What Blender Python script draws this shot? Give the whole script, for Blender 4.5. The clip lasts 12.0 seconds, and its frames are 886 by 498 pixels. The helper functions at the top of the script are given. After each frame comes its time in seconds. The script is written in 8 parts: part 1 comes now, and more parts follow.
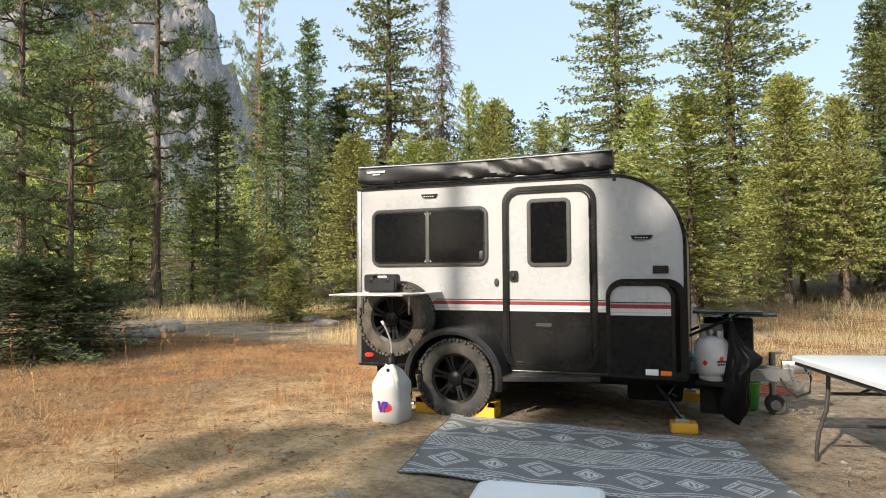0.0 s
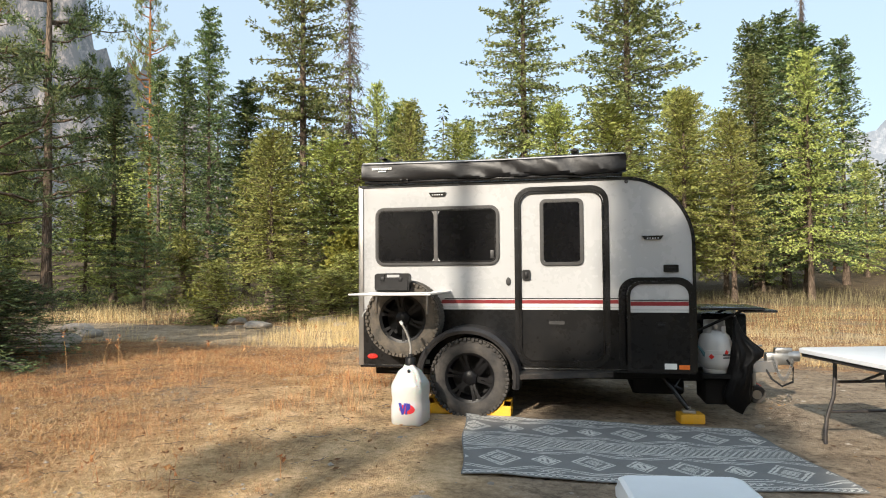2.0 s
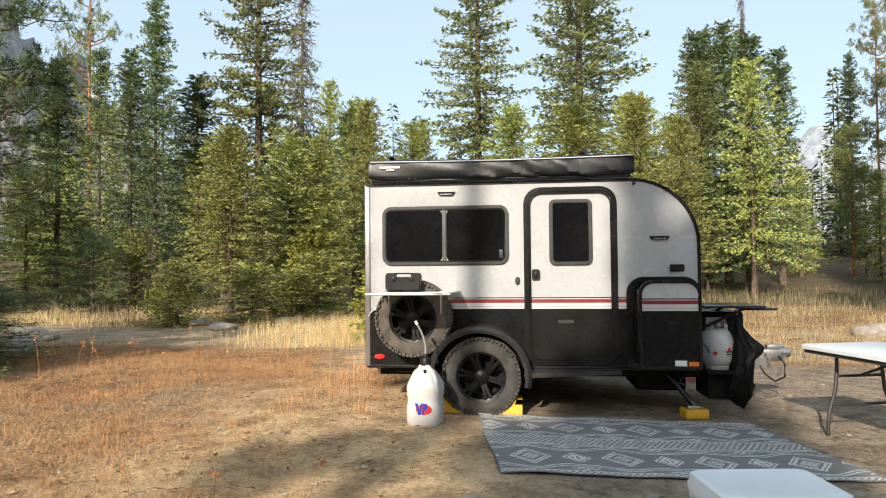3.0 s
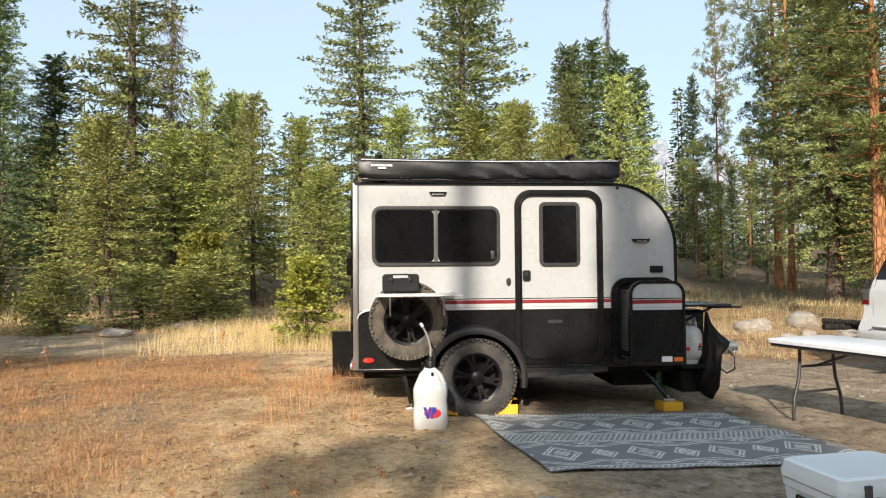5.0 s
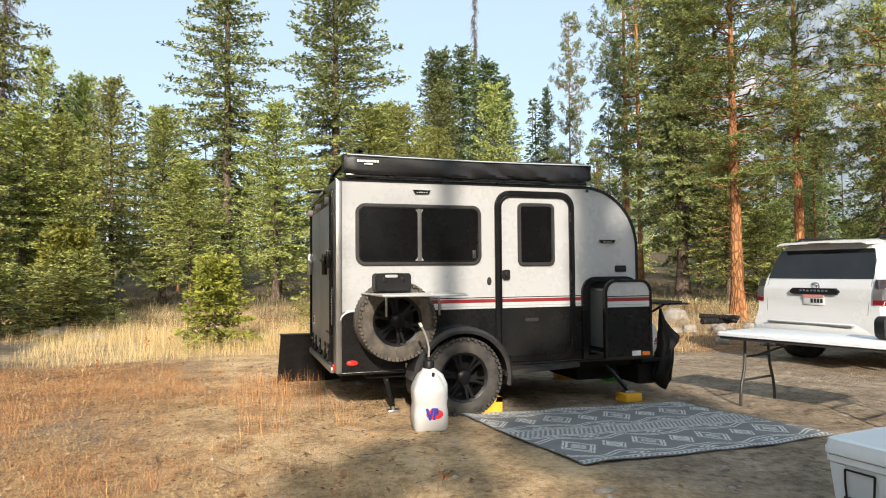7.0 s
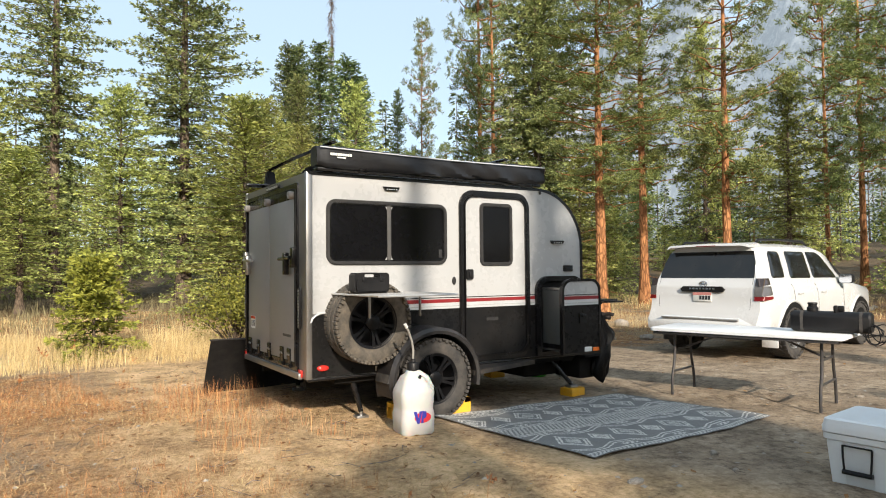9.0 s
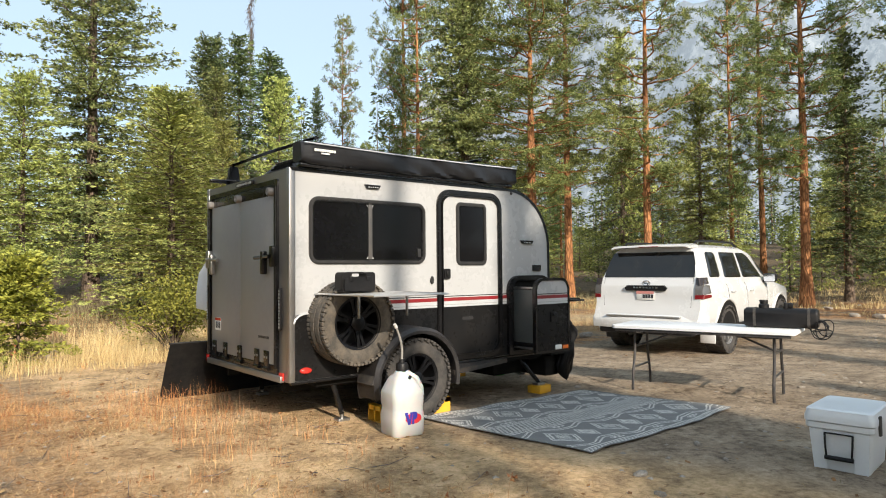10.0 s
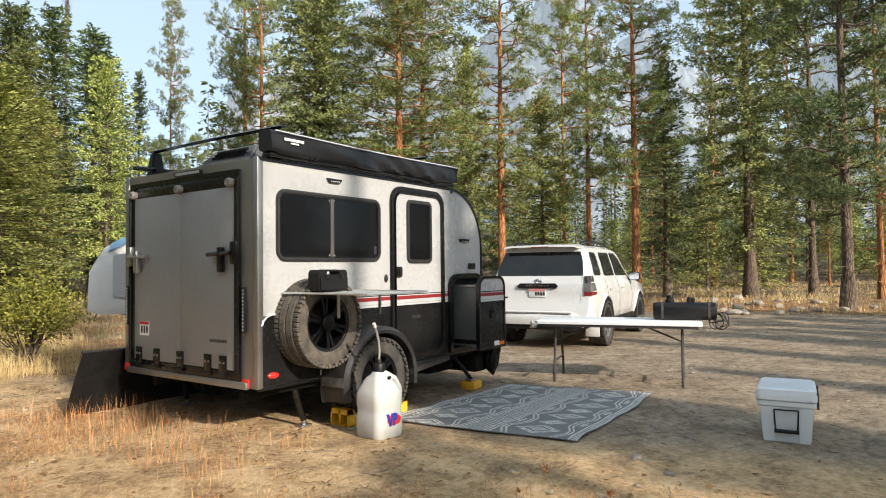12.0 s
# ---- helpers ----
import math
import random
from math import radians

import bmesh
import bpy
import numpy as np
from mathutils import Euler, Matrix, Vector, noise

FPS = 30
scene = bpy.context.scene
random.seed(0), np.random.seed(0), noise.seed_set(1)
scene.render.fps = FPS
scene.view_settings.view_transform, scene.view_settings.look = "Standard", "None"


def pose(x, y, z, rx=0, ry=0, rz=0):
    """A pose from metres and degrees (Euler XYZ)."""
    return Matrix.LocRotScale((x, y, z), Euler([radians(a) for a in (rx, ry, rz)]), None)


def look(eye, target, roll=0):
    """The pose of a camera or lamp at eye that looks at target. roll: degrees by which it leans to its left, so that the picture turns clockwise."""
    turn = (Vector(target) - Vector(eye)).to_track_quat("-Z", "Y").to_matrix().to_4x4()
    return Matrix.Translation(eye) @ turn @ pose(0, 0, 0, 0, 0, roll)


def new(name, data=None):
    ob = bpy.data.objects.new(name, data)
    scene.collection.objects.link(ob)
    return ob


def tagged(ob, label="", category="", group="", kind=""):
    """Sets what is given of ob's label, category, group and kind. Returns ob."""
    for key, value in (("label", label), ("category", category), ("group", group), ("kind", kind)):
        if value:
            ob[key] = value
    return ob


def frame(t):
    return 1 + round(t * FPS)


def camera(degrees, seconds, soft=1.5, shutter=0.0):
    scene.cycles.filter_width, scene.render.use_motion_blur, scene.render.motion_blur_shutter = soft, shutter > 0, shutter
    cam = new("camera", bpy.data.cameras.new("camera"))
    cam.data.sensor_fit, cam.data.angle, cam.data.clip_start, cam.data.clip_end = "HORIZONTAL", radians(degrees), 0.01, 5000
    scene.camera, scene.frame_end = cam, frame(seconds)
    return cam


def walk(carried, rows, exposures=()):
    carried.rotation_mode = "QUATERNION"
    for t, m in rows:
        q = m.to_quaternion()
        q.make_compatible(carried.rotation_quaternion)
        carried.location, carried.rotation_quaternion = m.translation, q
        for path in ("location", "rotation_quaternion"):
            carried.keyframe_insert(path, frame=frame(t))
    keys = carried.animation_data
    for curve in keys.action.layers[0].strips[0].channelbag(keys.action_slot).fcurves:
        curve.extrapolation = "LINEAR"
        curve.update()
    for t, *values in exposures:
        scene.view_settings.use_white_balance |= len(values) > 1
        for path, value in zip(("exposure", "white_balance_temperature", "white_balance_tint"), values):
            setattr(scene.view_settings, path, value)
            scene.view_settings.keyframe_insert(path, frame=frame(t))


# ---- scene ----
cam = camera(67.9, 12.0, 1.05)
METRES, EYE, TILT, LEAN, TURN = 7.0, 1.335, 0.0, 0.0, 21.3
ROWS = [
    (0.0, 0.0, 0.0, 0.0, 0.01, 2.03, 0.41),
    (0.5, -0.0377, 0.0015, -0.0001, -2.36, 2.04, 0.4),
    (1.0, -0.0775, 0.0061, -0.0001, -4.79, 2.01, 0.44),
    (1.5, -0.1163, 0.0129, -0.0001, -7.22, 2.01, 0.42),
    (2.0, -0.1563, 0.0201, -0.0006, -9.54, 2.0, 0.45),
    (2.5, -0.1977, 0.0288, -0.0008, -11.9, 2.0, 0.47),
    (3.0, -0.239, 0.0399, -0.0008, -14.38, 1.98, 0.47),
    (5.0, -0.3942, 0.1085, 0.0004, -26.34, 1.98, 0.47),
    (5.5, -0.4318, 0.1318, -0.0001, -29.53, 1.99, 0.47),
    (6.0, -0.4673, 0.1546, -0.0, -32.67, 1.98, 0.47),
    (6.5, -0.5019, 0.1798, -0.0002, -35.93, 1.96, 0.47),
    (8.5, -0.6137, 0.3027, 0.0001, -49.45, 1.93, 0.5),
    (9.0, -0.6378, 0.3376, -0.0007, -53.17, 1.92, 0.5),
    (9.5, -0.66, 0.3735, -0.0008, -56.89, 1.9, 0.5),
    (10.0, -0.6797, 0.4102, -0.0013, -60.6, 1.89, 0.53),
    (10.5, -0.6968, 0.448, -0.0016, -64.34, 1.86, 0.54),
    (11.0, -0.7118, 0.4855, -0.0022, -68.08, 1.83, 0.55),
    (11.5, -0.7246, 0.5244, -0.0025, -71.83, 1.8, 0.57),
    (12.0, -0.7355, 0.5654, -0.0029, -75.55, 1.78, 0.6),
]
walk(cam, [(t, pose(0, 0, EYE, TILT, LEAN, TURN) @ pose(METRES * x, METRES * y, METRES * z, 90 + pitch, roll, yaw)) for t, x, y, z, yaw, pitch, roll in ROWS])

# ---------------------------------------------------------------- light
SUN_DIR = Vector((-0.25, -1.0, 0.50)).normalized()      # towards the sun
sun = new("sun", bpy.data.lights.new("sun", "SUN"))
sun.data.energy, sun.data.angle, sun.data.color = 4.3, radians(0.6), (1.0, 0.90, 0.76)
sun.matrix_world = look((0, 0, 40), Vector((0, 0, 40)) - SUN_DIR)
world = bpy.data.worlds.new("sky")
scene.world = world
world.use_nodes = True
wn = world.node_tree.nodes
sky = wn.new("ShaderNodeTexSky")
sky.sky_type, sky.sun_disc = "NISHITA", False
sky.sun_elevation = math.asin(SUN_DIR.z)
sky.sun_rotation = math.atan2(SUN_DIR.x, SUN_DIR.y)
sky.air_density, sky.dust_density, sky.ozone_density, sky.altitude = 1.0, 4.0, 1.5, 900
wn["Background"].inputs["Strength"].default_value = 0.140
haze = wn.new("ShaderNodeMix")                           # pale smoke in the air
haze.data_type = "RGBA"
haze.inputs[0].default_value = 0.62
haze.inputs[7].default_value = (3.95, 4.85, 5.5, 1)
world.node_tree.links.new(sky.outputs["Color"], haze.inputs[6])
world.node_tree.links.new(haze.outputs[2], wn["Background"].inputs["Color"])
scene.view_settings.exposure = 0.62

# ---------------------------------------------------------------- small helpers
rng = np.random.default_rng(7)


def smooth(a, b, v):
    k = np.clip((v - a) / (b - a), 0, 1)
    return k * k * (3 - 2 * k)


def ground_z(x, y):
    """Height of the camp ground: level, with a slight rise on the grassy side."""
    return 0.07 * smooth(0.3, -2.6, x) + 0.03 * np.sin(x * 0.31 + 1.0) * np.sin(y * 0.27) * smooth(6, 14, np.hypot(x, y - 3)) + 5.0 * smooth(26, 110, np.hypot(x - 1, y - 4))


def thing(name, label, category, at=(0, 0, 0), turn=0.0, group="", kind=""):
    ob = new(name)
    ob.matrix_world = pose(*at, 0, 0, turn)
    ob.empty_display_size = 0.1
    return tagged(ob, label, category, group, kind)


def shade_mesh(mesh, smooth_angle=35):
    mesh.set_sharp_from_angle(angle=radians(smooth_angle))
    for p in mesh.polygons:
        p.use_smooth = True


def part(name, bm, material, parent, label="", flat=False):
    mesh = bpy.data.meshes.new(name)
    bm.normal_update()
    bm.to_mesh(mesh)
    bm.free()
    if not flat:
        shade_mesh(mesh)
    mesh.materials.append(material)
    ob = new(name, mesh)
    ob.parent = parent
    return tagged(ob, label)


def mesh_from(name, verts, faces, material=None, smooth_faces=False):
    mesh = bpy.data.meshes.new(name)
    verts = np.asarray(verts, dtype=np.float32)
    faces = np.asarray(faces, dtype=np.int32)
    n, k = faces.shape
    mesh.vertices.add(len(verts))
    mesh.vertices.foreach_set("co", verts.ravel())
    mesh.loops.add(n * k)
    mesh.loops.foreach_set("vertex_index", faces.ravel())
    mesh.polygons.add(n)
    mesh.polygons.foreach_set("loop_start", np.arange(0, n * k, k, dtype=np.int32))
    mesh.polygons.foreach_set("use_smooth", np.full(n, smooth_faces))
    mesh.update(calc_edges=True)
    if material:
        mesh.materials.append(material)
    return mesh


def box(bm, lo, hi, bevel=0.0, seg=2, m=None):
    lo, hi = Vector(lo), Vector(hi)
    made = bmesh.ops.create_cube(bm, size=1.0)["verts"]
    for v in made:
        v.co = Vector([(lo[i] + hi[i]) / 2 + v.co[i] * (hi[i] - lo[i]) for i in range(3)])
    if bevel > 0:
        edges = list({e for v in made for e in v.link_edges})
        done = bmesh.ops.bevel(bm, geom=edges, offset=bevel, segments=seg, affect="EDGES", profile=0.5)
        made = list({v for f in done["faces"] for v in f.verts} | {v for v in made if v.is_valid})
    if m is not None:
        for v in made:
            v.co = m @ v.co
    return bm


def rod(bm, a, b, r, r2=None, seg=12, caps=True):
    a, b = Vector(a), Vector(b)
    d = b - a
    q = d.to_track_quat("Z", "Y").to_matrix().to_4x4()
    bmesh.ops.create_cone(bm, cap_ends=caps, segments=seg, radius1=r, radius2=r if r2 is None else r2, depth=d.length, matrix=Matrix.Translation((a + b) / 2) @ q)
    return bm


def tube(bm, pts, r, seg=8, closed=False):
    """A round tube along points."""
    pts = [Vector(p) for p in pts]
    rings, n = [], len(pts)
    up = Vector((0.123, 0.456, 0.881)).normalized()
    for i, p in enumerate(pts):
        t = (pts[(i + 1) % n] - pts[i - 1]) if closed else (pts[min(i + 1, n - 1)] - pts[max(i - 1, 0)])
        t.normalize()
        u = t.cross(up).normalized()
        w = t.cross(u)
        rr = r[i] if hasattr(r, "__len__") else r
        rings.append([bm.verts.new(p + (u * math.cos(2 * math.pi * k / seg) + w * math.sin(2 * math.pi * k / seg)) * rr) for k in range(seg)])
    for i in range(n if closed else n - 1):
        a, b = rings[i], rings[(i + 1) % n]
        for k in range(seg):
            bm.faces.new((a[k], a[(k + 1) % seg], b[(k + 1) % seg], b[k]))
    if not closed:
        bm.faces.new(rings[0][::-1])
        bm.faces.new(rings[-1])
    return bm


def lathe(bm, prof, seg=32, m=None, caps=True):
    """Turn a profile of (radius, height) round z."""
    rings = []
    for r, h in prof:
        rings.append([bm.verts.new((r * math.cos(2 * math.pi * k / seg), r * math.sin(2 * math.pi * k / seg), h)) for k in range(seg)])
    for a, b in zip(rings, rings[1:]):
        for k in range(seg):
            bm.faces.new((a[k], a[(k + 1) % seg], b[(k + 1) % seg], b[k]))
    if caps and prof[0][0] > 1e-4:
        bm.faces.new(rings[0][::-1])
    if caps and prof[-1][0] > 1e-4:
        bm.faces.new(rings[-1])
    bmesh.ops.remove_doubles(bm, verts=[v for ring in rings for v in ring], dist=1e-5)
    if m is not None:
        for ring in rings:
            for v in ring:
                if v.is_valid:
                    v.co = m @ v.co
    return bm


def loft(bm, loops, closed_ends=True):
    """Skin closed loops of equal length."""
    rings = [[bm.verts.new(p) for p in loop] for loop in loops]
    n = len(rings[0])
    for a, b in zip(rings, rings[1:]):
        for k in range(n):
            bm.faces.new((a[k], a[(k + 1) % n], b[(k + 1) % n], b[k]))
    if closed_ends:
        bm.faces.new(rings[0][::-1])
        bm.faces.new(rings[-1])
    return rings


def rounded(w0, h0, w1, h1, r, seg=6, corners=(1, 1, 1, 1)):
    """A rectangle's outline with rounded corners, as (u, v), anticlockwise from low u, low v. corners: ll, lr, ur, ul factors."""
    pts = []
    for (cx, cy, a0), k in zip(((w0, h0, 180), (w1, h0, 270), (w1, h1, 0), (w0, h1, 90)), corners):
        rr = max(r * k, 1e-4)
        mx, my = cx + (rr if cx == w0 else -rr), cy + (rr if cy == h0 else -rr)
        for i in range(seg + 1):
            a = radians(a0 + 90 * i / seg)
            pts.append((mx + rr * math.cos(a), my + rr * math.sin(a)))
    return pts


def slab(bm, outline, axis, a, b, hole=None):
    """A plate from an outline of (u, v) between a and b along axis ('x', 'y' or 'z'), with an optional hole of as many points."""
    def put(p, d):
        return {"x": (d, p[0], p[1]), "y": (p[0], d, p[1]), "z": (p[0], p[1], d)}[axis]
    fa = [bm.verts.new(put(p, a)) for p in outline]
    fb = [bm.verts.new(put(p, b)) for p in outline]
    n = len(outline)
    made = []
    if hole is None:
        made += [bm.faces.new(fa), bm.faces.new(fb[::-1])]
    else:
        ha = [bm.verts.new(put(p, a)) for p in hole]
        hb = [bm.verts.new(put(p, b)) for p in hole]
        for k in range(n):
            j = (k + 1) % n
            made += [bm.faces.new((fa[k], fa[j], ha[j], ha[k])), bm.faces.new((fb[j], fb[k], hb[k], hb[j])), bm.faces.new((ha[k], ha[j], hb[j], hb[k]))]
    for k in range(n):
        j = (k + 1) % n
        made.append(bm.faces.new((fa[j], fa[k], fb[k], fb[j])))
    bmesh.ops.recalc_face_normals(bm, faces=made)
    return bm


# ---------------------------------------------------------------- materials
def nodes_of(name):
    m = bpy.data.materials.new(name)
    m.use_nodes = True
    nt = m.node_tree
    return m, nt, nt.nodes, nt.links, nt.nodes["Principled BSDF"]


def tex_noise(nt, vec, scale, detail=4, rough=0.55):
    n = nt.nodes.new("ShaderNodeTexNoise")
    n.inputs["Scale"].default_value, n.inputs["Detail"].default_value, n.inputs["Roughness"].default_value = scale, detail, rough
    nt.links.new(vec, n.inputs["Vector"])
    return n.outputs["Fac"]


def ramp(nt, fac, stops):
    r = nt.nodes.new("ShaderNodeValToRGB")
    while len(r.color_ramp.elements) < len(stops):
        r.color_ramp.elements.new(0.5)
    for e, (p, c) in zip(r.color_ramp.elements, stops):
        e.position, e.color = p, (*c, 1) if len(c) == 3 else c
    nt.links.new(fac, r.inputs["Fac"])
    return r.outputs["Color"]


def mixc(nt, fac, a, b, mode="MIX"):
    n = nt.nodes.new("ShaderNodeMix")
    n.data_type, n.blend_type = "RGBA", mode
    for sock, v in ((n.inputs[0], fac), (n.inputs[6], a), (n.inputs[7], b)):
        if isinstance(v, (int, float)):
            sock.default_value = v
        elif isinstance(v, tuple):
            sock.default_value = (*v, 1)
        else:
            nt.links.new(v, sock)
    return n.outputs[2]


def math_node(nt, op, a, b=0.0):
    n = nt.nodes.new("ShaderNodeMath")
    n.operation = op
    for sock, v in ((n.inputs[0], a), (n.inputs[1], b)):
        if isinstance(v, (int, float)):
            sock.default_value = v
        else:
            nt.links.new(v, sock)
    return n.outputs[0]


def surf(name, color, rough=0.5, metal=0.0, vary=0.12, scale=3.0, dust=0.0, dust_color=(0.33, 0.25, 0.17), bump=0.05, bump_scale=120.0, coat=0.0, spec=0.5, stretch=(1, 1, 1)):
    """A painted, moulded or metal surface: base colour with two scales of wear, dust and fine relief."""
    m, nt, nodes, links, p = nodes_of(name)
    tc = nodes.new("ShaderNodeTexCoord").outputs["Object"]
    mp = nodes.new("ShaderNodeMapping")
    mp.inputs["Scale"].default_value = stretch
    links.new(tc, mp.inputs["Vector"])
    v = mp.outputs["Vector"]
    big, fine = tex_noise(nt, v, scale, 5), tex_noise(nt, v, scale * 14, 3)
    both = math_node(nt, "ADD", math_node(nt, "MULTIPLY", big, 0.65), math_node(nt, "MULTIPLY", fine, 0.35))
    lo, hi = tuple(max(c * (1 - vary), 0) for c in color), tuple(min(c * (1 + vary), 1) for c in color)
    col = ramp(nt, both, [(0.3, lo), (0.7, hi)])
    if dust > 0:
        d = ramp(nt, tex_noise(nt, v, scale * 1.7, 6, 0.65), [(0.35, (0, 0, 0)), (0.75, (dust, dust, dust))])
        col = mixc(nt, d, col, dust_color)
    links.new(col, p.inputs["Base Color"])
    p.inputs["Metallic"].default_value = metal
    r = ramp(nt, both, [(0.25, (max(rough - 0.1, 0.03),) * 3), (0.75, (min(rough + 0.1, 1),) * 3)])
    links.new(r, p.inputs["Roughness"])
    p.inputs["Specular IOR Level"].default_value = spec
    p.inputs["Coat Weight"].default_value = coat
    p.inputs["Coat Roughness"].default_value = 0.08
    if bump > 0:
        b = nodes.new("ShaderNodeBump")
        b.inputs["Strength"].default_value, b.inputs["Distance"].default_value = bump, 0.01
        links.new(tex_noise(nt, v, bump_scale, 3), b.inputs["Height"])
        links.new(b.outputs["Normal"], p.inputs["Normal"])
    return m


def foliage(name, colors, translucent=0.15, rough=0.6):
    """Needles or leaves: colour varies from clump to clump and from plant to plant."""
    m, nt, nodes, links, p = nodes_of(name)
    geo = nodes.new("ShaderNodeNewGeometry").outputs["Random Per Island"]
    ob = nodes.new("ShaderNodeObjectInfo").outputs["Random"]
    tc = nodes.new("ShaderNodeTexCoord").outputs["Object"]
    clump = tex_noise(nt, tc, 1.15, 4)
    fac = math_node(nt, "ADD", math_node(nt, "MULTIPLY", geo, 0.34), math_node(nt, "MULTIPLY", clump, 0.66))
    n = len(colors)
    col = ramp(nt, fac, [(0.18 + 0.6 * i / (n - 1), c) for i, c in enumerate(colors)])
    hsv = nodes.new("ShaderNodeHueSaturation")
    links.new(col, hsv.inputs["Color"])
    links.new(math_node(nt, "ADD", math_node(nt, "MULTIPLY", ob, 0.028), 0.490), hsv.inputs["Hue"])
    links.new(math_node(nt, "ADD", math_node(nt, "MULTIPLY", ob, 0.42), 0.72), hsv.inputs["Value"])
    links.new(hsv.outputs["Color"], p.inputs["Base Color"])
    p.inputs["Roughness"].default_value, p.inputs["Specular IOR Level"].default_value = rough, 0.25
    tr = nodes.new("ShaderNodeBsdfTranslucent")
    links.new(hsv.outputs["Color"], tr.inputs["Color"])
    mx = nodes.new("ShaderNodeMixShader")
    mx.inputs[0].default_value = translucent
    links.new(p.outputs["BSDF"], mx.inputs[1])
    links.new(tr.outputs["BSDF"], mx.inputs[2])
    links.new(mx.outputs["Shader"], nodes["Material Output"].inputs["Surface"])
    return m


def bark(name, dark, light, scale=5.0):
    m, nt, nodes, links, p = nodes_of(name)
    tc = nodes.new("ShaderNodeTexCoord").outputs["Object"]
    mp = nodes.new("ShaderNodeMapping")
    mp.inputs["Scale"].default_value = (1, 1, 0.22)
    links.new(tc, mp.inputs["Vector"])
    v = mp.outputs["Vector"]
    vo = nodes.new("ShaderNodeTexVoronoi")
    vo.feature = "DISTANCE_TO_EDGE"
    vo.inputs["Scale"].default_value = scale * 3.0
    links.new(v, vo.inputs["Vector"])
    plates = ramp(nt, vo.outputs["Distance"], [(0.0, (0.25, 0.25, 0.25)), (0.20, (1, 1, 1))])
    patch = ramp(nt, tex_noise(nt, v, scale, 6, 0.65), [(0.3, dark), (0.7, light)])
    col = mixc(nt, plates, tuple(c * 0.55 for c in dark), patch)
    links.new(col, p.inputs["Base Color"])
    p.inputs["Roughness"].default_value, p.inputs["Specular IOR Level"].default_value = 0.9, 0.2
    b = nodes.new("ShaderNodeBump")
    b.inputs["Strength"].default_value, b.inputs["Distance"].default_value = 0.8, 0.03
    links.new(plates, b.inputs["Height"])
    links.new(b.outputs["Normal"], p.inputs["Normal"])
    return m


# FIR is lifted for sunlit trees; FIR_DARK also puts shade into the far wood
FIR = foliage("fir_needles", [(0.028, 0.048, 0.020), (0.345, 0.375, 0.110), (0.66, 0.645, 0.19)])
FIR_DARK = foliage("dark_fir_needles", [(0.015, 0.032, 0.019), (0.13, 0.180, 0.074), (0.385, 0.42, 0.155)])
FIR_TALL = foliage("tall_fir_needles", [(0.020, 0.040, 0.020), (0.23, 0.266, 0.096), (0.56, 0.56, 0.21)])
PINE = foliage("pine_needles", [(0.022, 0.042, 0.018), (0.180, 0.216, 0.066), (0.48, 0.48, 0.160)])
BUSH = foliage("bush_leaves", [(0.06, 0.07, 0.016), (0.25, 0.245, 0.042), (0.47, 0.42, 0.09)])
FIR_BARK = bark("fir_bark", (0.10, 0.075, 0.055), (0.27, 0.20, 0.15))
PINE_BARK = bark("pine_bark", (0.20, 0.085, 0.04), (0.66, 0.31, 0.13), 3.0)
GREY_BARK = bark("dead_bark", (0.13, 0.10, 0.085), (0.32, 0.26, 0.22))


def straw(name, colors):
    m, nt, nodes, links, p = nodes_of(name)
    geo = nodes.new("ShaderNodeNewGeometry").outputs["Random Per Island"]
    tc = nodes.new("ShaderNodeTexCoord").outputs["Object"]
    fac = math_node(nt, "ADD", math_node(nt, "MULTIPLY", geo, 0.5), math_node(nt, "MULTIPLY", tex_noise(nt, tc, 0.8, 3), 0.5))
    n = len(colors)
    links.new(ramp(nt, fac, [(0.2 + 0.55 * i / (n - 1), c) for i, c in enumerate(colors)]), p.inputs["Base Color"])
    p.inputs["Roughness"].default_value, p.inputs["Specular IOR Level"].default_value = 0.7, 0.2
    return m


STRAW = straw("dry_grass", [(0.38, 0.245, 0.105), (0.61, 0.455, 0.215), (0.76, 0.61, 0.34)])
DEAD = straw("dead_grass", [(0.19, 0.09, 0.04), (0.39, 0.225, 0.105), (0.60, 0.42, 0.235)])
RUST = straw("rust_grass", [(0.16, 0.060, 0.027), (0.46, 0.192, 0.076), (0.72, 0.44, 0.195)])
SCRUB = straw("grey_scrub", [(0.11, 0.09, 0.045), (0.22, 0.19, 0.10), (0.34, 0.29, 0.16)])


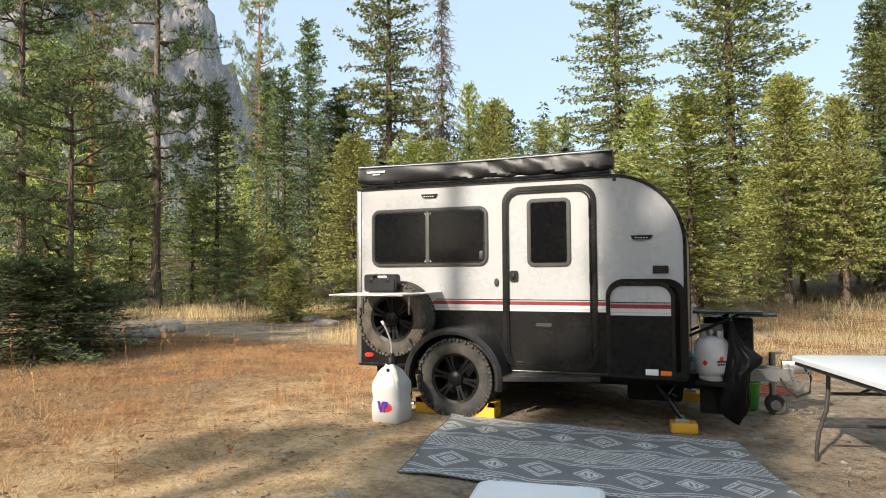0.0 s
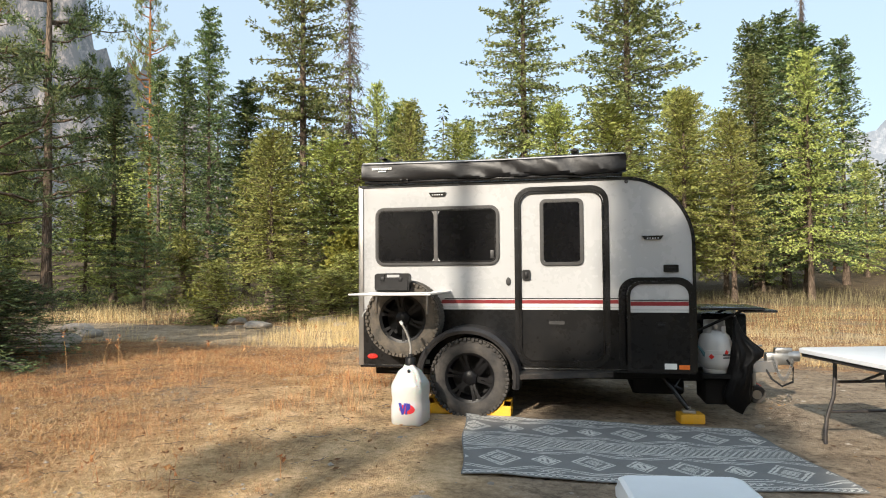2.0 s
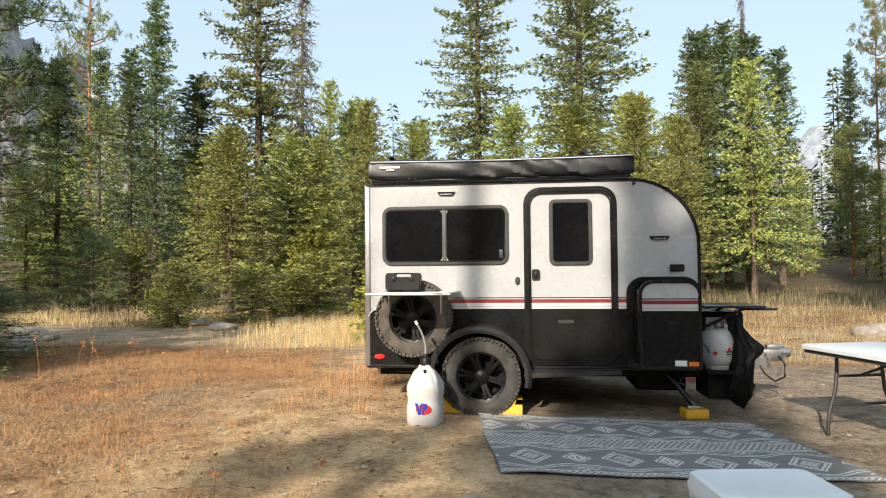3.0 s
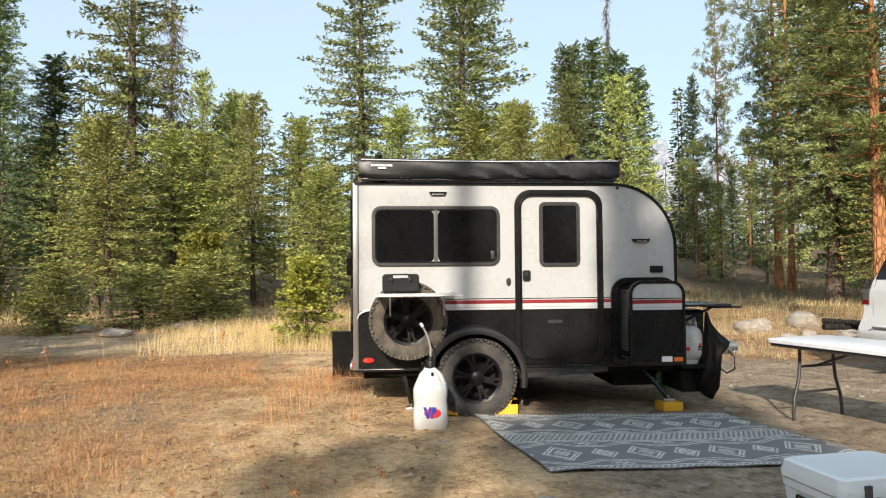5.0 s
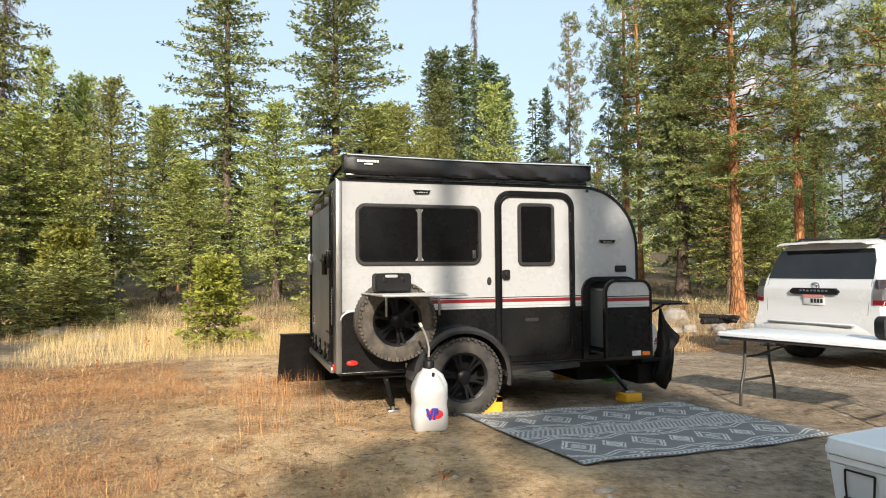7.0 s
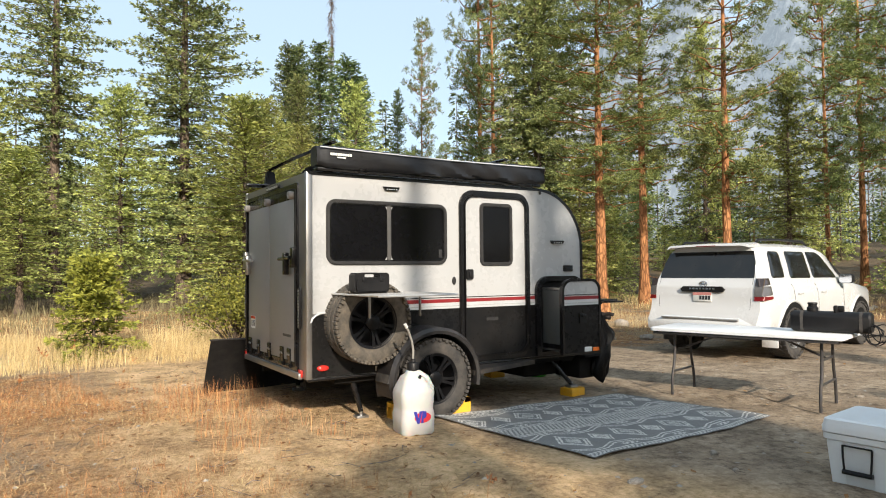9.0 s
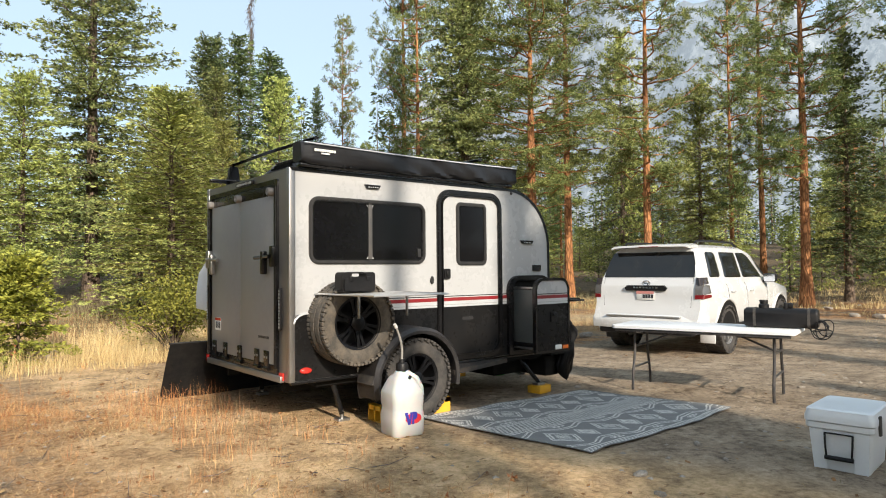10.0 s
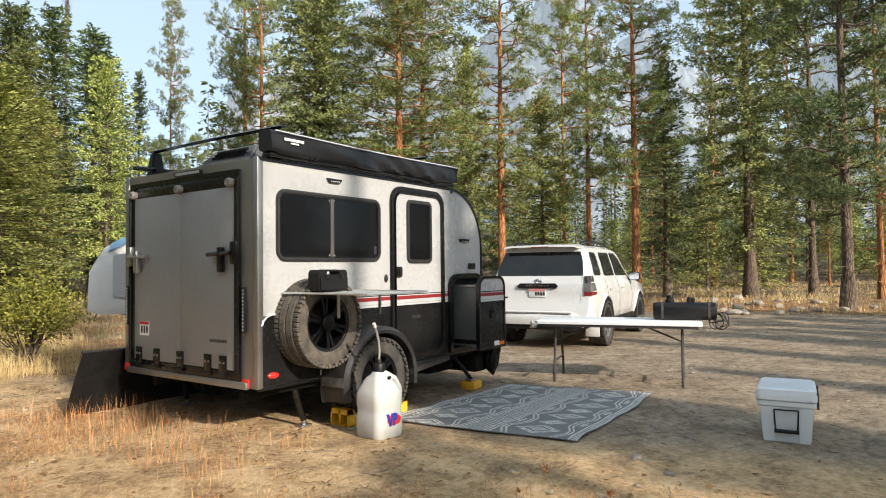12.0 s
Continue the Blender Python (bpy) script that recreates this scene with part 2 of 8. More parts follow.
def ground_material():
    m, nt, nodes, links, p = nodes_of("camp_ground")
    tc = nodes.new("ShaderNodeTexCoord").outputs["Object"]
    att = nodes.new("ShaderNodeAttribute")
    att.attribute_name = "grass"
    big, mid, fine, grit = tex_noise(nt, tc, 0.35, 5), tex_noise(nt, tc, 2.2, 6, 0.65), tex_noise(nt, tc, 22, 5, 0.7), tex_noise(nt, tc, 140, 3, 0.7)
    dirt = ramp(nt, math_node(nt, "ADD", math_node(nt, "MULTIPLY", mid, 0.6), math_node(nt, "MULTIPLY", fine, 0.4)), [(0.34, (0.165, 0.128, 0.094)), (0.52, (0.375, 0.292, 0.208)), (0.68, (0.60, 0.49, 0.365))])
    litter = ramp(nt, math_node(nt, "ADD", math_node(nt, "MULTIPLY", mid, 0.45), math_node(nt, "MULTIPLY", fine, 0.55)), [(0.38, (0.10, 0.048, 0.024)), (0.5, (0.34, 0.175, 0.08)), (0.62, (0.60, 0.38, 0.195))])
    mask = math_node(nt, "ADD", att.outputs["Fac"], math_node(nt, "MULTIPLY", math_node(nt, "SUBTRACT", mid, 0.5), 1.6))
    mask = ramp(nt, mask, [(0.35, (0, 0, 0)), (0.65, (1, 1, 1))])
    col = mixc(nt, mask, dirt, litter)
    # grey stones and dark crumbs in the grit
    peb = nodes.new("ShaderNodeTexVoronoi")
    peb.inputs["Scale"].default_value = 26
    links.new(tc, peb.inputs["Vector"])
    spots = ramp(nt, peb.outputs["Distance"], [(0.10, (1, 1, 1)), (0.16, (0, 0, 0))])
    some = ramp(nt, peb.outputs["Color"], [(0.78, (0, 0, 0)), (0.80, (1, 1, 1))])
    col = mixc(nt, math_node(nt, "MULTIPLY", spots, some), col, (0.40, 0.35, 0.29))
    dark = ramp(nt, tex_noise(nt, tc, 9, 6, 0.75), [(0.50, (0, 0, 0)), (0.66, (0.75, 0.75, 0.75))])
    col = mixc(nt, dark, col, (0.085, 0.06, 0.045))
    bare = nodes.new("ShaderNodeAttribute")             # pale trodden dust
    bare.attribute_name = "bare"
    dust = ramp(nt, math_node(nt, "ADD", math_node(nt, "MULTIPLY", mid, 0.5), math_node(nt, "MULTIPLY", fine, 0.5)), [(0.38, (0.30, 0.18, 0.09)), (0.5, (0.62, 0.42, 0.225)), (0.62, (0.84, 0.60, 0.36))])
    how = math_node(nt, "MULTIPLY", bare.outputs["Fac"], ramp(nt, mid, [(0.34, (0.6, 0.6, 0.6)), (0.54, (1, 1, 1))]))
    col = mixc(nt, how, col, dust)
    wood = nodes.new("ShaderNodeAttribute")             # needle litter under the trees
    wood.attribute_name = "wood"
    needles = ramp(nt, math_node(nt, "ADD", math_node(nt, "MULTIPLY", mid, 0.5), math_node(nt, "MULTIPLY", fine, 0.5)), [(0.35, (0.055, 0.045, 0.030)), (0.6, (0.20, 0.145, 0.090)), (0.75, (0.38, 0.285, 0.17))])
    col = mixc(nt, wood.outputs["Fac"], col, needles)
    links.new(col, p.inputs["Base Color"])
    p.inputs["Roughness"].default_value, p.inputs["Specular IOR Level"].default_value = 0.95, 0.15
    b = nodes.new("ShaderNodeBump")
    b.inputs["Strength"].default_value, b.inputs["Distance"].default_value = 1.0, 0.05
    links.new(math_node(nt, "ADD", math_node(nt, "MULTIPLY", fine, 0.7), math_node(nt, "MULTIPLY", grit, 0.3)), b.inputs["Height"])
    links.new(b.outputs["Normal"], p.inputs["Normal"])
    return m


def rock_material(name, dark, light, scale):
    m, nt, nodes, links, p = nodes_of(name)
    tc = nodes.new("ShaderNodeTexCoord").outputs["Object"]
    col = ramp(nt, tex_noise(nt, tc, scale, 8, 0.7), [(0.3, dark), (0.7, light)])
    lich = ramp(nt, tex_noise(nt, tc, scale * 4, 5, 0.6), [(0.6, (0, 0, 0)), (0.7, (0.5, 0.5, 0.5))])
    links.new(mixc(nt, lich, col, tuple(c * 0.5 for c in dark)), p.inputs["Base Color"])
    p.inputs["Roughness"].default_value = 0.9
    b = nodes.new("ShaderNodeBump")
    b.inputs["Strength"].default_value, b.inputs["Distance"].default_value = 0.6, 0.05
    links.new(tex_noise(nt, tc, scale * 6, 6, 0.7), b.inputs["Height"])
    links.new(b.outputs["Normal"], p.inputs["Normal"])
    return m


ROCK = rock_material("granite", (0.22, 0.18, 0.15), (0.52, 0.46, 0.38), 3.0)

# ---------------------------------------------------------------- ground
def grass_cover(x, y):
    """How much dry grass grows: 1 in the meadow, 0 on the driven and trodden dirt."""
    left = smooth(-1.9, -3.4, x + 0.25 * (y - 4.5))                     # meadow beside the trailer
    behind = smooth(8.6, 10.5, y + 0.25 * x) * smooth(9.5, 6.0, x - 0.10 * y)
    track = smooth(1.0, 0.55, np.abs((y - 12.2 + 0.10 * (x + 6)) / 2.1)) * smooth(-3.6, -4.8, x)   # old grey track
    path = smooth(1.0, 0.4, np.hypot((x + 3.5) / 1.1, (y - 9.8) / 2.2))                            # worn way past the trailer
    far_right = smooth(13.0, 16.0, np.hypot(x, y - 2))
    g = np.maximum(np.maximum(left, behind), far_right)
    thin = 0.72 + 0.28 * np.sin(1.3 * x + 0.4 * y) * np.sin(1.1 * y - 0.6 * x + 1.0)
    return np.clip(g * thin * (1 - 0.95 * np.maximum(track, path)), 0, 1)


def bare_dust(x, y):
    """Where the soil lies open and pale: behind the trailer's rear and along the old track."""
    rear = smooth(-5.6, -3.8, x) * smooth(-1.5, -2.3, x + 0.25 * (y - 4.5)) * smooth(10.5, 8.0, y)
    track = smooth(1.0, 0.5, np.abs((y - 12.0 + 0.10 * (x + 6)) / 2.3)) * smooth(-12.0, -8.0, x) * smooth(-1.0, -3.0, x)
    path = smooth(1.0, 0.4, np.hypot((x + 3.6) / 1.3, (y - 9.6) / 2.4))
    return np.clip(np.maximum(np.maximum(rear, 0.35 * track), path), 0, 1)


def build_ground():
    n = 260
    u = np.linspace(-1, 1, n)
    c = np.sinh(u * 6.6) / np.sinh(6.6) * 900
    X, Y = np.meshgrid(c, c + 5.0)
    Z = ground_z(X, Y)
    near = smooth(60, 15, np.hypot(X, Y - 5)) * (1 - 0.8 * smooth(2.2, 1.4, np.hypot((X + 0.75) / 1.1, Y - 4.7)))   # trodden level under the rug
    for k, (a, w) in enumerate(((1.3, 0.012), (3.1, 0.007), (7.7, 0.004))):
        Z = Z + near * w * np.sin(a * X + 1.7 * k + 0.6 * np.sin(a * Y * 0.7)) * np.sin(a * Y * 1.1 + k)
    V = np.stack([X, Y, Z], -1).reshape(-1, 3)
    i = np.arange(n * n).reshape(n, n)
    F = np.stack([i[:-1, :-1], i[:-1, 1:], i[1:, 1:], i[1:, :-1]], -1).reshape(-1, 4)
    mesh = mesh_from("ground", V, F, ground_material(), True)
    a = mesh.attributes.new("grass", "FLOAT", "POINT")
    a.data.foreach_set("value", grass_cover(V[:, 0], V[:, 1]).astype(np.float32))
    b = mesh.attributes.new("wood", "FLOAT", "POINT")
    c = mesh.attributes.new("bare", "FLOAT", "POINT")
    c.data.foreach_set("value", bare_dust(V[:, 0], V[:, 1]).astype(np.float32))
    far = np.hypot(V[:, 0] - 1, V[:, 1] - 4) + 2.5 * np.sin(V[:, 0] * 0.7) * np.sin(V[:, 1] * 0.6)
    b.data.foreach_set("value", smooth(17, 27, far).astype(np.float32))
    tagged(new("ground", mesh), "brown dirt camp ground with dry yellow grass", "ground", kind="structure")


build_ground()

# ---------------------------------------------------------------- trees
def wood_mesh(name, paths, material, seg=7):
    """One mesh of tapered limbs; paths: lists of (point, radius)."""
    V, F = [], []
    for path, s in paths:
        P = np.array([q[0] for q in path], dtype=float)
        R = np.array([q[1] for q in path], dtype=float)
        T = np.gradient(P, axis=0)
        T /= np.linalg.norm(T, axis=1, keepdims=True) + 1e-9
        ref = np.array([0.31, 0.95, 0.05]) if abs(T[0][2]) > 0.7 else np.array([0.0, 0.0, 1.0])
        U = np.cross(T, ref)
        U /= np.linalg.norm(U, axis=1, keepdims=True) + 1e-9
        W = np.cross(T, U)
        base = len(V)
        for i in range(len(P)):
            for k in range(s):
                a = 2 * math.pi * k / s
                V.append(P[i] + R[i] * (U[i] * math.cos(a) + W[i] * math.sin(a)))
        for i in range(len(P) - 1):
            for k in range(s):
                j = (k + 1) % s
                F.append((base + i * s + k, base + i * s + j, base + (i + 1) * s + j, base + (i + 1) * s + k))
    return mesh_from(name, V, F, material, True)


def kites(P, D, N, L, W):
    """Flat pointed sprays at P along D, lying across N, of length L and width W."""
    S = np.cross(D, N)
    S /= np.linalg.norm(S, axis=1, keepdims=True) + 1e-9
    L, W = L[:, None], W[:, None]
    V = np.stack([P, P + D * L * 0.45 + S * W, P + D * L, P + D * L * 0.55 - S * W], 1).reshape(-1, 3)
    n = len(P)
    F = np.arange(n * 4).reshape(n, 4)
    return V, F


def twigs(P, D, N, L, W, r):
    """Fir twigs: a slim middle spray with two slim side sprays."""
    S = unit(np.cross(D, N))
    out = [kites(P, D, N, L, W * 0.55)]
    for s in (-1, 1):
        k = r.uniform(0.15, 0.4, len(P))[:, None]
        out.append(kites(P + D * L[:, None] * k, unit(D + s * S * r.uniform(0.6, 1.0, (len(P), 1))), N, L * 0.62, W * 0.5))
    V = np.concatenate([o[0] for o in out])
    F = np.concatenate([o[1] + i * len(P) * 4 for i, o in enumerate(out)])
    return V, F


def unit(a):
    return a / (np.linalg.norm(a, axis=-1, keepdims=True) + 1e-9)


def trunk_path(r, H, girth, lean):
    n = 12
    z = np.linspace(0, 1, n)
    wob = np.cumsum(r.normal(0, lean, (n, 2)), 0) * H / n
    path = []
    for i in range(n):
        flare = 1 + 0.55 * math.exp(-z[i] * H / 0.5)
        path.append(((wob[i][0] - wob[0][0], wob[i][1] - wob[0][1], z[i] * H - 0.15), max(girth * flare * (1 - z[i]) ** 0.8, 0.012)))
    return path


def on_path(path, z):
    zz = [p[0][2] for p in path]
    return np.array([np.interp(z, zz, [p[0][k] for p in path]) for k in range(3)])


def fir_tree(seed, H, base, reach, dens=1.0, girth=0.2, spray=0.34, gap=0.42, full=0.92, mat=None, droop=0.35, lite=False):
    """A fir or spruce: whorls of sagging boughs with flat sprays."""
    r = np.random.default_rng(seed)
    stem = trunk_path(r, H, girth, 0.004)
    limbs = [(stem, 9)]
    P, D, N, L, W = [], [], [], [], []
    z = base
    side = r.uniform(0.75, 1.25, 6)
    while z < H - 0.15:
        k = (z - base) / (H - base)
        env = reach * (1 - k) ** 0.66 * (0.62 + 0.38 * min(1, k / 0.12))
        n = int(r.integers(5, 8)) if k < 0.9 else 4
        a0 = r.uniform(0, 6.28)
        for b in range(n):
            if r.random() > full:
                continue
            a = a0 + 6.283 * b / n + r.normal(0, 0.25)
            ln = env * r.uniform(0.55, 1.15) * side[int(a / 1.05) % 6] + 0.18
            rise = 0.75 * k ** 1.5 + 0.12 * r.normal() - 0.05
            zz = z + r.uniform(-0.5, 0.5) * gap
            o = on_path(stem, zz)
            m = max(4, int(ln / 0.22))
            s = np.linspace(0, 1, m)
            drop = rise * s - (1 - k) * droop * s ** 1.5 + 0.12 * s ** 3
            B = np.stack([o[0] + math.cos(a) * s * ln, o[1] + math.sin(a) * s * ln, zz + drop * ln], 1)
            if not lite:
                limbs.append(([(B[i], 0.012 + 0.022 * (1 - s[i]) * min(1, ln / 2)) for i in (0, m // 2, m - 1)], 3))
            T = unit(np.gradient(B, axis=0))
            for i in range(m):
                if s[i] < 0.12 and ln > 1.0:
                    continue
                cnt = r.poisson(3.4 * dens)
                for _ in range(cnt):
                    sg = r.choice((-1, 1))
                    across = np.array([-T[i][1], T[i][0], 0]) * sg
                    d = T[i] * r.uniform(0.25, 1.0) + across * r.uniform(0.1, 1.0) + np.array([0, 0, r.normal(-0.12, 0.28)])
                    P.append(B[i] + r.normal(0, 0.06, 3) + across * r.uniform(0, 0.22) * (1 - 0.5 * s[i]) * min(1, ln))
                    D.append(d)
                    N.append(np.array([r.normal(0, 1.0), r.normal(0, 1.0), 0.6]))
                    L.append(spray * r.uniform(0.6, 1.25))
                    W.append(spray * r.uniform(0.17, 0.30))
        z += gap * r.uniform(0.7, 1.3) * (1 - 0.45 * k)
    for _ in range(10):                                   # leader
        P.append(on_path(stem, H - r.uniform(0.1, 0.7)))
        D.append(np.array([r.normal(0, 0.3), r.normal(0, 0.3), 1.0]))
        N.append(r.normal(0, 1, 3))
        L.append(0.35), W.append(0.05)
    if lite:
        V, F = kites(np.array(P), unit(np.array(D)), unit(np.array(N)), np.array(L), np.array(W) * 0.75)
    else:
        V, F = twigs(np.array(P), unit(np.array(D)), unit(np.array(N)), np.array(L), np.array(W), r)
    return wood_mesh("trunk", limbs, FIR_BARK), mesh_from("crown", V, F, mat or FIR)


def pine_tree(seed, H, base, reach, dens=1.0, girth=0.22, tuft=0.30, mat=None, barkmat=None, snags=14, lean=0.006, q=13, wide=0.010, needle=0.175):
    """A ponderosa pine: long bare trunk, dead stubs, then irregular limbs with round tufts of needles."""
    r = np.random.default_rng(seed)
    stem = trunk_path(r, H, girth, lean)
    limbs = [(stem, 10)]
    for _ in range(snags):                                # dead lower limbs
        z = r.uniform(0.12, 0.95) * base
        a, ln = r.uniform(0, 6.28), r.uniform(0.3, 1.3)
        o = on_path(stem, z)
        e = o + np.array([math.cos(a) * ln, math.sin(a) * ln, r.uniform(-0.35, 0.2) * ln])
        limbs.append(([(o, 0.022), ((o + e) / 2 + r.normal(0, 0.05, 3), 0.014), (e, 0.005)], 3))
    hearts, ways = [], []
    z = base
    while z < H - 0.1:
        k = (z - base) / (H - base)
        env = reach * (0.55 + 1.0 * k) * (1 - k) ** 0.65 * 1.25 + 0.25
        for b in range(int(r.integers(2, 5))):
            a = r.uniform(0, 6.28)
            ln = env * r.uniform(0.45, 1.15)
            o = on_path(stem, z)
            m = 6
            s = np.linspace(0, 1, m)
            rise = r.uniform(-0.15, 0.35) + 0.5 * k
            B = np.stack([o[0] + math.cos(a) * s * ln, o[1] + math.sin(a) * s * ln, z + ln * (rise * s - 0.25 * s + 0.28 * s ** 2)], 1)
            B[1:] += r.normal(0, 0.05 * ln, (m - 1, 3))
            limbs.append(([(B[i], 0.014 + 0.035 * (1 - s[i]) * min(1, ln / 2)) for i in range(0, m, 1)], 4))
            for c in range(2 + int(ln * 3.2)):            # soft plumes on side twigs towards the limb's end
                u = 1.0 if c == 0 else r.uniform(0.35, 1.0)
                root = np.array([np.interp(u, s, B[:, q]) for q in range(3)])
                off = r.normal(0, 1, 3) * np.array([0.30, 0.30, 0.13]) * (0.3 + 0.4 * ln) * (c > 0)
                hearts.append(root + off + np.array([0, 0, 0.04]))
                ways.append((math.cos(a) * 0.5, math.sin(a) * 0.5, 0.5))
        z += r.uniform(0.30, 0.62) * min(1.0, H / 7)
    for _ in range(4):
        hearts.append(on_path(stem, H - r.uniform(0, 0.5)))
        ways.append((0.0, 0.0, 1.0))
    per = max(5, int(round(6.6 * dens / 2.2)))
    hearts, ways = np.repeat(np.array(hearts), per, 0), np.repeat(np.array(ways), per, 0)
    n = len(hearts)
    out = unit(r.normal(0, 1, (n, 3)) + ways * 0.8)
    O = hearts + out * tuft * r.uniform(0.1, 0.95, (n, 1)) * np.array([1.15, 1.15, 0.75])
    O2, A2 = np.repeat(O, q, 0), np.repeat(unit(out + np.array([0, 0, 0.35])), q, 0)
    n = len(O2)
    D = unit(A2 * 0.7 + r.normal(0, 0.7, (n, 3)))
    V, F = kites(O2 + r.normal(0, 0.035, (n, 3)), D, unit(r.normal(0, 1, (n, 3))), needle * tuft / 0.29 * r.uniform(0.7, 1.25, n), np.full(n, wide) * r.uniform(0.8, 1.6, n))
    return wood_mesh("trunk", limbs, barkmat or PINE_BARK), mesh_from("crown", V, F, mat or PINE)


def snag_tree(seed, H, base, reach, green=0.0):
    """A dead or dying conifer: bare drooping twigs, a few living sprays."""
    r = np.random.default_rng(seed)
    stem = trunk_path(r, H, 0.15, 0.006)
    limbs = [(stem, 8)]
    P, D, N, L, W = [], [], [], [], []
    z = base
    while z < H - 0.2:
        k = (z - base) / (H - base)
        for b in range(int(r.integers(3, 6))):
            a, ln = r.uniform(0, 6.28), reach * (1 - k) ** 0.7 * r.uniform(0.25, 1.1) + 0.15
            o = on_path(stem, z)
            s = np.linspace(0, 1, 6)
            rise = r.normal(0.1, 0.2)
            B = np.stack([o[0] + math.cos(a) * s * ln, o[1] + math.sin(a) * s * ln, z + ln * (rise * s - 0.7 * s ** 2.2)], 1)
            B[1:] += r.normal(0, 0.04, (5, 3))
            limbs.append(([(B[i], 0.030 * (1 - s[i]) + 0.011) for i in range(6)], 3))
            for i in range(1, 6):
                for _ in range(3):
                    e = B[i] + r.normal(0, 0.2, 3) + np.array([0, 0, -0.22])
                    limbs.append(([(B[i], 0.013), (e, 0.009)], 3))
                if r.random() < green * (1.1 - k):
                    for _ in range(4):
                        P.append(B[i] + r.normal(0, 0.1, 3))
                        D.append(r.normal(0, 1, 3) + np.array([math.cos(a), math.sin(a), -0.2]))
                        N.append(np.array([r.normal(0, 0.5), r.normal(0, 0.5), 1]))
                        L.append(r.uniform(0.18, 0.36)), W.append(r.uniform(0.03, 0.06))
        z += r.uniform(0.2, 0.42)
    if not P:
        P, D, N, L, W = [on_path(stem, H * 0.4)], [np.array([0, 0, 1.0])], [np.array([1.0, 0, 0])], [0.2], [0.03]
    V, F = kites(np.array(P), unit(np.array(D)), unit(np.array(N)), np.array(L), np.array(W))
    return wood_mesh("trunk", limbs, GREY_BARK), mesh_from("crown", V, F, FIR_DARK)


def bush_plant(seed, H, reach, mat, leaf=0.11, stems=26, per=42):
    r = np.random.default_rng(seed)
    limbs, P = [], []
    for _ in range(stems):
        a, lean = r.uniform(0, 6.28), r.uniform(0.1, 1.0)
        e = np.array([math.cos(a) * reach * lean, math.sin(a) * reach * lean, H * (1.05 - 0.5 * lean * lean) * r.uniform(0.65, 1.1)])
        mid = e * np.array([0.4, 0.4, 0.55]) + r.normal(0, 0.06, 3)
        limbs.append(([((0, 0, -0.05), 0.016), (mid, 0.010), (e, 0.004)], 3))
        s = r.uniform(0.25, 1.05, per)[:, None]
        P.append(mid * (1 - s) + e * s + r.normal(0, 0.11 * (0.6 + reach), (per, 3)))
    P = np.concatenate(P)
    P[:, 2] = np.maximum(P[:, 2], 0.04)
    n = len(P)
    V, F = kites(P, unit(r.normal(0, 1, (n, 3)) + np.array([0, 0, 0.3])), unit(r.normal(0, 1, (n, 3))), leaf * r.uniform(0.6, 1.4, n), leaf * r.uniform(0.2, 0.36, n))
    return wood_mesh("stem", limbs, FIR_BARK), mesh_from("crown", V, F, mat)


PROTO = {}


def kind_of_tree(key, meshes, name, label, category="tree", group="forest trees"):
    PROTO[key] = (meshes, name, label, category, group)


def lighter(key, meshes):
    """A lighter build of the same kind, for the depth of the wood."""
    PROTO[key + "_lite"] = (meshes, *PROTO[key][1:])


def plant(key, x, y, scale=1.0, turn=None, tilt=0.0, z=None, wide=None):
    (wood, crown), name, label, category, group = PROTO[key]
    ob = thing(name, label, category, group=group)
    for nm, mesh in (("trunk" if name != "bush" else "stem", wood), ("crown", crown)):
        c = new(nm, mesh)
        c.parent = ob
    turn = rng.uniform(0, 360) if turn is None else turn
    wide = scale if wide is None else wide
    zz = float(ground_z(np.float64(x), np.float64(y))) if z is None else z
    ob.matrix_world = pose(x, y, zz, tilt, 0, turn) @ Matrix.Diagonal((wide, wide, scale, 1))
    return ob


kind_of_tree("fir_tall", fir_tree(1, 24, 2.6, 3.5, 2.9, 0.26, 0.22, 0.41, 0.88, FIR_TALL), "fir_tree", "tall green fir tree with drooping boughs")
kind_of_tree("fir_tall2", fir_tree(2, 22, 3.4, 3.0, 2.8, 0.22, 0.215, 0.41, 0.88, FIR_TALL), "fir_tree", "tall narrow fir tree with sparse boughs")
kind_of_tree("fir_thin", fir_tree(3, 18, 2.0, 1.5, 2.3, 0.14, 0.20, 0.42, 0.86, FIR_DARK), "fir_tree", "slender dark spire-shaped fir tree")
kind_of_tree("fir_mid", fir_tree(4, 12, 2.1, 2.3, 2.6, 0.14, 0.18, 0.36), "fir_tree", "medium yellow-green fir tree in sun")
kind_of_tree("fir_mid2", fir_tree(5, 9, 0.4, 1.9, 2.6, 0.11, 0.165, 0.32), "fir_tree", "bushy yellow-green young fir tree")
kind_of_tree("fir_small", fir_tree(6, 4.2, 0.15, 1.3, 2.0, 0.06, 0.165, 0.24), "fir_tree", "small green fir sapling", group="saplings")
kind_of_tree("pine_tall", pine_tree(11, 21, 6.4, 2.4, 2.3, 0.22, 0.29, q=10, wide=0.0125), "pine_tree", "tall pine with bare orange bark trunk")
kind_of_tree("pine_tall2", pine_tree(12, 19, 5.0, 2.2, 2.3, 0.18, 0.29, q=10, wide=0.0125), "pine_tree", "tall pine with orange bark and tufted crown")
kind_of_tree("pine_thin", pine_tree(13, 16, 4.0, 1.7, 2.1, 0.12, 0.27, snags=24, q=10, wide=0.0125), "pine_tree", "thin straight pine with dead lower limbs")
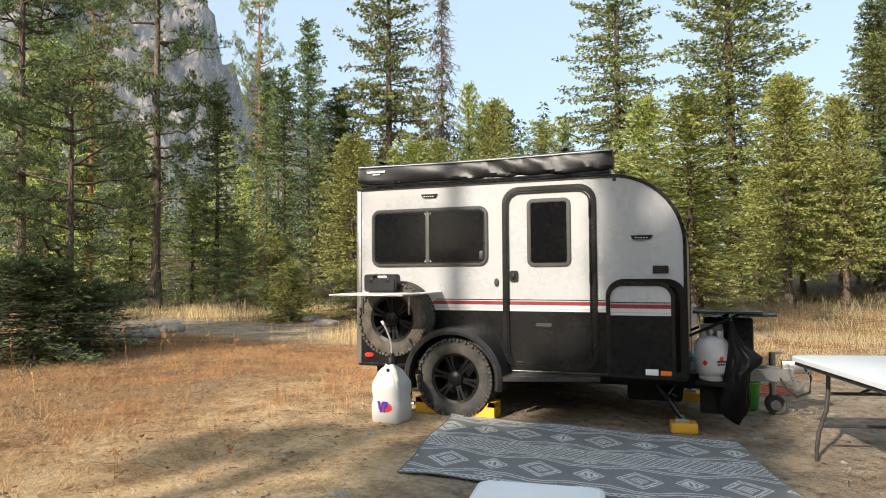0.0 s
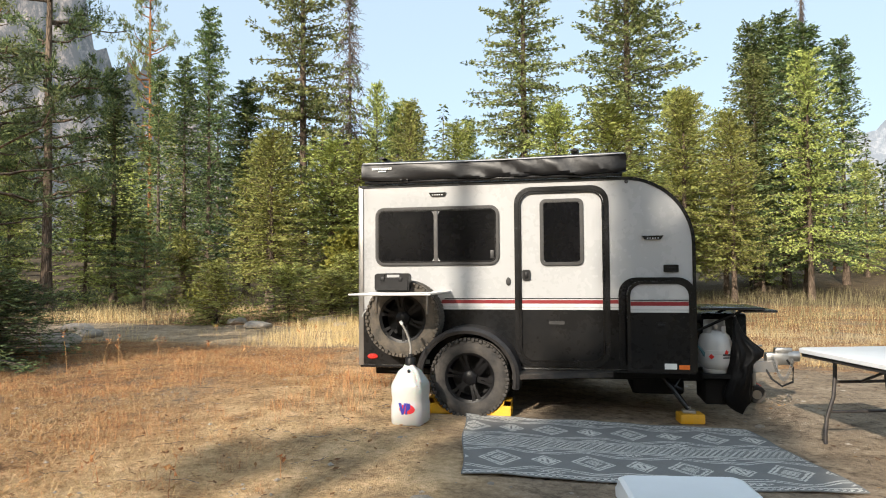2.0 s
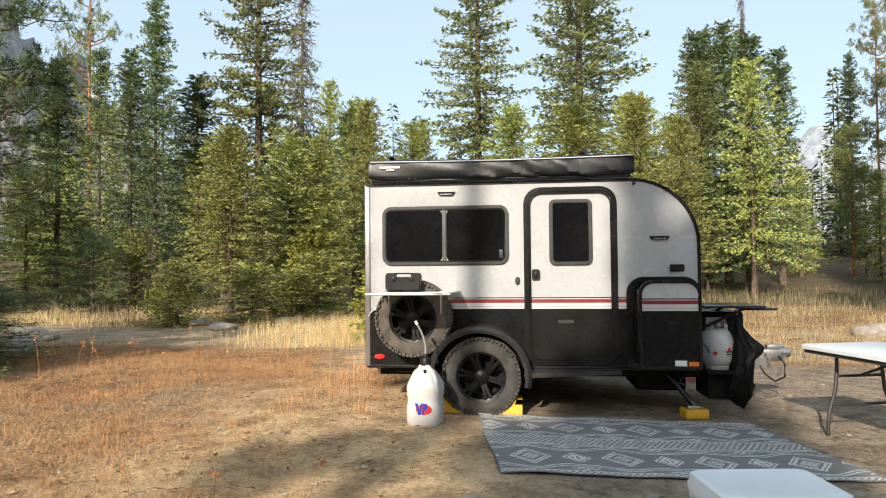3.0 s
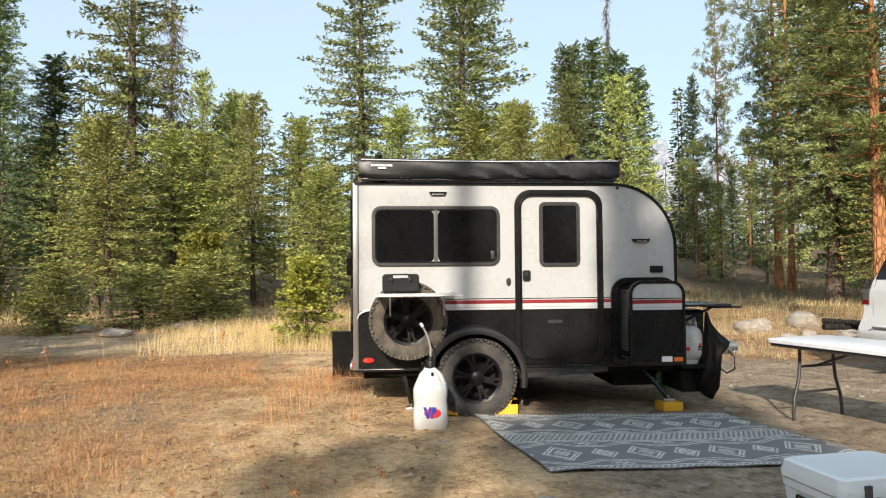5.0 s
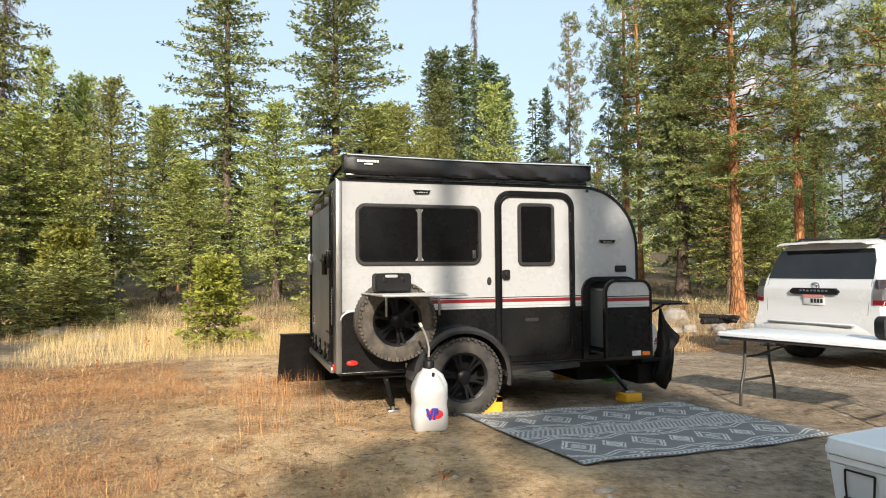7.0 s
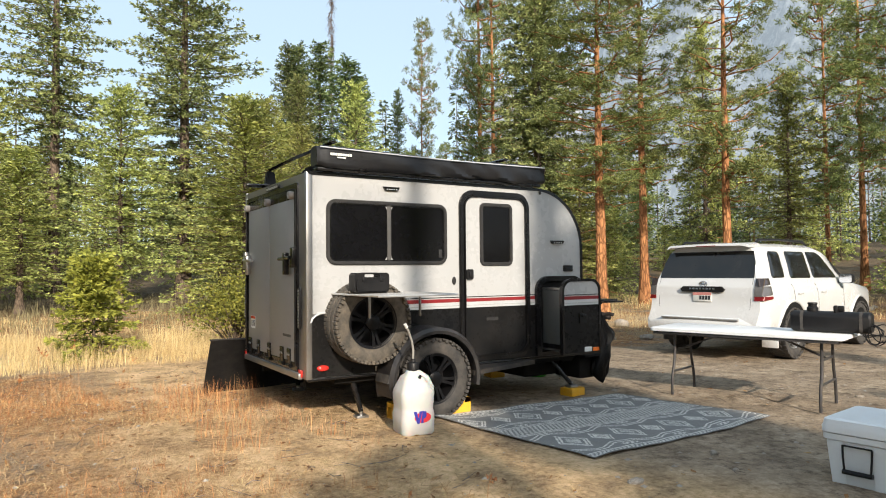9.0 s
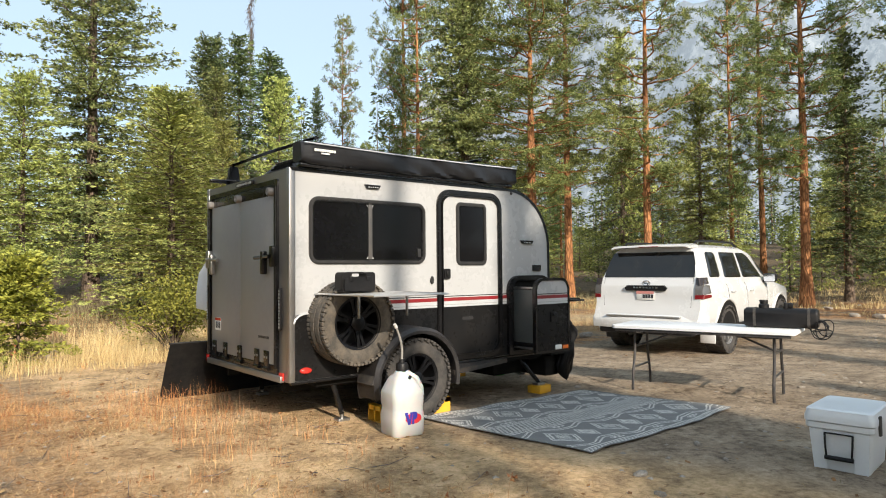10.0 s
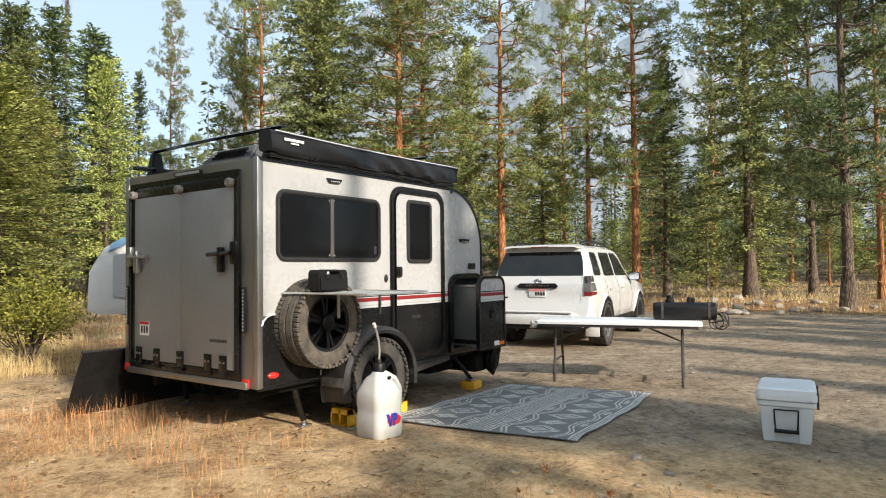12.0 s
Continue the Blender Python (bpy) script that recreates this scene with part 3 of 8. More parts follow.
kind_of_tree("pine_dark", pine_tree(14, 17, 3.4, 2.7, 2.2, 0.17, 0.29, FIR_DARK, FIR_BARK, 22, q=10, wide=0.013), "pine_tree", "dark-barked pine with a broad crown")
kind_of_tree("pine_young", pine_tree(15, 7.5, 1.0, 1.6, 1.6, 0.09, 0.25, FIR_DARK, FIR_BARK, 5, q=14, wide=0.008), "pine_tree", "young dark green pine with tufted limbs")
kind_of_tree("snag", snag_tree(21, 19, 3.0, 1.7, 0.3), "dead_tree", "dead grey-brown conifer with bare drooping twigs", group="dead trees")
kind_of_tree("snag_thin", snag_tree(22, 15, 5.0, 0.8, 0.05), "dead_tree", "bare dead spire of a thin conifer", group="dead trees")
kind_of_tree("fir_spire", fir_tree(7, 13, 1.0, 1.05, 2.6, 0.1, 0.22, 0.32), "fir_tree", "unseen narrow green spire of a young fir, added for shade")
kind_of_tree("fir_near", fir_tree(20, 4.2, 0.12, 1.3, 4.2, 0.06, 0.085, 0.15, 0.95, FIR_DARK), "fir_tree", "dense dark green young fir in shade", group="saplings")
kind_of_tree("fir_sapling", fir_tree(19, 4.2, 0.12, 1.35, 2.6, 0.06, 0.26, 0.24, 0.95, BUSH), "sapling", "bright yellow-green conifer sapling in dry grass", "sapling", "saplings")
kind_of_tree("pine_high", pine_tree(16, 15, 10.0, 2.1, 2.6, 0.16, q=7, wide=0.018), "pine_tree", "pine with a bare trunk and high crown")
lighter("pine_high", PROTO["pine_high"][0])
kind_of_tree("pine_flat", pine_tree(18, 9.5, 9.08, 1.1, 5.0, 0.08, 0.22, snags=0, q=8, wide=0.020), "pine_tree", "pine with a bare trunk and flat crown")
lighter("pine_flat", PROTO["pine_flat"][0])
kind_of_tree("bush", bush_plant(31, 1.3, 0.8, BUSH, 0.052, 46, 130), "bush", "yellow-green leafy bush in dry grass", "bush", "bushes")
kind_of_tree("bush_low", bush_plant(32, 0.7, 0.7, BUSH, 0.08), "bush", "low green shrub at the forest edge", "bush", "bushes")

lighter("fir_thin", fir_tree(43, 18, 2.0, 1.5, 1.7, 0.14, 0.25, 0.44, 0.85, FIR_DARK, lite=True))
lighter("fir_mid", fir_tree(44, 12, 0.8, 2.3, 1.6, 0.14, 0.235, 0.38, lite=True))
lighter("fir_mid2", fir_tree(45, 9, 0.4, 1.9, 1.6, 0.11, 0.225, 0.34, lite=True))
lighter("fir_small", fir_tree(46, 4.2, 0.15, 1.3, 1.4, 0.06, 0.20, 0.24, lite=True))
lighter("pine_thin", pine_tree(53, 16, 4.0, 1.7, 2.2, 0.12, 0.32, snags=8, q=6, wide=0.018))
lighter("pine_dark", pine_tree(54, 17, 3.4, 2.5, 2.2, 0.17, 0.32, FIR_DARK, FIR_BARK, 8, q=6, wide=0.018))
lighter("pine_young", pine_tree(55, 7.5, 1.0, 1.6, 0.9, 0.09, 0.30, FIR_DARK, FIR_BARK, 3, q=7, wide=0.016))
lighter("fir_spire", PROTO["fir_spire"][0])
kind_of_tree("fir_high", fir_tree(8, 13.4, 10.9, 0.8, 2.6, 0.09, 0.26, 0.24), "fir_tree", "unseen slim fir with a bare lower trunk, added for shade")
lighter("fir_high", PROTO["fir_high"][0])

# trees that stand out, by place: kind, x, y, height factor, breadth factor
STAND_A = [
    ("pine_dark", -17.8, 12.9, 0.83, 0.9), ("pine_young", -10.1, 8.2, 0.65, 1.0), ("pine_dark", -19.1, 19.2, 1.16, 1.0),
    ("pine_thin", -25.9, 22.1, 1.18, 1.0), ("pine_tall2", -32.4, 43.1, 1.56, 0.9), ("fir_thin", -19.4, 22.9, 0.53, 0.9),
    ("fir_thin", -21.7, 33.6, 0.9, 1.1), ("fir_thin", -20.6, 29.5, 0.67, 1.0), ("fir_thin", -17.1, 29.4, 0.59, 1.3),
    ("fir_tall2", -12.4, 25.5, 0.95, 0.9), ("fir_mid", -10.7, 19.2, 0.48, 0.75), ("snag", -15.2, 39.1, 1.08, 1.15),
    ("fir_mid", -13.6, 39.7, 1.07, 0.9), ("fir_mid", -10.2, 32.4, 0.82, 0.8), ("fir_thin", -13.3, 48.2, 0.71, 0.9),
    ("fir_mid2", -8.4, 44.2, 1.23, 0.9), ("fir_tall2", -4.2, 38.4, 1.1, 1.3), ("fir_tall", 1.6, 36.7, 0.95, 1.3),
    ("fir_mid", 3.1, 27.8, 0.71, 1.0),
]
STAND_B = [
    ("fir_mid", 5.8, 33.5, 0.74, 0.9), ("fir_tall2", 8.6, 39.1, 0.6, 0.9), ("fir_mid2", 0.0, 22.0, 0.44, 0.9),
    ("fir_near", -9.2, 6.9, 0.36, 1.05), ("fir_near", -9.6, 8.1, 0.28, 0.9), ("fir_small", -15.1, 21.2, 0.65, 1.0),
    ("fir_small", -20.0, 25.0, 0.85, 1.2), ("fir_mid2", -20.1, 22.2, 0.57, 0.8), ("fir_mid2", -26.2, 24.7, 0.88, 0.9),
    ("fir_thin", 10.1, 43.2, 0.9, 1.3), ("snag_thin", 12.2, 42.5, 1.4, 0.55), ("fir_thin", 9.6, 34.0, 0.72, 1.5),
    ("fir_thin", 14.1, 42.0, 0.8, 1.2), ("fir_mid", 5.2, 29.0, 0.65, 0.8), ("fir_mid", 3.5, 32.3, 0.81, 0.9),
    ("fir_mid", -12.3, 22.2, 0.52, 1.0), ("fir_mid", -8.9, 22.5, 0.5, 0.8), ("fir_mid2", -11.4, 38.4, 1.27, 1.0),
    ("pine_young", -15.3, 19.2, 0.34, 0.7),
]
STAND_C = [
    ("fir_small", -7.3, 15.6, 0.3, 1.0), ("fir_small", -9.8, 14.4, 0.36, 0.7), ("fir_mid", -8.3, 27.6, 0.72, 0.8),
    ("fir_thin", -12.9, 40.9, 0.62, 1.0), ("fir_mid", -9.8, 22.1, 0.5, 1.0), ("fir_mid", -6.7, 29.8, 0.68, 1.0),
    ("fir_mid", -2.1, 29.9, 0.73, 1.1), ("fir_mid", -5.4, 25.8, 0.44, 0.9), ("fir_sapling", -4.25, 11.7, 0.36, 0.46),
    ("fir_sapling", -7.8, 18.4, 0.56, 0.7), ("fir_thin", 9.3, 43.0, 0.89, 1.3), ("fir_thin", 10.2, 39.5, 0.86, 1.4),
    ("fir_mid", 8.8, 31.1, 0.9, 0.9), ("fir_thin", 26.8, 60.4, 1.0, 1.0), ("pine_thin", 24.5, 51.5, 1.42, 1.0),
    ("fir_mid", 4.5, 34.9, 0.84, 0.9), ("pine_tall", 19.2, 34.9, 1.16, 0.95), ("pine_tall2", 18.1, 32.0, 1.18, 0.9),
    ("fir_tall", 14.3, 23.5, 0.78, 0.95),
]
STAND_D = [
    ("fir_tall2", 14.4, 23.6, 0.84, 0.9), ("fir_mid", -0.2, 18.3, 0.49, 1.0), ("pine_tall", 8.6, 14.0, 0.5, 0.8),
    ("pine_tall", 14.6, 17.7, 0.73, 0.8), ("pine_tall2", 14.2, 13.9, 0.72, 0.9), ("pine_tall2", 31.3, 17.9, 1.13, 1.0),
    ("pine_tall", 17.9, 10.3, 0.68, 0.8), ("fir_thin", 22.5, 10.6, 0.58, 1.0), ("fir_mid", 22.9, 21.1, 1.12, 0.9),
    ("fir_mid", 20.5, 15.5, 0.76, 0.9), ("pine_thin", 28.1, 18.0, 1.12, 1.1), ("fir_tall", 23.2, 7.4, 0.78, 0.9),
    ("pine_dark", 16.7, 3.5, 0.85, 1.0), ("pine_dark", 27.6, 5.6, 1.07, 1.0), ("pine_thin", 23.8, 2.9, 1.0, 1.0),
    ("pine_thin", 34.6, 11.5, 1.21, 1.0), ("pine_thin", 39.3, 8.1, 1.44, 1.0), ("fir_mid", 14.3, 20.8, 0.49, 0.8),
    ("bush", -2.1, 12.0, 0.85, 1.1), ("fir_small", -8.6, 15.9, 0.34, 0.8), ("fir_small", -7.4, 17.4, 0.42, 0.9), ("bush_low", -10.6, 15.6, 1.2, 1.2),
]
STAND_E = [
    ("fir_mid2", 16.4, 21.6, 0.42, 0.9),
]
for key, x, y, s, w in STAND_A + STAND_B + STAND_C + STAND_D + STAND_E:
    plant(key, x, y, s, wide=w)


def free(x, y):
    """Whether a tree of the wood may stand here: outside the clearing."""
    d = math.hypot(x - 1.0, (y - 4.0))
    ang = math.degrees(math.atan2(x - 1.0, y - 4.0))          # 0 ahead (+y), 90 to the right (+x)
    edge = np.interp(ang, [-180, -120, -75, -50, -30, 0, 30, 60, 90, 120, 180], [60, 50, 24, 21, 22, 21, 23, 30, 34, 40, 60])
    return d > edge


def grow_wood():
    """Lower trees that fill the wood between and behind the ones above."""
    r = np.random.default_rng(5)
    spots = []
    keys = ["fir_thin", "fir_mid", "fir_mid2", "pine_thin", "pine_dark", "pine_young", "fir_small"]
    tall = {"fir_thin": 18, "fir_mid": 12, "fir_mid2": 9, "pine_thin": 16, "pine_dark": 17, "pine_young": 7.5, "fir_small": 4.2}
    tries = 0
    while len(spots) < 100 and tries < 9000:
        tries += 1
        a, d = radians(r.uniform(-68, 108)), 27 + 36 * r.random() ** 0.7
        x, y = 1 + d * math.sin(a), 4 + d * math.cos(a)
        if not free(x, y) or any((x - p) ** 2 + (y - q) ** 2 < 2.0 ** 2 for p, q in spots):
            continue
        w = [1, 3, 3, 1, 0.4, 1.2, 1.2] if a < radians(28) else [1.5, 2, 1.5, 4, 2, 1, 0.6]
        w = np.array(w) / sum(w)
        key = str(r.choice(keys, p=w))
        top = np.interp(math.degrees(a), [-60, -25, -15, 5, 20, 30, 60], [0.36, 0.30, 0.20, 0.18, 0.20, 0.25, 0.27]) * d * r.uniform(0.55, 1.0) + 1.0
        s = min(top / tall[key], 1.0)
        plant(key + "_lite", x, y, s, wide=max(0.55, min(1.0, s * r.uniform(1.0, 1.35))))
        spots.append((x, y))
    low = 0
    while low < 46:                                        # young growth under the pines
        a, d = radians(r.uniform(34, 108)), r.uniform(30, 58)
        x, y = 1 + d * math.sin(a), 4 + d * math.cos(a)
        if not free(x, y) or any((x - p) ** 2 + (y - q) ** 2 < 1.6 ** 2 for p, q in spots):
            continue
        key = str(r.choice(["fir_small", "fir_mid2", "pine_young"]))
        plant(key + "_lite", x, y, r.uniform(2.5, 6.0) / tall[key], wide=r.uniform(0.7, 1.2))
        spots.append((x, y))
        low += 1


grow_wood()


def wood_behind():
    """Unseen trees behind the viewpoint: a low row added to shade the camp, and the wood round the clearing."""
    r = np.random.default_rng(12)
    # these unseen crowns are sized and placed to shape the shade
    for key, x, y, h, w in (
            ("pine_flat", -7.8, -14.0, 9.33, 0.55), ("pine_flat", -7.15, -13.9, 9.48, 0.65), ("pine_flat", -6.55, -14.1, 9.62, 0.75), ("fir_high", -5.7, -13.9, 10.2, 0.9), ("fir_high", -5.3, -14.2, 9.95, 1.3), ("fir_high", -4.85, -13.8, 9.8, 1.05), ("fir_high", -5.5, -13.4, 10.0, 0.9),
            ("fir_mid2", -4.8, -14.6, 8.7, 0.55), ("fir_mid2", 2.0, -11.0, 6.6, 0.8),
            ("pine_high", -7.3, -15.0, 24.0, 1.0), ("fir_high", -8.65, -15.4, 14.1, 0.30), ("fir_high", -5.85, -15.6, 13.4, 0.42), ("fir_high", -5.2, -15.0, 12.1, 0.5),
            ("pine_high", -16.0, -14.0, 15.4, 0.8), ("pine_high", -18.2, -13.0, 14.8, 1.0), ("pine_dark", -17.0, -13.4, 14.0, 0.75), ("pine_high", -14.2, -14.0, 15.6, 0.62), ("pine_dark", -14.7, -14.2, 13.0, 0.5), ("fir_mid2", -15.6, -13.6, 12.4, 0.8),
            ("fir_spire", -2.2, -15.2, 9.6, 0.5), ("fir_spire", 0.0, -15.5, 10.9, 0.6), ("fir_spire", 2.6, -14.6, 9.7, 0.9), ("fir_spire", 4.0, -15.4, 9.8, 1.0), ("fir_spire", 5.7, -14.0, 9.2, 1.0), ("fir_spire", 7.4, -16.0, 10.4, 1.2), ("fir_spire", 9.8, -18.0, 11.2, 1.4),
            ("pine_high", 1.8, -19.0, 15.2, 0.55), ("pine_high", 5.2, -18.0, 14.6, 0.6), ("pine_high", 8.6, -19.5, 15.6, 0.7)):
        plant(key + "_lite", x, y, h / {"fir_mid": 12, "fir_mid2": 9, "fir_spire": 13, "fir_high": 13.4, "pine_high": 15, "pine_dark": 17, "pine_flat": 9.5}[key], wide=w)
    n = 0
    while n < 70:
        a, d = radians(r.uniform(108, 290)), r.uniform(20, 60)
        x, y = 1 + d * math.sin(a), 4 + d * math.cos(a)
        if y > -19 and abs(x) < 22:
            continue
        h = min(20, 0.5 * (5 - y) - 2.0) * r.uniform(0.75, 1.0) if y < 0 else r.uniform(9, 15)
        if h < 4:
            continue
        key, full = (("fir_mid", 12), ("fir_mid2", 9), ("fir_thin", 18), ("pine_dark", 17))[int(r.integers(0, 4))]
        plant(key + "_lite", x, y, h / full, wide=r.uniform(0.9, 1.3))
        n += 1


wood_behind()


def far_wood():
    """The wood beyond: low, joined conifers in rings, one sheet of stuff."""
    r = np.random.default_rng(9)
    Vs, Fs, off = [], [], 0
    tv, tf, to = [], [], 0
    for _ in range(620):
        a, d = radians(r.uniform(-85, 118)), 62 + 75 * r.random()
        x, y, H = 1 + d * math.sin(a), 4 + d * math.cos(a), r.uniform(10, 21)
        base, reach = r.uniform(0.02, 0.22) * H, r.uniform(1.4, 2.6)
        n = 400
        k = r.random(n) ** 1.25
        ang, rad = r.uniform(0, 6.28, n), reach * (1 - k) ** 0.8 * np.sqrt(r.random(n)) + 0.05
        P = np.stack([x + np.cos(ang) * rad, y + np.sin(ang) * rad, base + k * (H - base)], 1)
        D = unit(np.stack([np.cos(ang), np.sin(ang), r.normal(-0.25, 0.3, n)], 1))
        N = unit(np.stack([r.normal(0, 0.5, n), r.normal(0, 0.5, n), np.ones(n)], 1))
        V, F = kites(P, D, N, r.uniform(0.4, 0.85, n), r.uniform(0.10, 0.20, n))
        Vs.append(V), Fs.append(F + off)
        off += len(V)
        for i in range(4):
            t = 6.283 * i / 4
            tv += [(x + 0.16 * math.cos(t), y + 0.16 * math.sin(t), -0.3), (x + 0.03 * math.cos(t), y + 0.03 * math.sin(t), H * 0.95)]
        for i in range(4):
            j = (i + 1) % 4
            tf.append((to + 2 * i, to + 2 * j, to + 2 * j + 1, to + 2 * i + 1))
        to += 8
    wood = thing("far_woods", "dense conifer forest behind the clearing", "forest", kind="stuff")
    # dark needles put the shade between the far trees into the colour
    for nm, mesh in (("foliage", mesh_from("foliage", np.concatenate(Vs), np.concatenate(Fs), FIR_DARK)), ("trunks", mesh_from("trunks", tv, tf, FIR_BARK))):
        c = new(nm, mesh)
        c.parent = wood


far_wood()


# far mountains in smoke; the haze is put in as pale blue emission
def mountain(name, label, cx, cy, length, depth, height, turn, seed, dark, light, haze_glow, rough=0.012):
    r = np.random.default_rng(seed)
    nu, nv = 90, 40
    U, Vv = np.meshgrid(np.linspace(-1, 1, nu), np.linspace(0, 1, nv))
    ridge = height * (0.62 + 0.2 * np.sin(U * 3.1 + seed) + 0.12 * np.sin(U * 7.3 + 2 * seed) + 0.06 * np.sin(U * 17 + seed)) * (1 - U ** 4)
    Z = ridge * smooth(0, 1, Vv) + height * 0.05 * np.sin(U * 31 + 5 * Vv) * Vv + height * rough * r.normal(0, 1, U.shape) * Vv
    pts = np.stack([U * length / 2, Vv * depth, Z - 3], -1).reshape(-1, 3)
    i = np.arange(nu * nv).reshape(nv, nu)
    F = np.stack([i[:-1, :-1], i[:-1, 1:], i[1:, 1:], i[1:, :-1]], -1).reshape(-1, 4)
    m, nt, nodes, links, p = nodes_of(name + "_rock")
    tc = nodes.new("ShaderNodeTexCoord").outputs["Object"]
    mp = nodes.new("ShaderNodeMapping")
    mp.inputs["Scale"].default_value = (1, 1, 0.45)
    links.new(tc, mp.inputs["Vector"])
    trees_on = ramp(nt, tex_noise(nt, mp.outputs["Vector"], 0.07, 10, 0.80), [(0.44, (0, 0, 0)), (0.53, (1, 1, 1))])
    stone = ramp(nt, tex_noise(nt, mp.outputs["Vector"], 0.12, 10, 0.82), [(0.35, dark), (0.65, light)])
    col = mixc(nt, trees_on, stone, tuple(c * 0.55 for c in dark))
    links.new(col, p.inputs["Base Color"])
    p.inputs["Roughness"].default_value = 1.0
    # even pale emission over the rock stands in for haze
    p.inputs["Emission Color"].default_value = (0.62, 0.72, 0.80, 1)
    p.inputs["Emission Strength"].default_value = haze_glow
    ob = new(name, mesh_from(name, pts, F, m, True))
    ob.matrix_world = pose(cx, cy, 0, 0, 0, turn)
    tagged(ob, label, "backdrop", kind="structure")


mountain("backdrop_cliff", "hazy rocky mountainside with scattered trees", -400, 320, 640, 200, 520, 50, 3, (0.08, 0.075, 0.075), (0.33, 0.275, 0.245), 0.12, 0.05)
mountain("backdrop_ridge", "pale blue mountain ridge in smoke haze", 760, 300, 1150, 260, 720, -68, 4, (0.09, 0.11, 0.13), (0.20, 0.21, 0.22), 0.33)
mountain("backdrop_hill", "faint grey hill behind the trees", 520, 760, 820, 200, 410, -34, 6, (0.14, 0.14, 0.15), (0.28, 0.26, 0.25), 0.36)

# ---------------------------------------------------------------- travel trailer
WHITE = surf("white_gelcoat", (0.42, 0.42, 0.42), 0.28, 0, 0.012, 1.2, 0.02, (0.40, 0.36, 0.31), 0.01, 60, coat=0.3)
BLACK_SKIN = surf("black_skin", (0.007, 0.0075, 0.0085), 0.28, 0, 0.3, 1.6, 0.05, (0.20, 0.16, 0.12), 0.02, 60, spec=0.2)
BLACK_TRIM = surf("black_trim", (0.006, 0.006, 0.007), 0.24, 0, 0.3, 4, 0.01, bump=0.05, spec=0.45)
FRAME_GREY = surf("window_frame_grey", (0.020, 0.020, 0.021), 0.42, 0.0, 0.2, 6, 0.05, bump=0.04)
ALU = surf("aluminium", (0.33, 0.325, 0.32), 0.42, 0.85, 0.12, 5, 0.2, bump=0.05)
GREY_PANEL = surf("grey_ramp_paint", (0.26, 0.258, 0.254), 0.45, 0.1, 0.14, 1.3, 0.25, (0.27, 0.235, 0.195), 0.04, 40)
DRAWER_GREY = surf("drawer_grey", (0.10, 0.105, 0.10), 0.35, 0.2, 0.12, 3, 0.1, bump=0.03)
SILVER = surf("silver_stripe", (0.60, 0.61, 0.62), 0.35, 0.3, 0.06, 3, 0.1, bump=0.0)
RED = surf("red_stripe", (0.22, 0.012, 0.018), 0.35, 0, 0.1, 3, 0.1, bump=0.0)
TINT = surf("tinted_glass", (0.005, 0.005, 0.006), 0.06, 0, 0.4, 1.5, 0.02, (0.10, 0.09, 0.07), 0.0, spec=0.22)
RUBBER = surf("tyre_rubber", (0.026, 0.025, 0.025), 0.85, 0, 0.2, 6, 0.42, (0.17, 0.145, 0.12), 0.3, 90)
RUBBER_MUD = surf("muddy_tyre_rubber", (0.055, 0.050, 0.044), 0.9, 0, 0.2, 9, 0.62, (0.21, 0.17, 0.125), 0.3, 90)
RIM = surf("black_rim", (0.006, 0.006, 0.007), 0.36, 0.0, 0.3, 8, 0.01, (0.22, 0.17, 0.12), 0.03, spec=0.2)
VINYL = surf("black_vinyl", (0.008, 0.008, 0.0095), 0.42, 0, 0.2, 5, 0.02, (0.20, 0.17, 0.14), 0.16, 25, spec=0.42)
PLASTIC = surf("black_plastic", (0.009, 0.009, 0.010), 0.45, 0, 0.2, 8, 0.015, bump=0.1, spec=0.25)
YELLOW = surf("yellow_plastic", (0.78, 0.40, 0.012), 0.5, 0, 0.12, 9, 0.3, (0.30, 0.22, 0.13), 0.05)
STEEL = surf("zinc_steel", (0.36, 0.36, 0.355), 0.35, 0.9, 0.2, 14, 0.15, bump=0.06)
LENS_RED = surf("red_lens", (0.55, 0.025, 0.02), 0.18, 0, 0.15, 20, 0.1, bump=0.0)
LENS_ORANGE = surf("orange_lens", (0.75, 0.16, 0.02), 0.2, 0, 0.15, 20, 0.1, bump=0.0)
PAPER = surf("white_sticker", (0.75, 0.75, 0.72), 0.6, 0, 0.06, 20, 0.15, bump=0.0)
DARK_INK = surf("dark_ink", (0.03, 0.03, 0.035), 0.6, 0, 0.1, 20, bump=0.0)
UNDER = surf("underbody", (0.010, 0.010, 0.010), 0.9, 0, 0.3, 4, 0.02, bump=0.1, spec=0.15)

NEAR, FAR = 5.715, 7.52


def world_of(ob):
    m = ob.matrix_basis.copy()
    while ob.parent:
        ob = ob.parent
        m = ob.matrix_basis @ m
    return m


def wpart(name, bm, material, parent, label="", flat=False):
    """A part whose mesh is given in world coordinates."""
    bm.transform(world_of(parent).inverted())
    return part(name, bm, material, parent, label, flat)


def B():
    return bmesh.new()


def body_outline(x0, z0, inset=0.0, seg=14):
    x1, zt, r = -0.10 - inset, 2.155 - inset, 0.60 - inset
    pts = [(x0 + inset, z0), (x1, z0)]
    for i in range(seg + 1):
        a = radians(90 * i / seg)
        pts.append((-0.70 + r * math.cos(a), 1.555 + r * math.sin(a)))
    return pts + [(x0 + inset, zt)]


camper = thing("travel_trailer", "white and black compact travel trailer parked on dirt", "trailer", (-1.6, 6.6, 0.0))


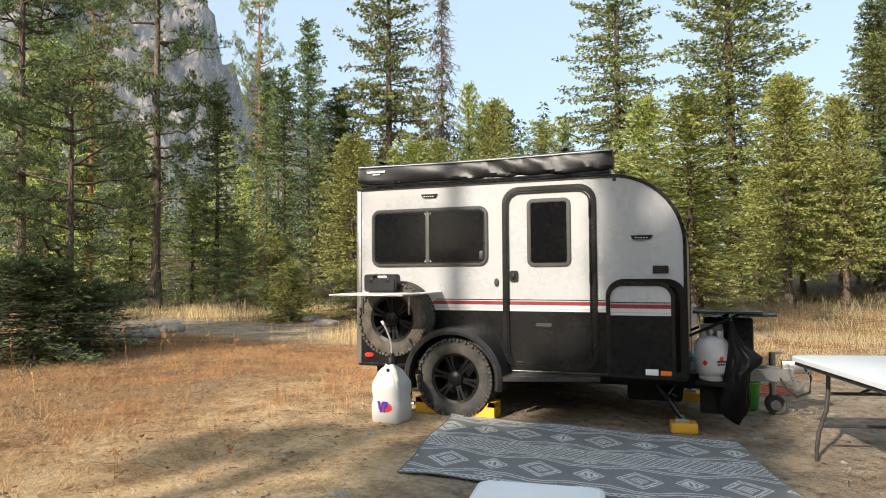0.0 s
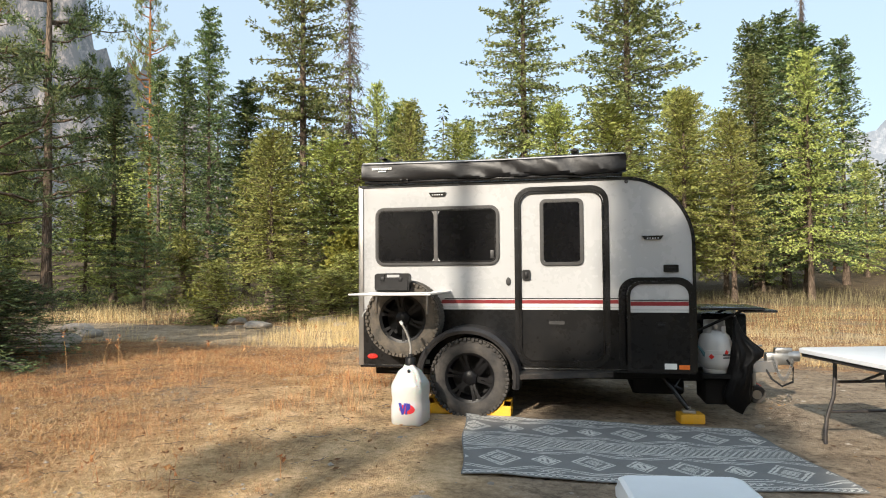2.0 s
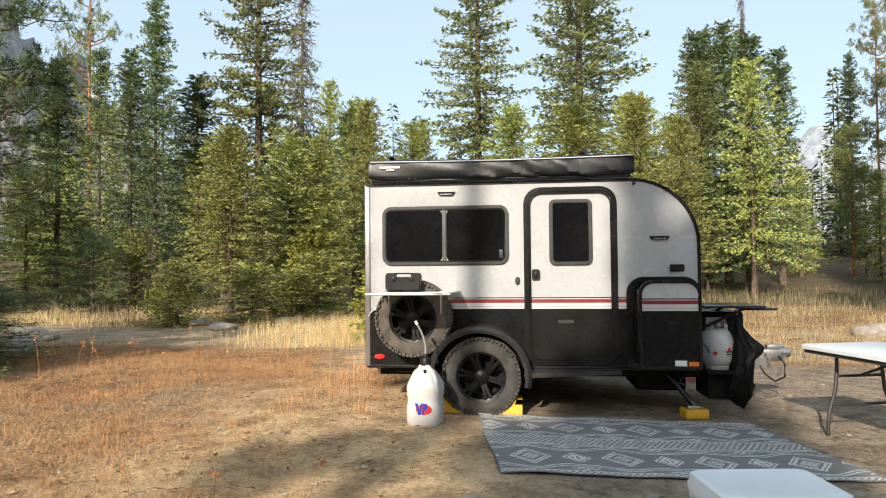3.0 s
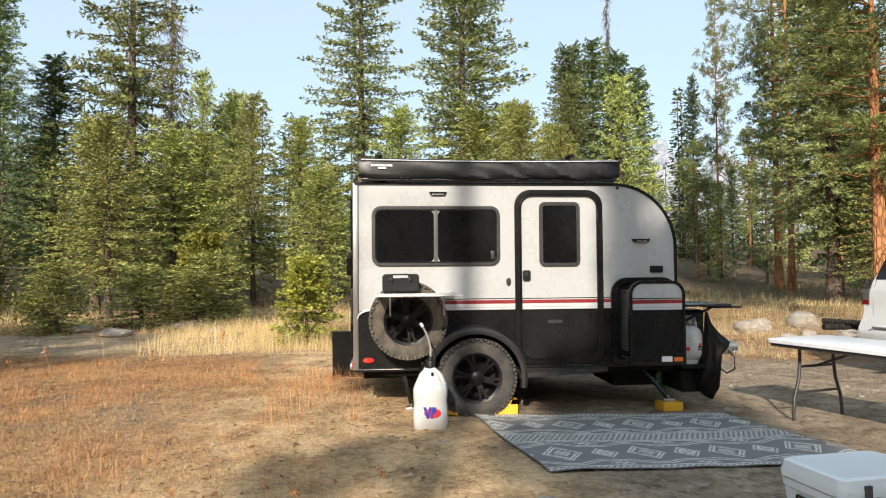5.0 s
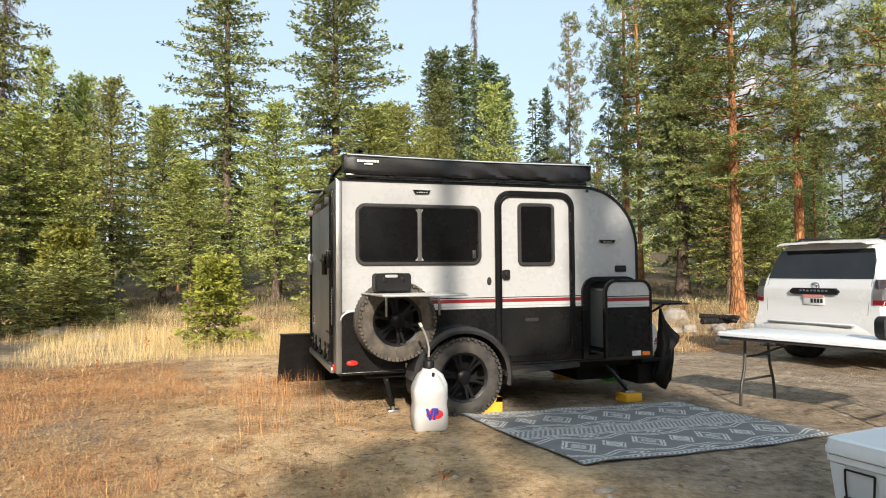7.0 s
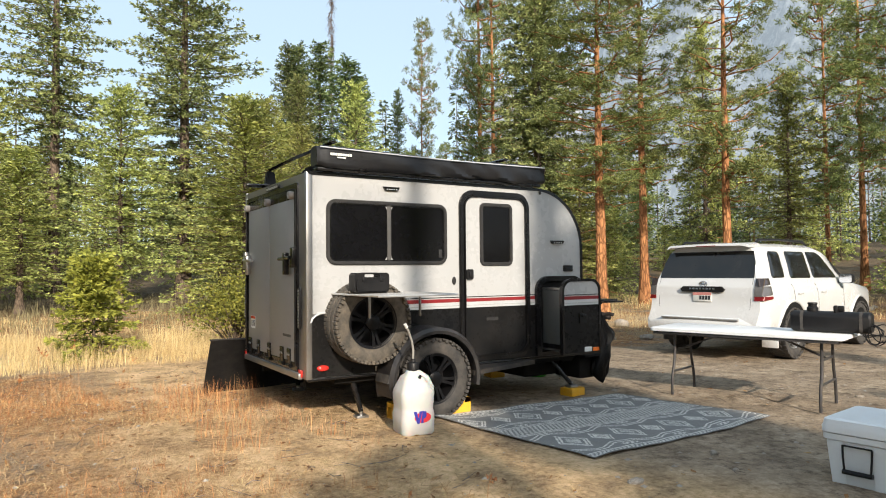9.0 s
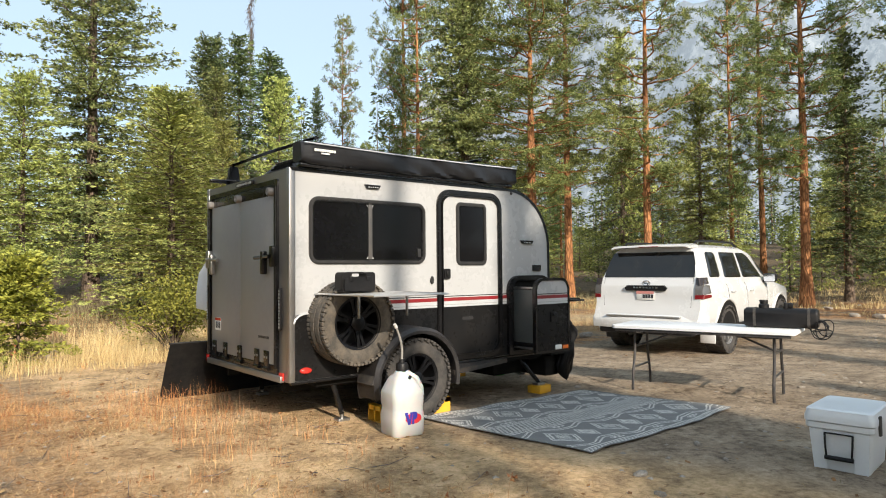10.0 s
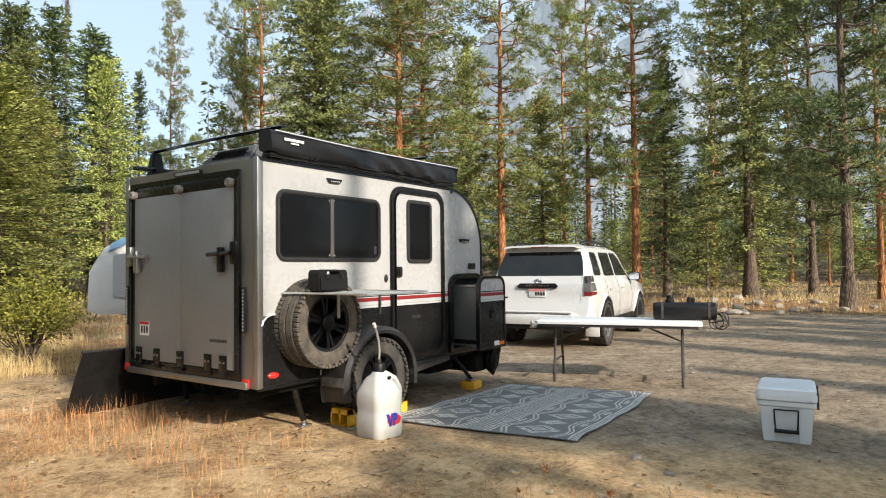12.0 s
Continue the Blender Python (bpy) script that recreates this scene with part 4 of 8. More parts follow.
def build_shell():
    bm = B()
    slab(bm, body_outline(-3.135, 0.455, 0.004), "y", NEAR + 0.012, FAR - 0.012)
    wpart("body", bm, ALU, camper, "grey metal body of the trailer")
    for y0, y1 in ((NEAR, NEAR + 0.012), (FAR - 0.012, FAR)):
        bm = B()
        slab(bm, [(x, max(z, 0.985)) for x, z in body_outline(-3.10, 0.985, 0.018)], "y", y0, y1)
        wpart("side_panel", bm, WHITE, camper, "glossy white side panel")
    # black lower skin with a slanted rear corner, 3 mm proud
    bm = B()
    low = [(-3.10, 0.468), (-0.118, 0.468), (-0.118, 0.984), (-2.55, 0.984), (-3.02, 0.984), (-3.075, 0.968), (-3.10, 0.93)]
    slab(bm, low, "y", NEAR - 0.003, NEAR + 0.011)
    wpart("lower_panel", bm, BLACK_SKIN, camper, "dusty black lower side panel")
    bm = B()
    slab(bm, [(x, z) for x, z in low], "y", FAR - 0.011, FAR + 0.003)
    wpart("lower_panel", bm, BLACK_SKIN, camper, "dusty black lower side panel")
    # stripes
    for nm, z0, z1, mat, xs, lab in (("stripe", 1.010, 1.040, SILVER, -2.36, "silver stripe"), ("stripe", 1.0405, 1.0725, RED, -2.34, "dark red stripe"),
                                     ("stripe", 1.083, 1.090, BLACK_TRIM, -2.30, "thin black pinstripe"), ("stripe", 0.986, 1.004, SILVER, -3.05, "silver stripe")):
        bm = B()
        slab(bm, [(xs, z0), (-0.118, z0), (-0.118, z1), (xs + 0.5 * (z1 - z0), z1)], "y", NEAR - 0.003, NEAR + 0.002)
        wpart(nm, bm, mat, camper, lab)
    bm = B()
    tube(bm, [(-3.098, NEAR - 0.006, 0.915), (-3.085, NEAR - 0.006, 0.950), (-3.055, NEAR - 0.006, 0.976), (-3.015, NEAR - 0.006, 0.990), (-2.93, NEAR - 0.006, 0.995)], 0.008, 8)
    wpart("corner_moulding", bm, SILVER, camper, "curved silver moulding at the rear corner")
    # edge trims: rear corners, rounded roof edge, sill
    bm = B()
    box(bm, (-3.137, NEAR - 0.006, 0.455), (-3.085, NEAR + 0.05, 2.160), 0.008)
    wpart("corner_trim", bm, ALU, camper, "bare aluminium corner trim")
    bm = B()
    box(bm, (-3.137, FAR - 0.05, 0.455), (-3.085, FAR + 0.006, 2.160), 0.008)
    wpart("corner_trim", bm, ALU, camper, "bare aluminium corner trim")
    for y in (NEAR, FAR):
        bm = B()
        o, i = body_outline(-3.135, 0.455), body_outline(-3.135, 0.455, 0.024)
        pts = list(range(1, len(o)))
        s = -0.007 if y == NEAR else 0.007
        ra = [bm.verts.new((o[k][0] + 0.004 * (k < 16), y + s, o[k][1] + 0.004)) for k in pts]
        rb = [bm.verts.new((i[k][0], y + s, i[k][1])) for k in pts]
        rc = [bm.verts.new((o[k][0] + 0.004 * (k < 16), y - 3 * s, o[k][1] + 0.004)) for k in pts]
        rd = [bm.verts.new((i[k][0], y - 3 * s, i[k][1])) for k in pts]
        for k in range(len(pts) - 1):
            for p, q in ((ra, rb), (rc, ra), (rb, rd)):
                bm.faces.new((p[k], p[k + 1], q[k + 1], q[k]))
        bmesh.ops.recalc_face_normals(bm, faces=bm.faces)
        wpart("edge_trim", bm, BLACK_TRIM, camper, "black rounded edge trim")
    bm = B()
    box(bm, (-3.12, NEAR - 0.004, 0.438), (-0.11, NEAR + 0.03, 0.462), 0.004)
    wpart("sill", bm, BLACK_TRIM, camper, "black sill rail")
    bm = B()
    box(bm, (-2.86, 5.80, 0.385), (-0.15, 7.44, 0.452), 0.01)
    wpart("chassis", bm, UNDER, camper, "black chassis under the floor")
    bm = B()
    for y in (6.0, 7.2):
        box(bm, (-3.05, y - 0.03, 0.34), (0.1, y + 0.03, 0.46), 0.006)
    rod(bm, (-2.04, 5.75, 0.38), (-2.04, 7.5, 0.38), 0.04)
    box(bm, (-0.62, 6.05, 0.20), (-0.16, 6.7, 0.46), 0.03)
    wpart("axle", bm, UNDER, camper, "dark steel axle and tanks")


build_shell()


def framed(outer, width, y_face, depth, mat, name, parent, label):
    (x0, z0, x1, z1, r) = outer
    o = rounded(x0, z0, x1, z1, r, 6)
    i = rounded(x0 + width, z0 + width, x1 - width, z1 - width, max(r - width, 0.005), 6)
    bm = B()
    slab(bm, o, "y", y_face - depth, y_face + 0.01, i)
    bmesh.ops.bevel(bm, geom=[e for e in bm.edges if all(abs(v.co.y - (y_face - depth)) < 1e-5 for v in e.verts) and len({round(v.co.y, 4) for v in e.verts}) == 1 and len(e.link_faces) == 2 and e.calc_face_angle(0) > 1.2], offset=min(width, depth) * 0.3, segments=2, affect="EDGES")
    return wpart(name, bm, mat, parent, label)


def pane(outer, y, mat, name, parent, label="", thick=0.006):
    bm = B()
    slab(bm, rounded(*outer, 6), "y", y, y + thick)
    return wpart(name, bm, mat, parent, label)


def build_side_openings():
    # sliding window
    win = thing_part("side_window", camper, "sliding window with dark tinted panes")
    framed((-2.965, 1.390, -1.786, 1.940, 0.085), 0.030, NEAR, 0.020, FRAME_GREY, "window_frame", win, "grey metal window frame")
    framed((-2.936, 1.419, -1.815, 1.911, 0.060), 0.014, NEAR, 0.014, BLACK_TRIM, "gasket", win, "black rubber gasket")
    pane((-2.93, 1.425, -2.40, 1.905, 0.05), NEAR - 0.004, TINT, "pane", win, "dark tinted pane")
    pane((-2.36, 1.425, -1.82, 1.905, 0.05), NEAR - 0.006, TINT, "pane", win, "dark tinted pane")
    bm = B()
    box(bm, (-2.40, NEAR - 0.012, 1.418), (-2.362, NEAR + 0.004, 1.912), 0.004)
    wpart("mullion", bm, surf("mullion_grey", (0.085, 0.082, 0.08), 0.6, 0.2, 0.1, 8, 0.1, bump=0.03), win, "grey aluminium mullion")
    bm = B()
    box(bm, (-1.872, NEAR - 0.0085, 1.452), (-1.838, NEAR - 0.005, 1.527), 0.001)
    for k in range(5):
        box(bm, (-1.868, NEAR - 0.0095, 1.459 + 0.013 * k), (-1.842, NEAR - 0.0085, 1.464 + 0.013 * k))
    wpart("sticker", bm, FRAME_GREY, win, "small faded label on the glass")
    # entry door
    door = thing_part("entry_door", camper, "white and black entry door")
    framed((-1.650, 0.478, -0.815, 2.092, 0.15), 0.048, NEAR, 0.024, BLACK_TRIM, "door_frame", door, "black rounded door frame")
    framed((-1.600, 0.528, -0.865, 2.042, 0.115), 0.012, NEAR, 0.034, BLACK_TRIM, "gasket", door, "black rubber door edge")
    bm = B()
    slab(bm, rounded(-1.589, 0.985, -0.876, 2.031, 0.105, 6, (0.02, 0.02, 1, 1)), "y", NEAR - 0.012, NEAR - 0.001)
    wpart("door_panel", bm, WHITE, door, "white upper door panel")
    bm = B()
    slab(bm, rounded(-1.589, 0.539, -0.876, 0.984, 0.08, 6, (0.4, 0.4, 0.02, 0.02)), "y", NEAR - 0.013, NEAR - 0.001)
    wpart("door_panel", bm, BLACK_SKIN, door, "black lower door panel")
    for z0, z1, mat in ((1.010, 1.040, SILVER), (1.0405, 1.0725, RED), (1.083, 1.090, BLACK_TRIM), (0.986, 1.004, SILVER)):
        bm = B()
        box(bm, (-1.588, NEAR - 0.0145, z0), (-0.877, NEAR - 0.0125, z1))
        wpart("stripe", bm, mat, door)
    dw = part_of("door_window", door, "tinted door window")
    framed((-1.420, 1.378, -1.034, 1.978, 0.055), 0.034, NEAR - 0.012, 0.018, FRAME_GREY, "window_frame", dw, "grey window frame")
    pane((-1.387, 1.411, -1.067, 1.945, 0.03), NEAR - 0.018, TINT, "pane", dw, "dark tinted pane")
    bm = B()
    slab(bm, rounded(-1.580, 1.250, -1.508, 1.345, 0.018), "y", NEAR - 0.034, NEAR - 0.012)
    box(bm, (-1.560, NEAR - 0.047, 1.27), (-1.528, NEAR - 0.03, 1.325), 0.006)
    wpart("handle", bm, PLASTIC, door, "black paddle handle")
    for z in (0.66, 1.28, 1.85):
        bm = B()
        rod(bm, (-0.868, NEAR - 0.034, z - 0.05), (-0.868, NEAR - 0.034, z + 0.05), 0.011, seg=8)
        wpart("hinge", bm, BLACK_TRIM, door, "black door hinge")
    bm = B()
    slab(bm, rounded(-1.35, 0.855, -1.21, 0.885, 0.012), "y", NEAR - 0.0146, NEAR - 0.012)
    wpart("emblem", bm, FRAME_GREY, door, "small dark emblem")
    # cable hatch, awning light, scare lights, vent, bolt
    bm = B()
    lathe(bm, [(0.0, 0.0), (0.026, 0.0), (0.030, 0.006), (0.024, 0.012), (0.0, 0.014)], 20, Matrix.Translation((-1.709, NEAR - 0.001, 1.24)) @ pose(0, 0, 0, 90) @ Matrix.Diagonal((0.75, 1.25, 1, 1)))
    wpart("hook_plate", bm, FRAME_GREY, camper, "oval dark door hook plate")
    for cx, cz, w in ((-2.36, 2.054, 0.165), (-0.448, 1.6165, 0.18)):
        bm = B()
        h = 0.016
        outl = [(cx - w / 2, cz + h), (cx - w / 2 + 0.022, cz - h), (cx + w / 2 - 0.022, cz - h), (cx + w / 2, cz + h)]
        slab(bm, outl, "y", NEAR - 0.024, NEAR)
        lamp = wpart("scare_light", bm, BLACK_TRIM, camper, "slim black exterior light")
        for k in range(5):
            bm = B()
            box(bm, (cx - 0.05 + 0.022 * k, NEAR - 0.026, cz - 0.010), (cx - 0.038 + 0.022 * k, NEAR - 0.022, cz - 0.002))
            wpart("diode", bm, SILVER, lamp)
    bm = B()
    slab(bm, rounded(-0.362, 1.315, -0.238, 1.378, 0.008), "y", NEAR - 0.014, NEAR)
    v = wpart("vent", bm, BLACK_TRIM, camper, "small black side vent")
    bm = B()
    box(bm, (-0.352, NEAR - 0.028, 1.345), (-0.248, NEAR - 0.013, 1.354), 0.002)
    box(bm, (-0.352, NEAR - 0.022, 1.325), (-0.248, NEAR - 0.013, 1.333), 0.002)
    wpart("louvre", bm, BLACK_TRIM, v)
    bm = B()
    lathe(bm, [(0.016, 0), (0.016, 0.008), (0.006, 0.014), (0, 0.014)], 16, Matrix.Translation((-0.661, NEAR, 2.113)) @ pose(0, 0, 0, 90))
    wpart("bolt", bm, FRAME_GREY, camper, "round grey bolt cap")
    # side marker lamp
    bm = B()
    lathe(bm, [(0.052, 0), (0.050, 0.012), (0.035, 0.022), (0, 0.025)], 24, Matrix.Translation((-2.997, NEAR - 0.003, 0.542)) @ pose(0, 0, 0, 90) @ Matrix.Diagonal((1, 0.5, 1, 1)))
    wpart("marker_lamp", bm, LENS_RED, camper, "oval red side marker lamp")
    bm = B()
    box(bm, (-2.52, NEAR - 0.006, 0.480), (-2.445, NEAR - 0.002, 0.520))
    wpart("sticker", bm, PAPER, camper, "small white sticker")


def thing_part(name, parent, label=""):
    return part_of(name, parent, label)


def part_of(name, parent, label=""):
    """A part that only gathers its own pieces: a thin backing plate is added by its first mesh."""
    ob = new(name)
    ob.parent = parent
    ob.empty_display_size = 0.05
    return tagged(ob, label)


build_side_openings()


def tyre_mesh(r, w, rim_r, lugs=60):
    """A knobbly tyre round y, centre at the origin; outer face at -w/2."""
    bm = B()
    prof = [(rim_r, -w * 0.42), (rim_r + 0.02, -w * 0.47), (r - 0.085, -w * 0.52), (r - 0.045, -w * 0.50), (r - 0.011, -w * 0.43), (r - 0.008, -w * 0.2), (r - 0.008, w * 0.2), (r - 0.011, w * 0.43), (r - 0.045, w * 0.5), (r - 0.085, w * 0.52), (rim_r + 0.02, w * 0.47), (rim_r, w * 0.42)]
    rings = []
    seg = 64
    for rr, h in prof:
        rings.append([bm.verts.new((rr * math.cos(2 * math.pi * k / seg), h, rr * math.sin(2 * math.pi * k / seg))) for k in range(seg)])
    for a, b in zip(rings, rings[1:]):
        for k in range(seg):
            bm.faces.new((a[k], a[(k + 1) % seg], b[(k + 1) % seg], b[k]))
    # tread blocks: shoulder lugs that reach over the side wall, and two staggered centre rows
    for k in range(lugs):
        a = 360 * k / lugs
        for s in (-1, 1):
            off = 0 if s < 0 else 180 / lugs
            long = 0.020 if k % 2 else 0.034
            box(bm, (r - long, s * w * 0.485 - 0.022, -0.55 * r * 2 * math.pi / lugs * 0.72), (r - 0.002, s * w * 0.485 + 0.022, 0.55 * r * 2 * math.pi / lugs * 0.72), 0.004, 1, pose(0, 0, 0, 0, a + off, 0))
            box(bm, (r - 0.03, s * w * 0.17 - 0.030, -0.020), (r + 0.001, s * w * 0.17 + 0.030, 0.018), 0.003, 1, pose(0, 0, 0, 0, a + off + 90 / lugs, 0) @ pose(0, 0, 0, 14 * s))
    bmesh.ops.recalc_face_normals(bm, faces=bm.faces)
    return bm


def rim_mesh(R, w, spokes=6):
    """A six-spoke rim: barrel, lip, broad spokes and hub; outer face towards -y."""
    bm = B()
    lathe(bm, [(R, -w * 0.45), (R + 0.012, -w * 0.47), (R + 0.010, -w * 0.43), (R - 0.012, -w * 0.40), (R - 0.02, w * 0.30), (R - 0.05, w * 0.32), (0, w * 0.32)], 40, pose(0, 0, 0, -90), False)
    for k in range(spokes):
        m = pose(0, 0, 0, 0, 360 * k / spokes, 0)
        for s in (-1, 1):
            loft(bm, [[m @ Vector((x, y0 + dy, c + s * o + dz)) for dy, dz in ((0, -hw), (0, hw), (0.022, hw * 0.8), (0.022, -hw * 0.8))]
                      for x, y0, c, o, hw in ((0.040, -w * 0.33, 0, 0.012, 0.016), (R * 0.45, -w * 0.38, 0, 0.013, 0.012), (R * 0.78, -w * 0.40, 0, 0.020, 0.012), (R - 0.004, -w * 0.42, 0, 0.030, 0.018))])
    lathe(bm, [(0.062, 0.0), (0.062, 0.035), (0.04, 0.048), (0, 0.05)], 24, Matrix.Translation((0, -w * 0.30, 0)) @ pose(0, 0, 0, 90))
    for k in range(6):
        a = 2 * math.pi * (k + 0.5) / 6
        rod(bm, (0.062 * math.cos(a), -w * 0.44, 0.062 * math.sin(a)), (0.062 * math.cos(a), -w * 0.3, 0.062 * math.sin(a)), 0.009, seg=6)
    bmesh.ops.recalc_face_normals(bm, faces=bm.faces)
    return bm


def wheel(parent, name, at, r, w, rim_r, rubber, turn=0, label="", flip=False):
    ob = part_of(name, parent, label)
    m = Matrix.Translation(at) @ pose(0, 0, 0, 0, turn, 180 if flip else 0)
    for nm, bm, mat, lab in (("tyre", tyre_mesh(r, w, rim_r), rubber, "dusty knobbly black tyre"), ("rim", rim_mesh(rim_r, w), RIM, "black six-spoke rim")):
        bm.transform(m)
        wpart(nm, bm, mat, ob, lab)
    return ob


def build_wheels():
    wheel(camper, "wheel", (-2.04, 5.615, 0.395), 0.355, 0.25, 0.21, RUBBER, 12, "dusty off-road wheel under the fender")
    wheel(camper, "wheel", (-2.04, 7.62, 0.395), 0.355, 0.25, 0.21, RUBBER, 40, "off-road wheel on the far side", True)
    wheel(camper, "spare_wheel", (-2.645, 5.585, 0.912), 0.345, 0.22, 0.205, RUBBER_MUD, 20, "muddy spare wheel hung on the side")
    bm = B()
    rod(bm, (-2.645, 5.66, 0.912), (-2.645, 5.74, 0.912), 0.07)
    box(bm, (-2.76, 5.69, 0.80), (-2.53, 5.716, 1.02), 0.006)
    wpart("spare_mount", bm, UNDER, camper, "black steel spare wheel mount")
    for y0, y1, far in ((5.44, NEAR, 0), (FAR, 7.79, 1)):
        # fender: an arched shell with a rolled lip
        bm = B()
        n = 22
        arc_o, arc_i = [], []
        for i in range(n + 1):
            a = radians(196 - 208 * i / n)
            arc_o.append((-2.055 + 0.462 * math.cos(a), 0.40 + 0.445 * math.sin(a)))
            arc_i.append((-2.055 + 0.405 * math.cos(a), 0.40 + 0.390 * math.sin(a)))
        ye = y0 if not far else y1
        yb = y1 if not far else y0
        yl = ye + (0.06 if not far else -0.06)
        rows = [[(x, ye, z) for x, z in arc_i], [(x * 0.5 + u * 0.5, ye - (0.012 if not far else -0.012), z * 0.5 + w * 0.5) for (x, z), (u, w) in zip(arc_i, arc_o)], [(x, ye + (0.02 if not far else -0.02), z) for x, z in arc_o], [(x, yb, z + 0.006) for x, z in arc_o]]
        inner = [[(x, yb, z - 0.02) for x, z in arc_o], [(x, yl, z) for x, z in arc_i]]
        rings = [[bm.verts.new(p) for p in row] for row in rows + inner]
        for a, b in zip(rings, rings[1:] + rings[:1]):
            for k in range(n):
                bm.faces.new((a[k], a[k + 1], b[k + 1], b[k]))
        for k in (0, n):
            bm.faces.new([r[k] for r in rings])
        bmesh.ops.recalc_face_normals(bm, faces=bm.faces)
        wpart("fender", bm, surf("fender_paint", (0.014, 0.014, 0.016), 0.4, 0, 0.2, 4, 0.10, (0.30, 0.25, 0.2), 0.1) if not far else BLACK_TRIM, camper, "dusty black arched fender")
        # mud flap and step
        bm = B()
        box(bm, (-2.50, y0 + 0.02, 0.40), (-2.48, y1 - 0.02, 0.60), 0.004)
        for v in bm.verts:
            v.co.x += (v.co.z - 0.5) * 0.35
        wpart("mud_flap", bm, RUBBER, camper, "dusty mud flap behind the wheel")
        bm = B()
        s = 1 if not far else -1
        yo = y0 if not far else y1
        loft(bm, [[(-1.66, yo + s * 0.02, 0.395), (-1.66, yo + s * 0.28, 0.40), (-1.66, yo + s * 0.28, 0.44), (-1.66, yo + s * 0.02, 0.435)], [(-0.80, yo + s * 0.22, 0.405), (-0.80, yo + s * 0.28, 0.41), (-0.80, yo + s * 0.28, 0.45), (-0.80, yo + s * 0.22, 0.445)]])
        bmesh.ops.recalc_face_normals(bm, faces=bm.faces)
        wpart("running_step", bm, surf("step_paint", (0.02, 0.02, 0.022), 0.5, 0.0, 0.2, 5, 0.2, bump=0.15, bump_scale=60) if not far else BLACK_TRIM, camper, "black tapered running step")
    # support jacks
    for a, b, foot in (((-2.69, 5.86, 0.46), (-2.61, 5.81, 0.13), True), ((-0.40, 5.95, 0.44), (-0.16, 5.83, 0.115), False), ((-0.40, 7.25, 0.44), (-0.11, 7.28, 0.115), False), ((-2.69, 7.35, 0.46), (-2.61, 7.40, 0.13), True)):
        jack = part_of("stabilizer_jack", camper, "black folding stabilizer jack")
        bm = B()
        rod(bm, a, b, 0.026, 0.022, 10)
        if not foot:
            rod(bm, (a[0] + 0.24, a[1] + 0.02, a[2]), ((a[0] + b[0]) / 2, (a[1] + b[1]) / 2, (a[2] + b[2]) / 2), 0.014, seg=8)
            rod(bm, (a[0] - 0.10, a[1], a[2]), (a[0] + 0.20, a[1] - 0.02, a[2] - 0.17), 0.012, seg=8)
        wpart("leg", bm, BLACK_TRIM, jack)
        bm = B()
        fz = float(ground_z(np.float64(b[0]), np.float64(b[1]))) if foot else 0.085
        box(bm, (b[0] - 0.055, b[1] - 0.045, fz), (b[0] + 0.055, b[1] + 0.045, fz + 0.03), 0.008)
        rod(bm, (b[0], b[1], fz + 0.01), (b[0], b[1], b[2] + 0.03), 0.018, seg=8)
        wpart("foot", bm, STEEL, jack, "grey steel jack foot")


build_wheels()


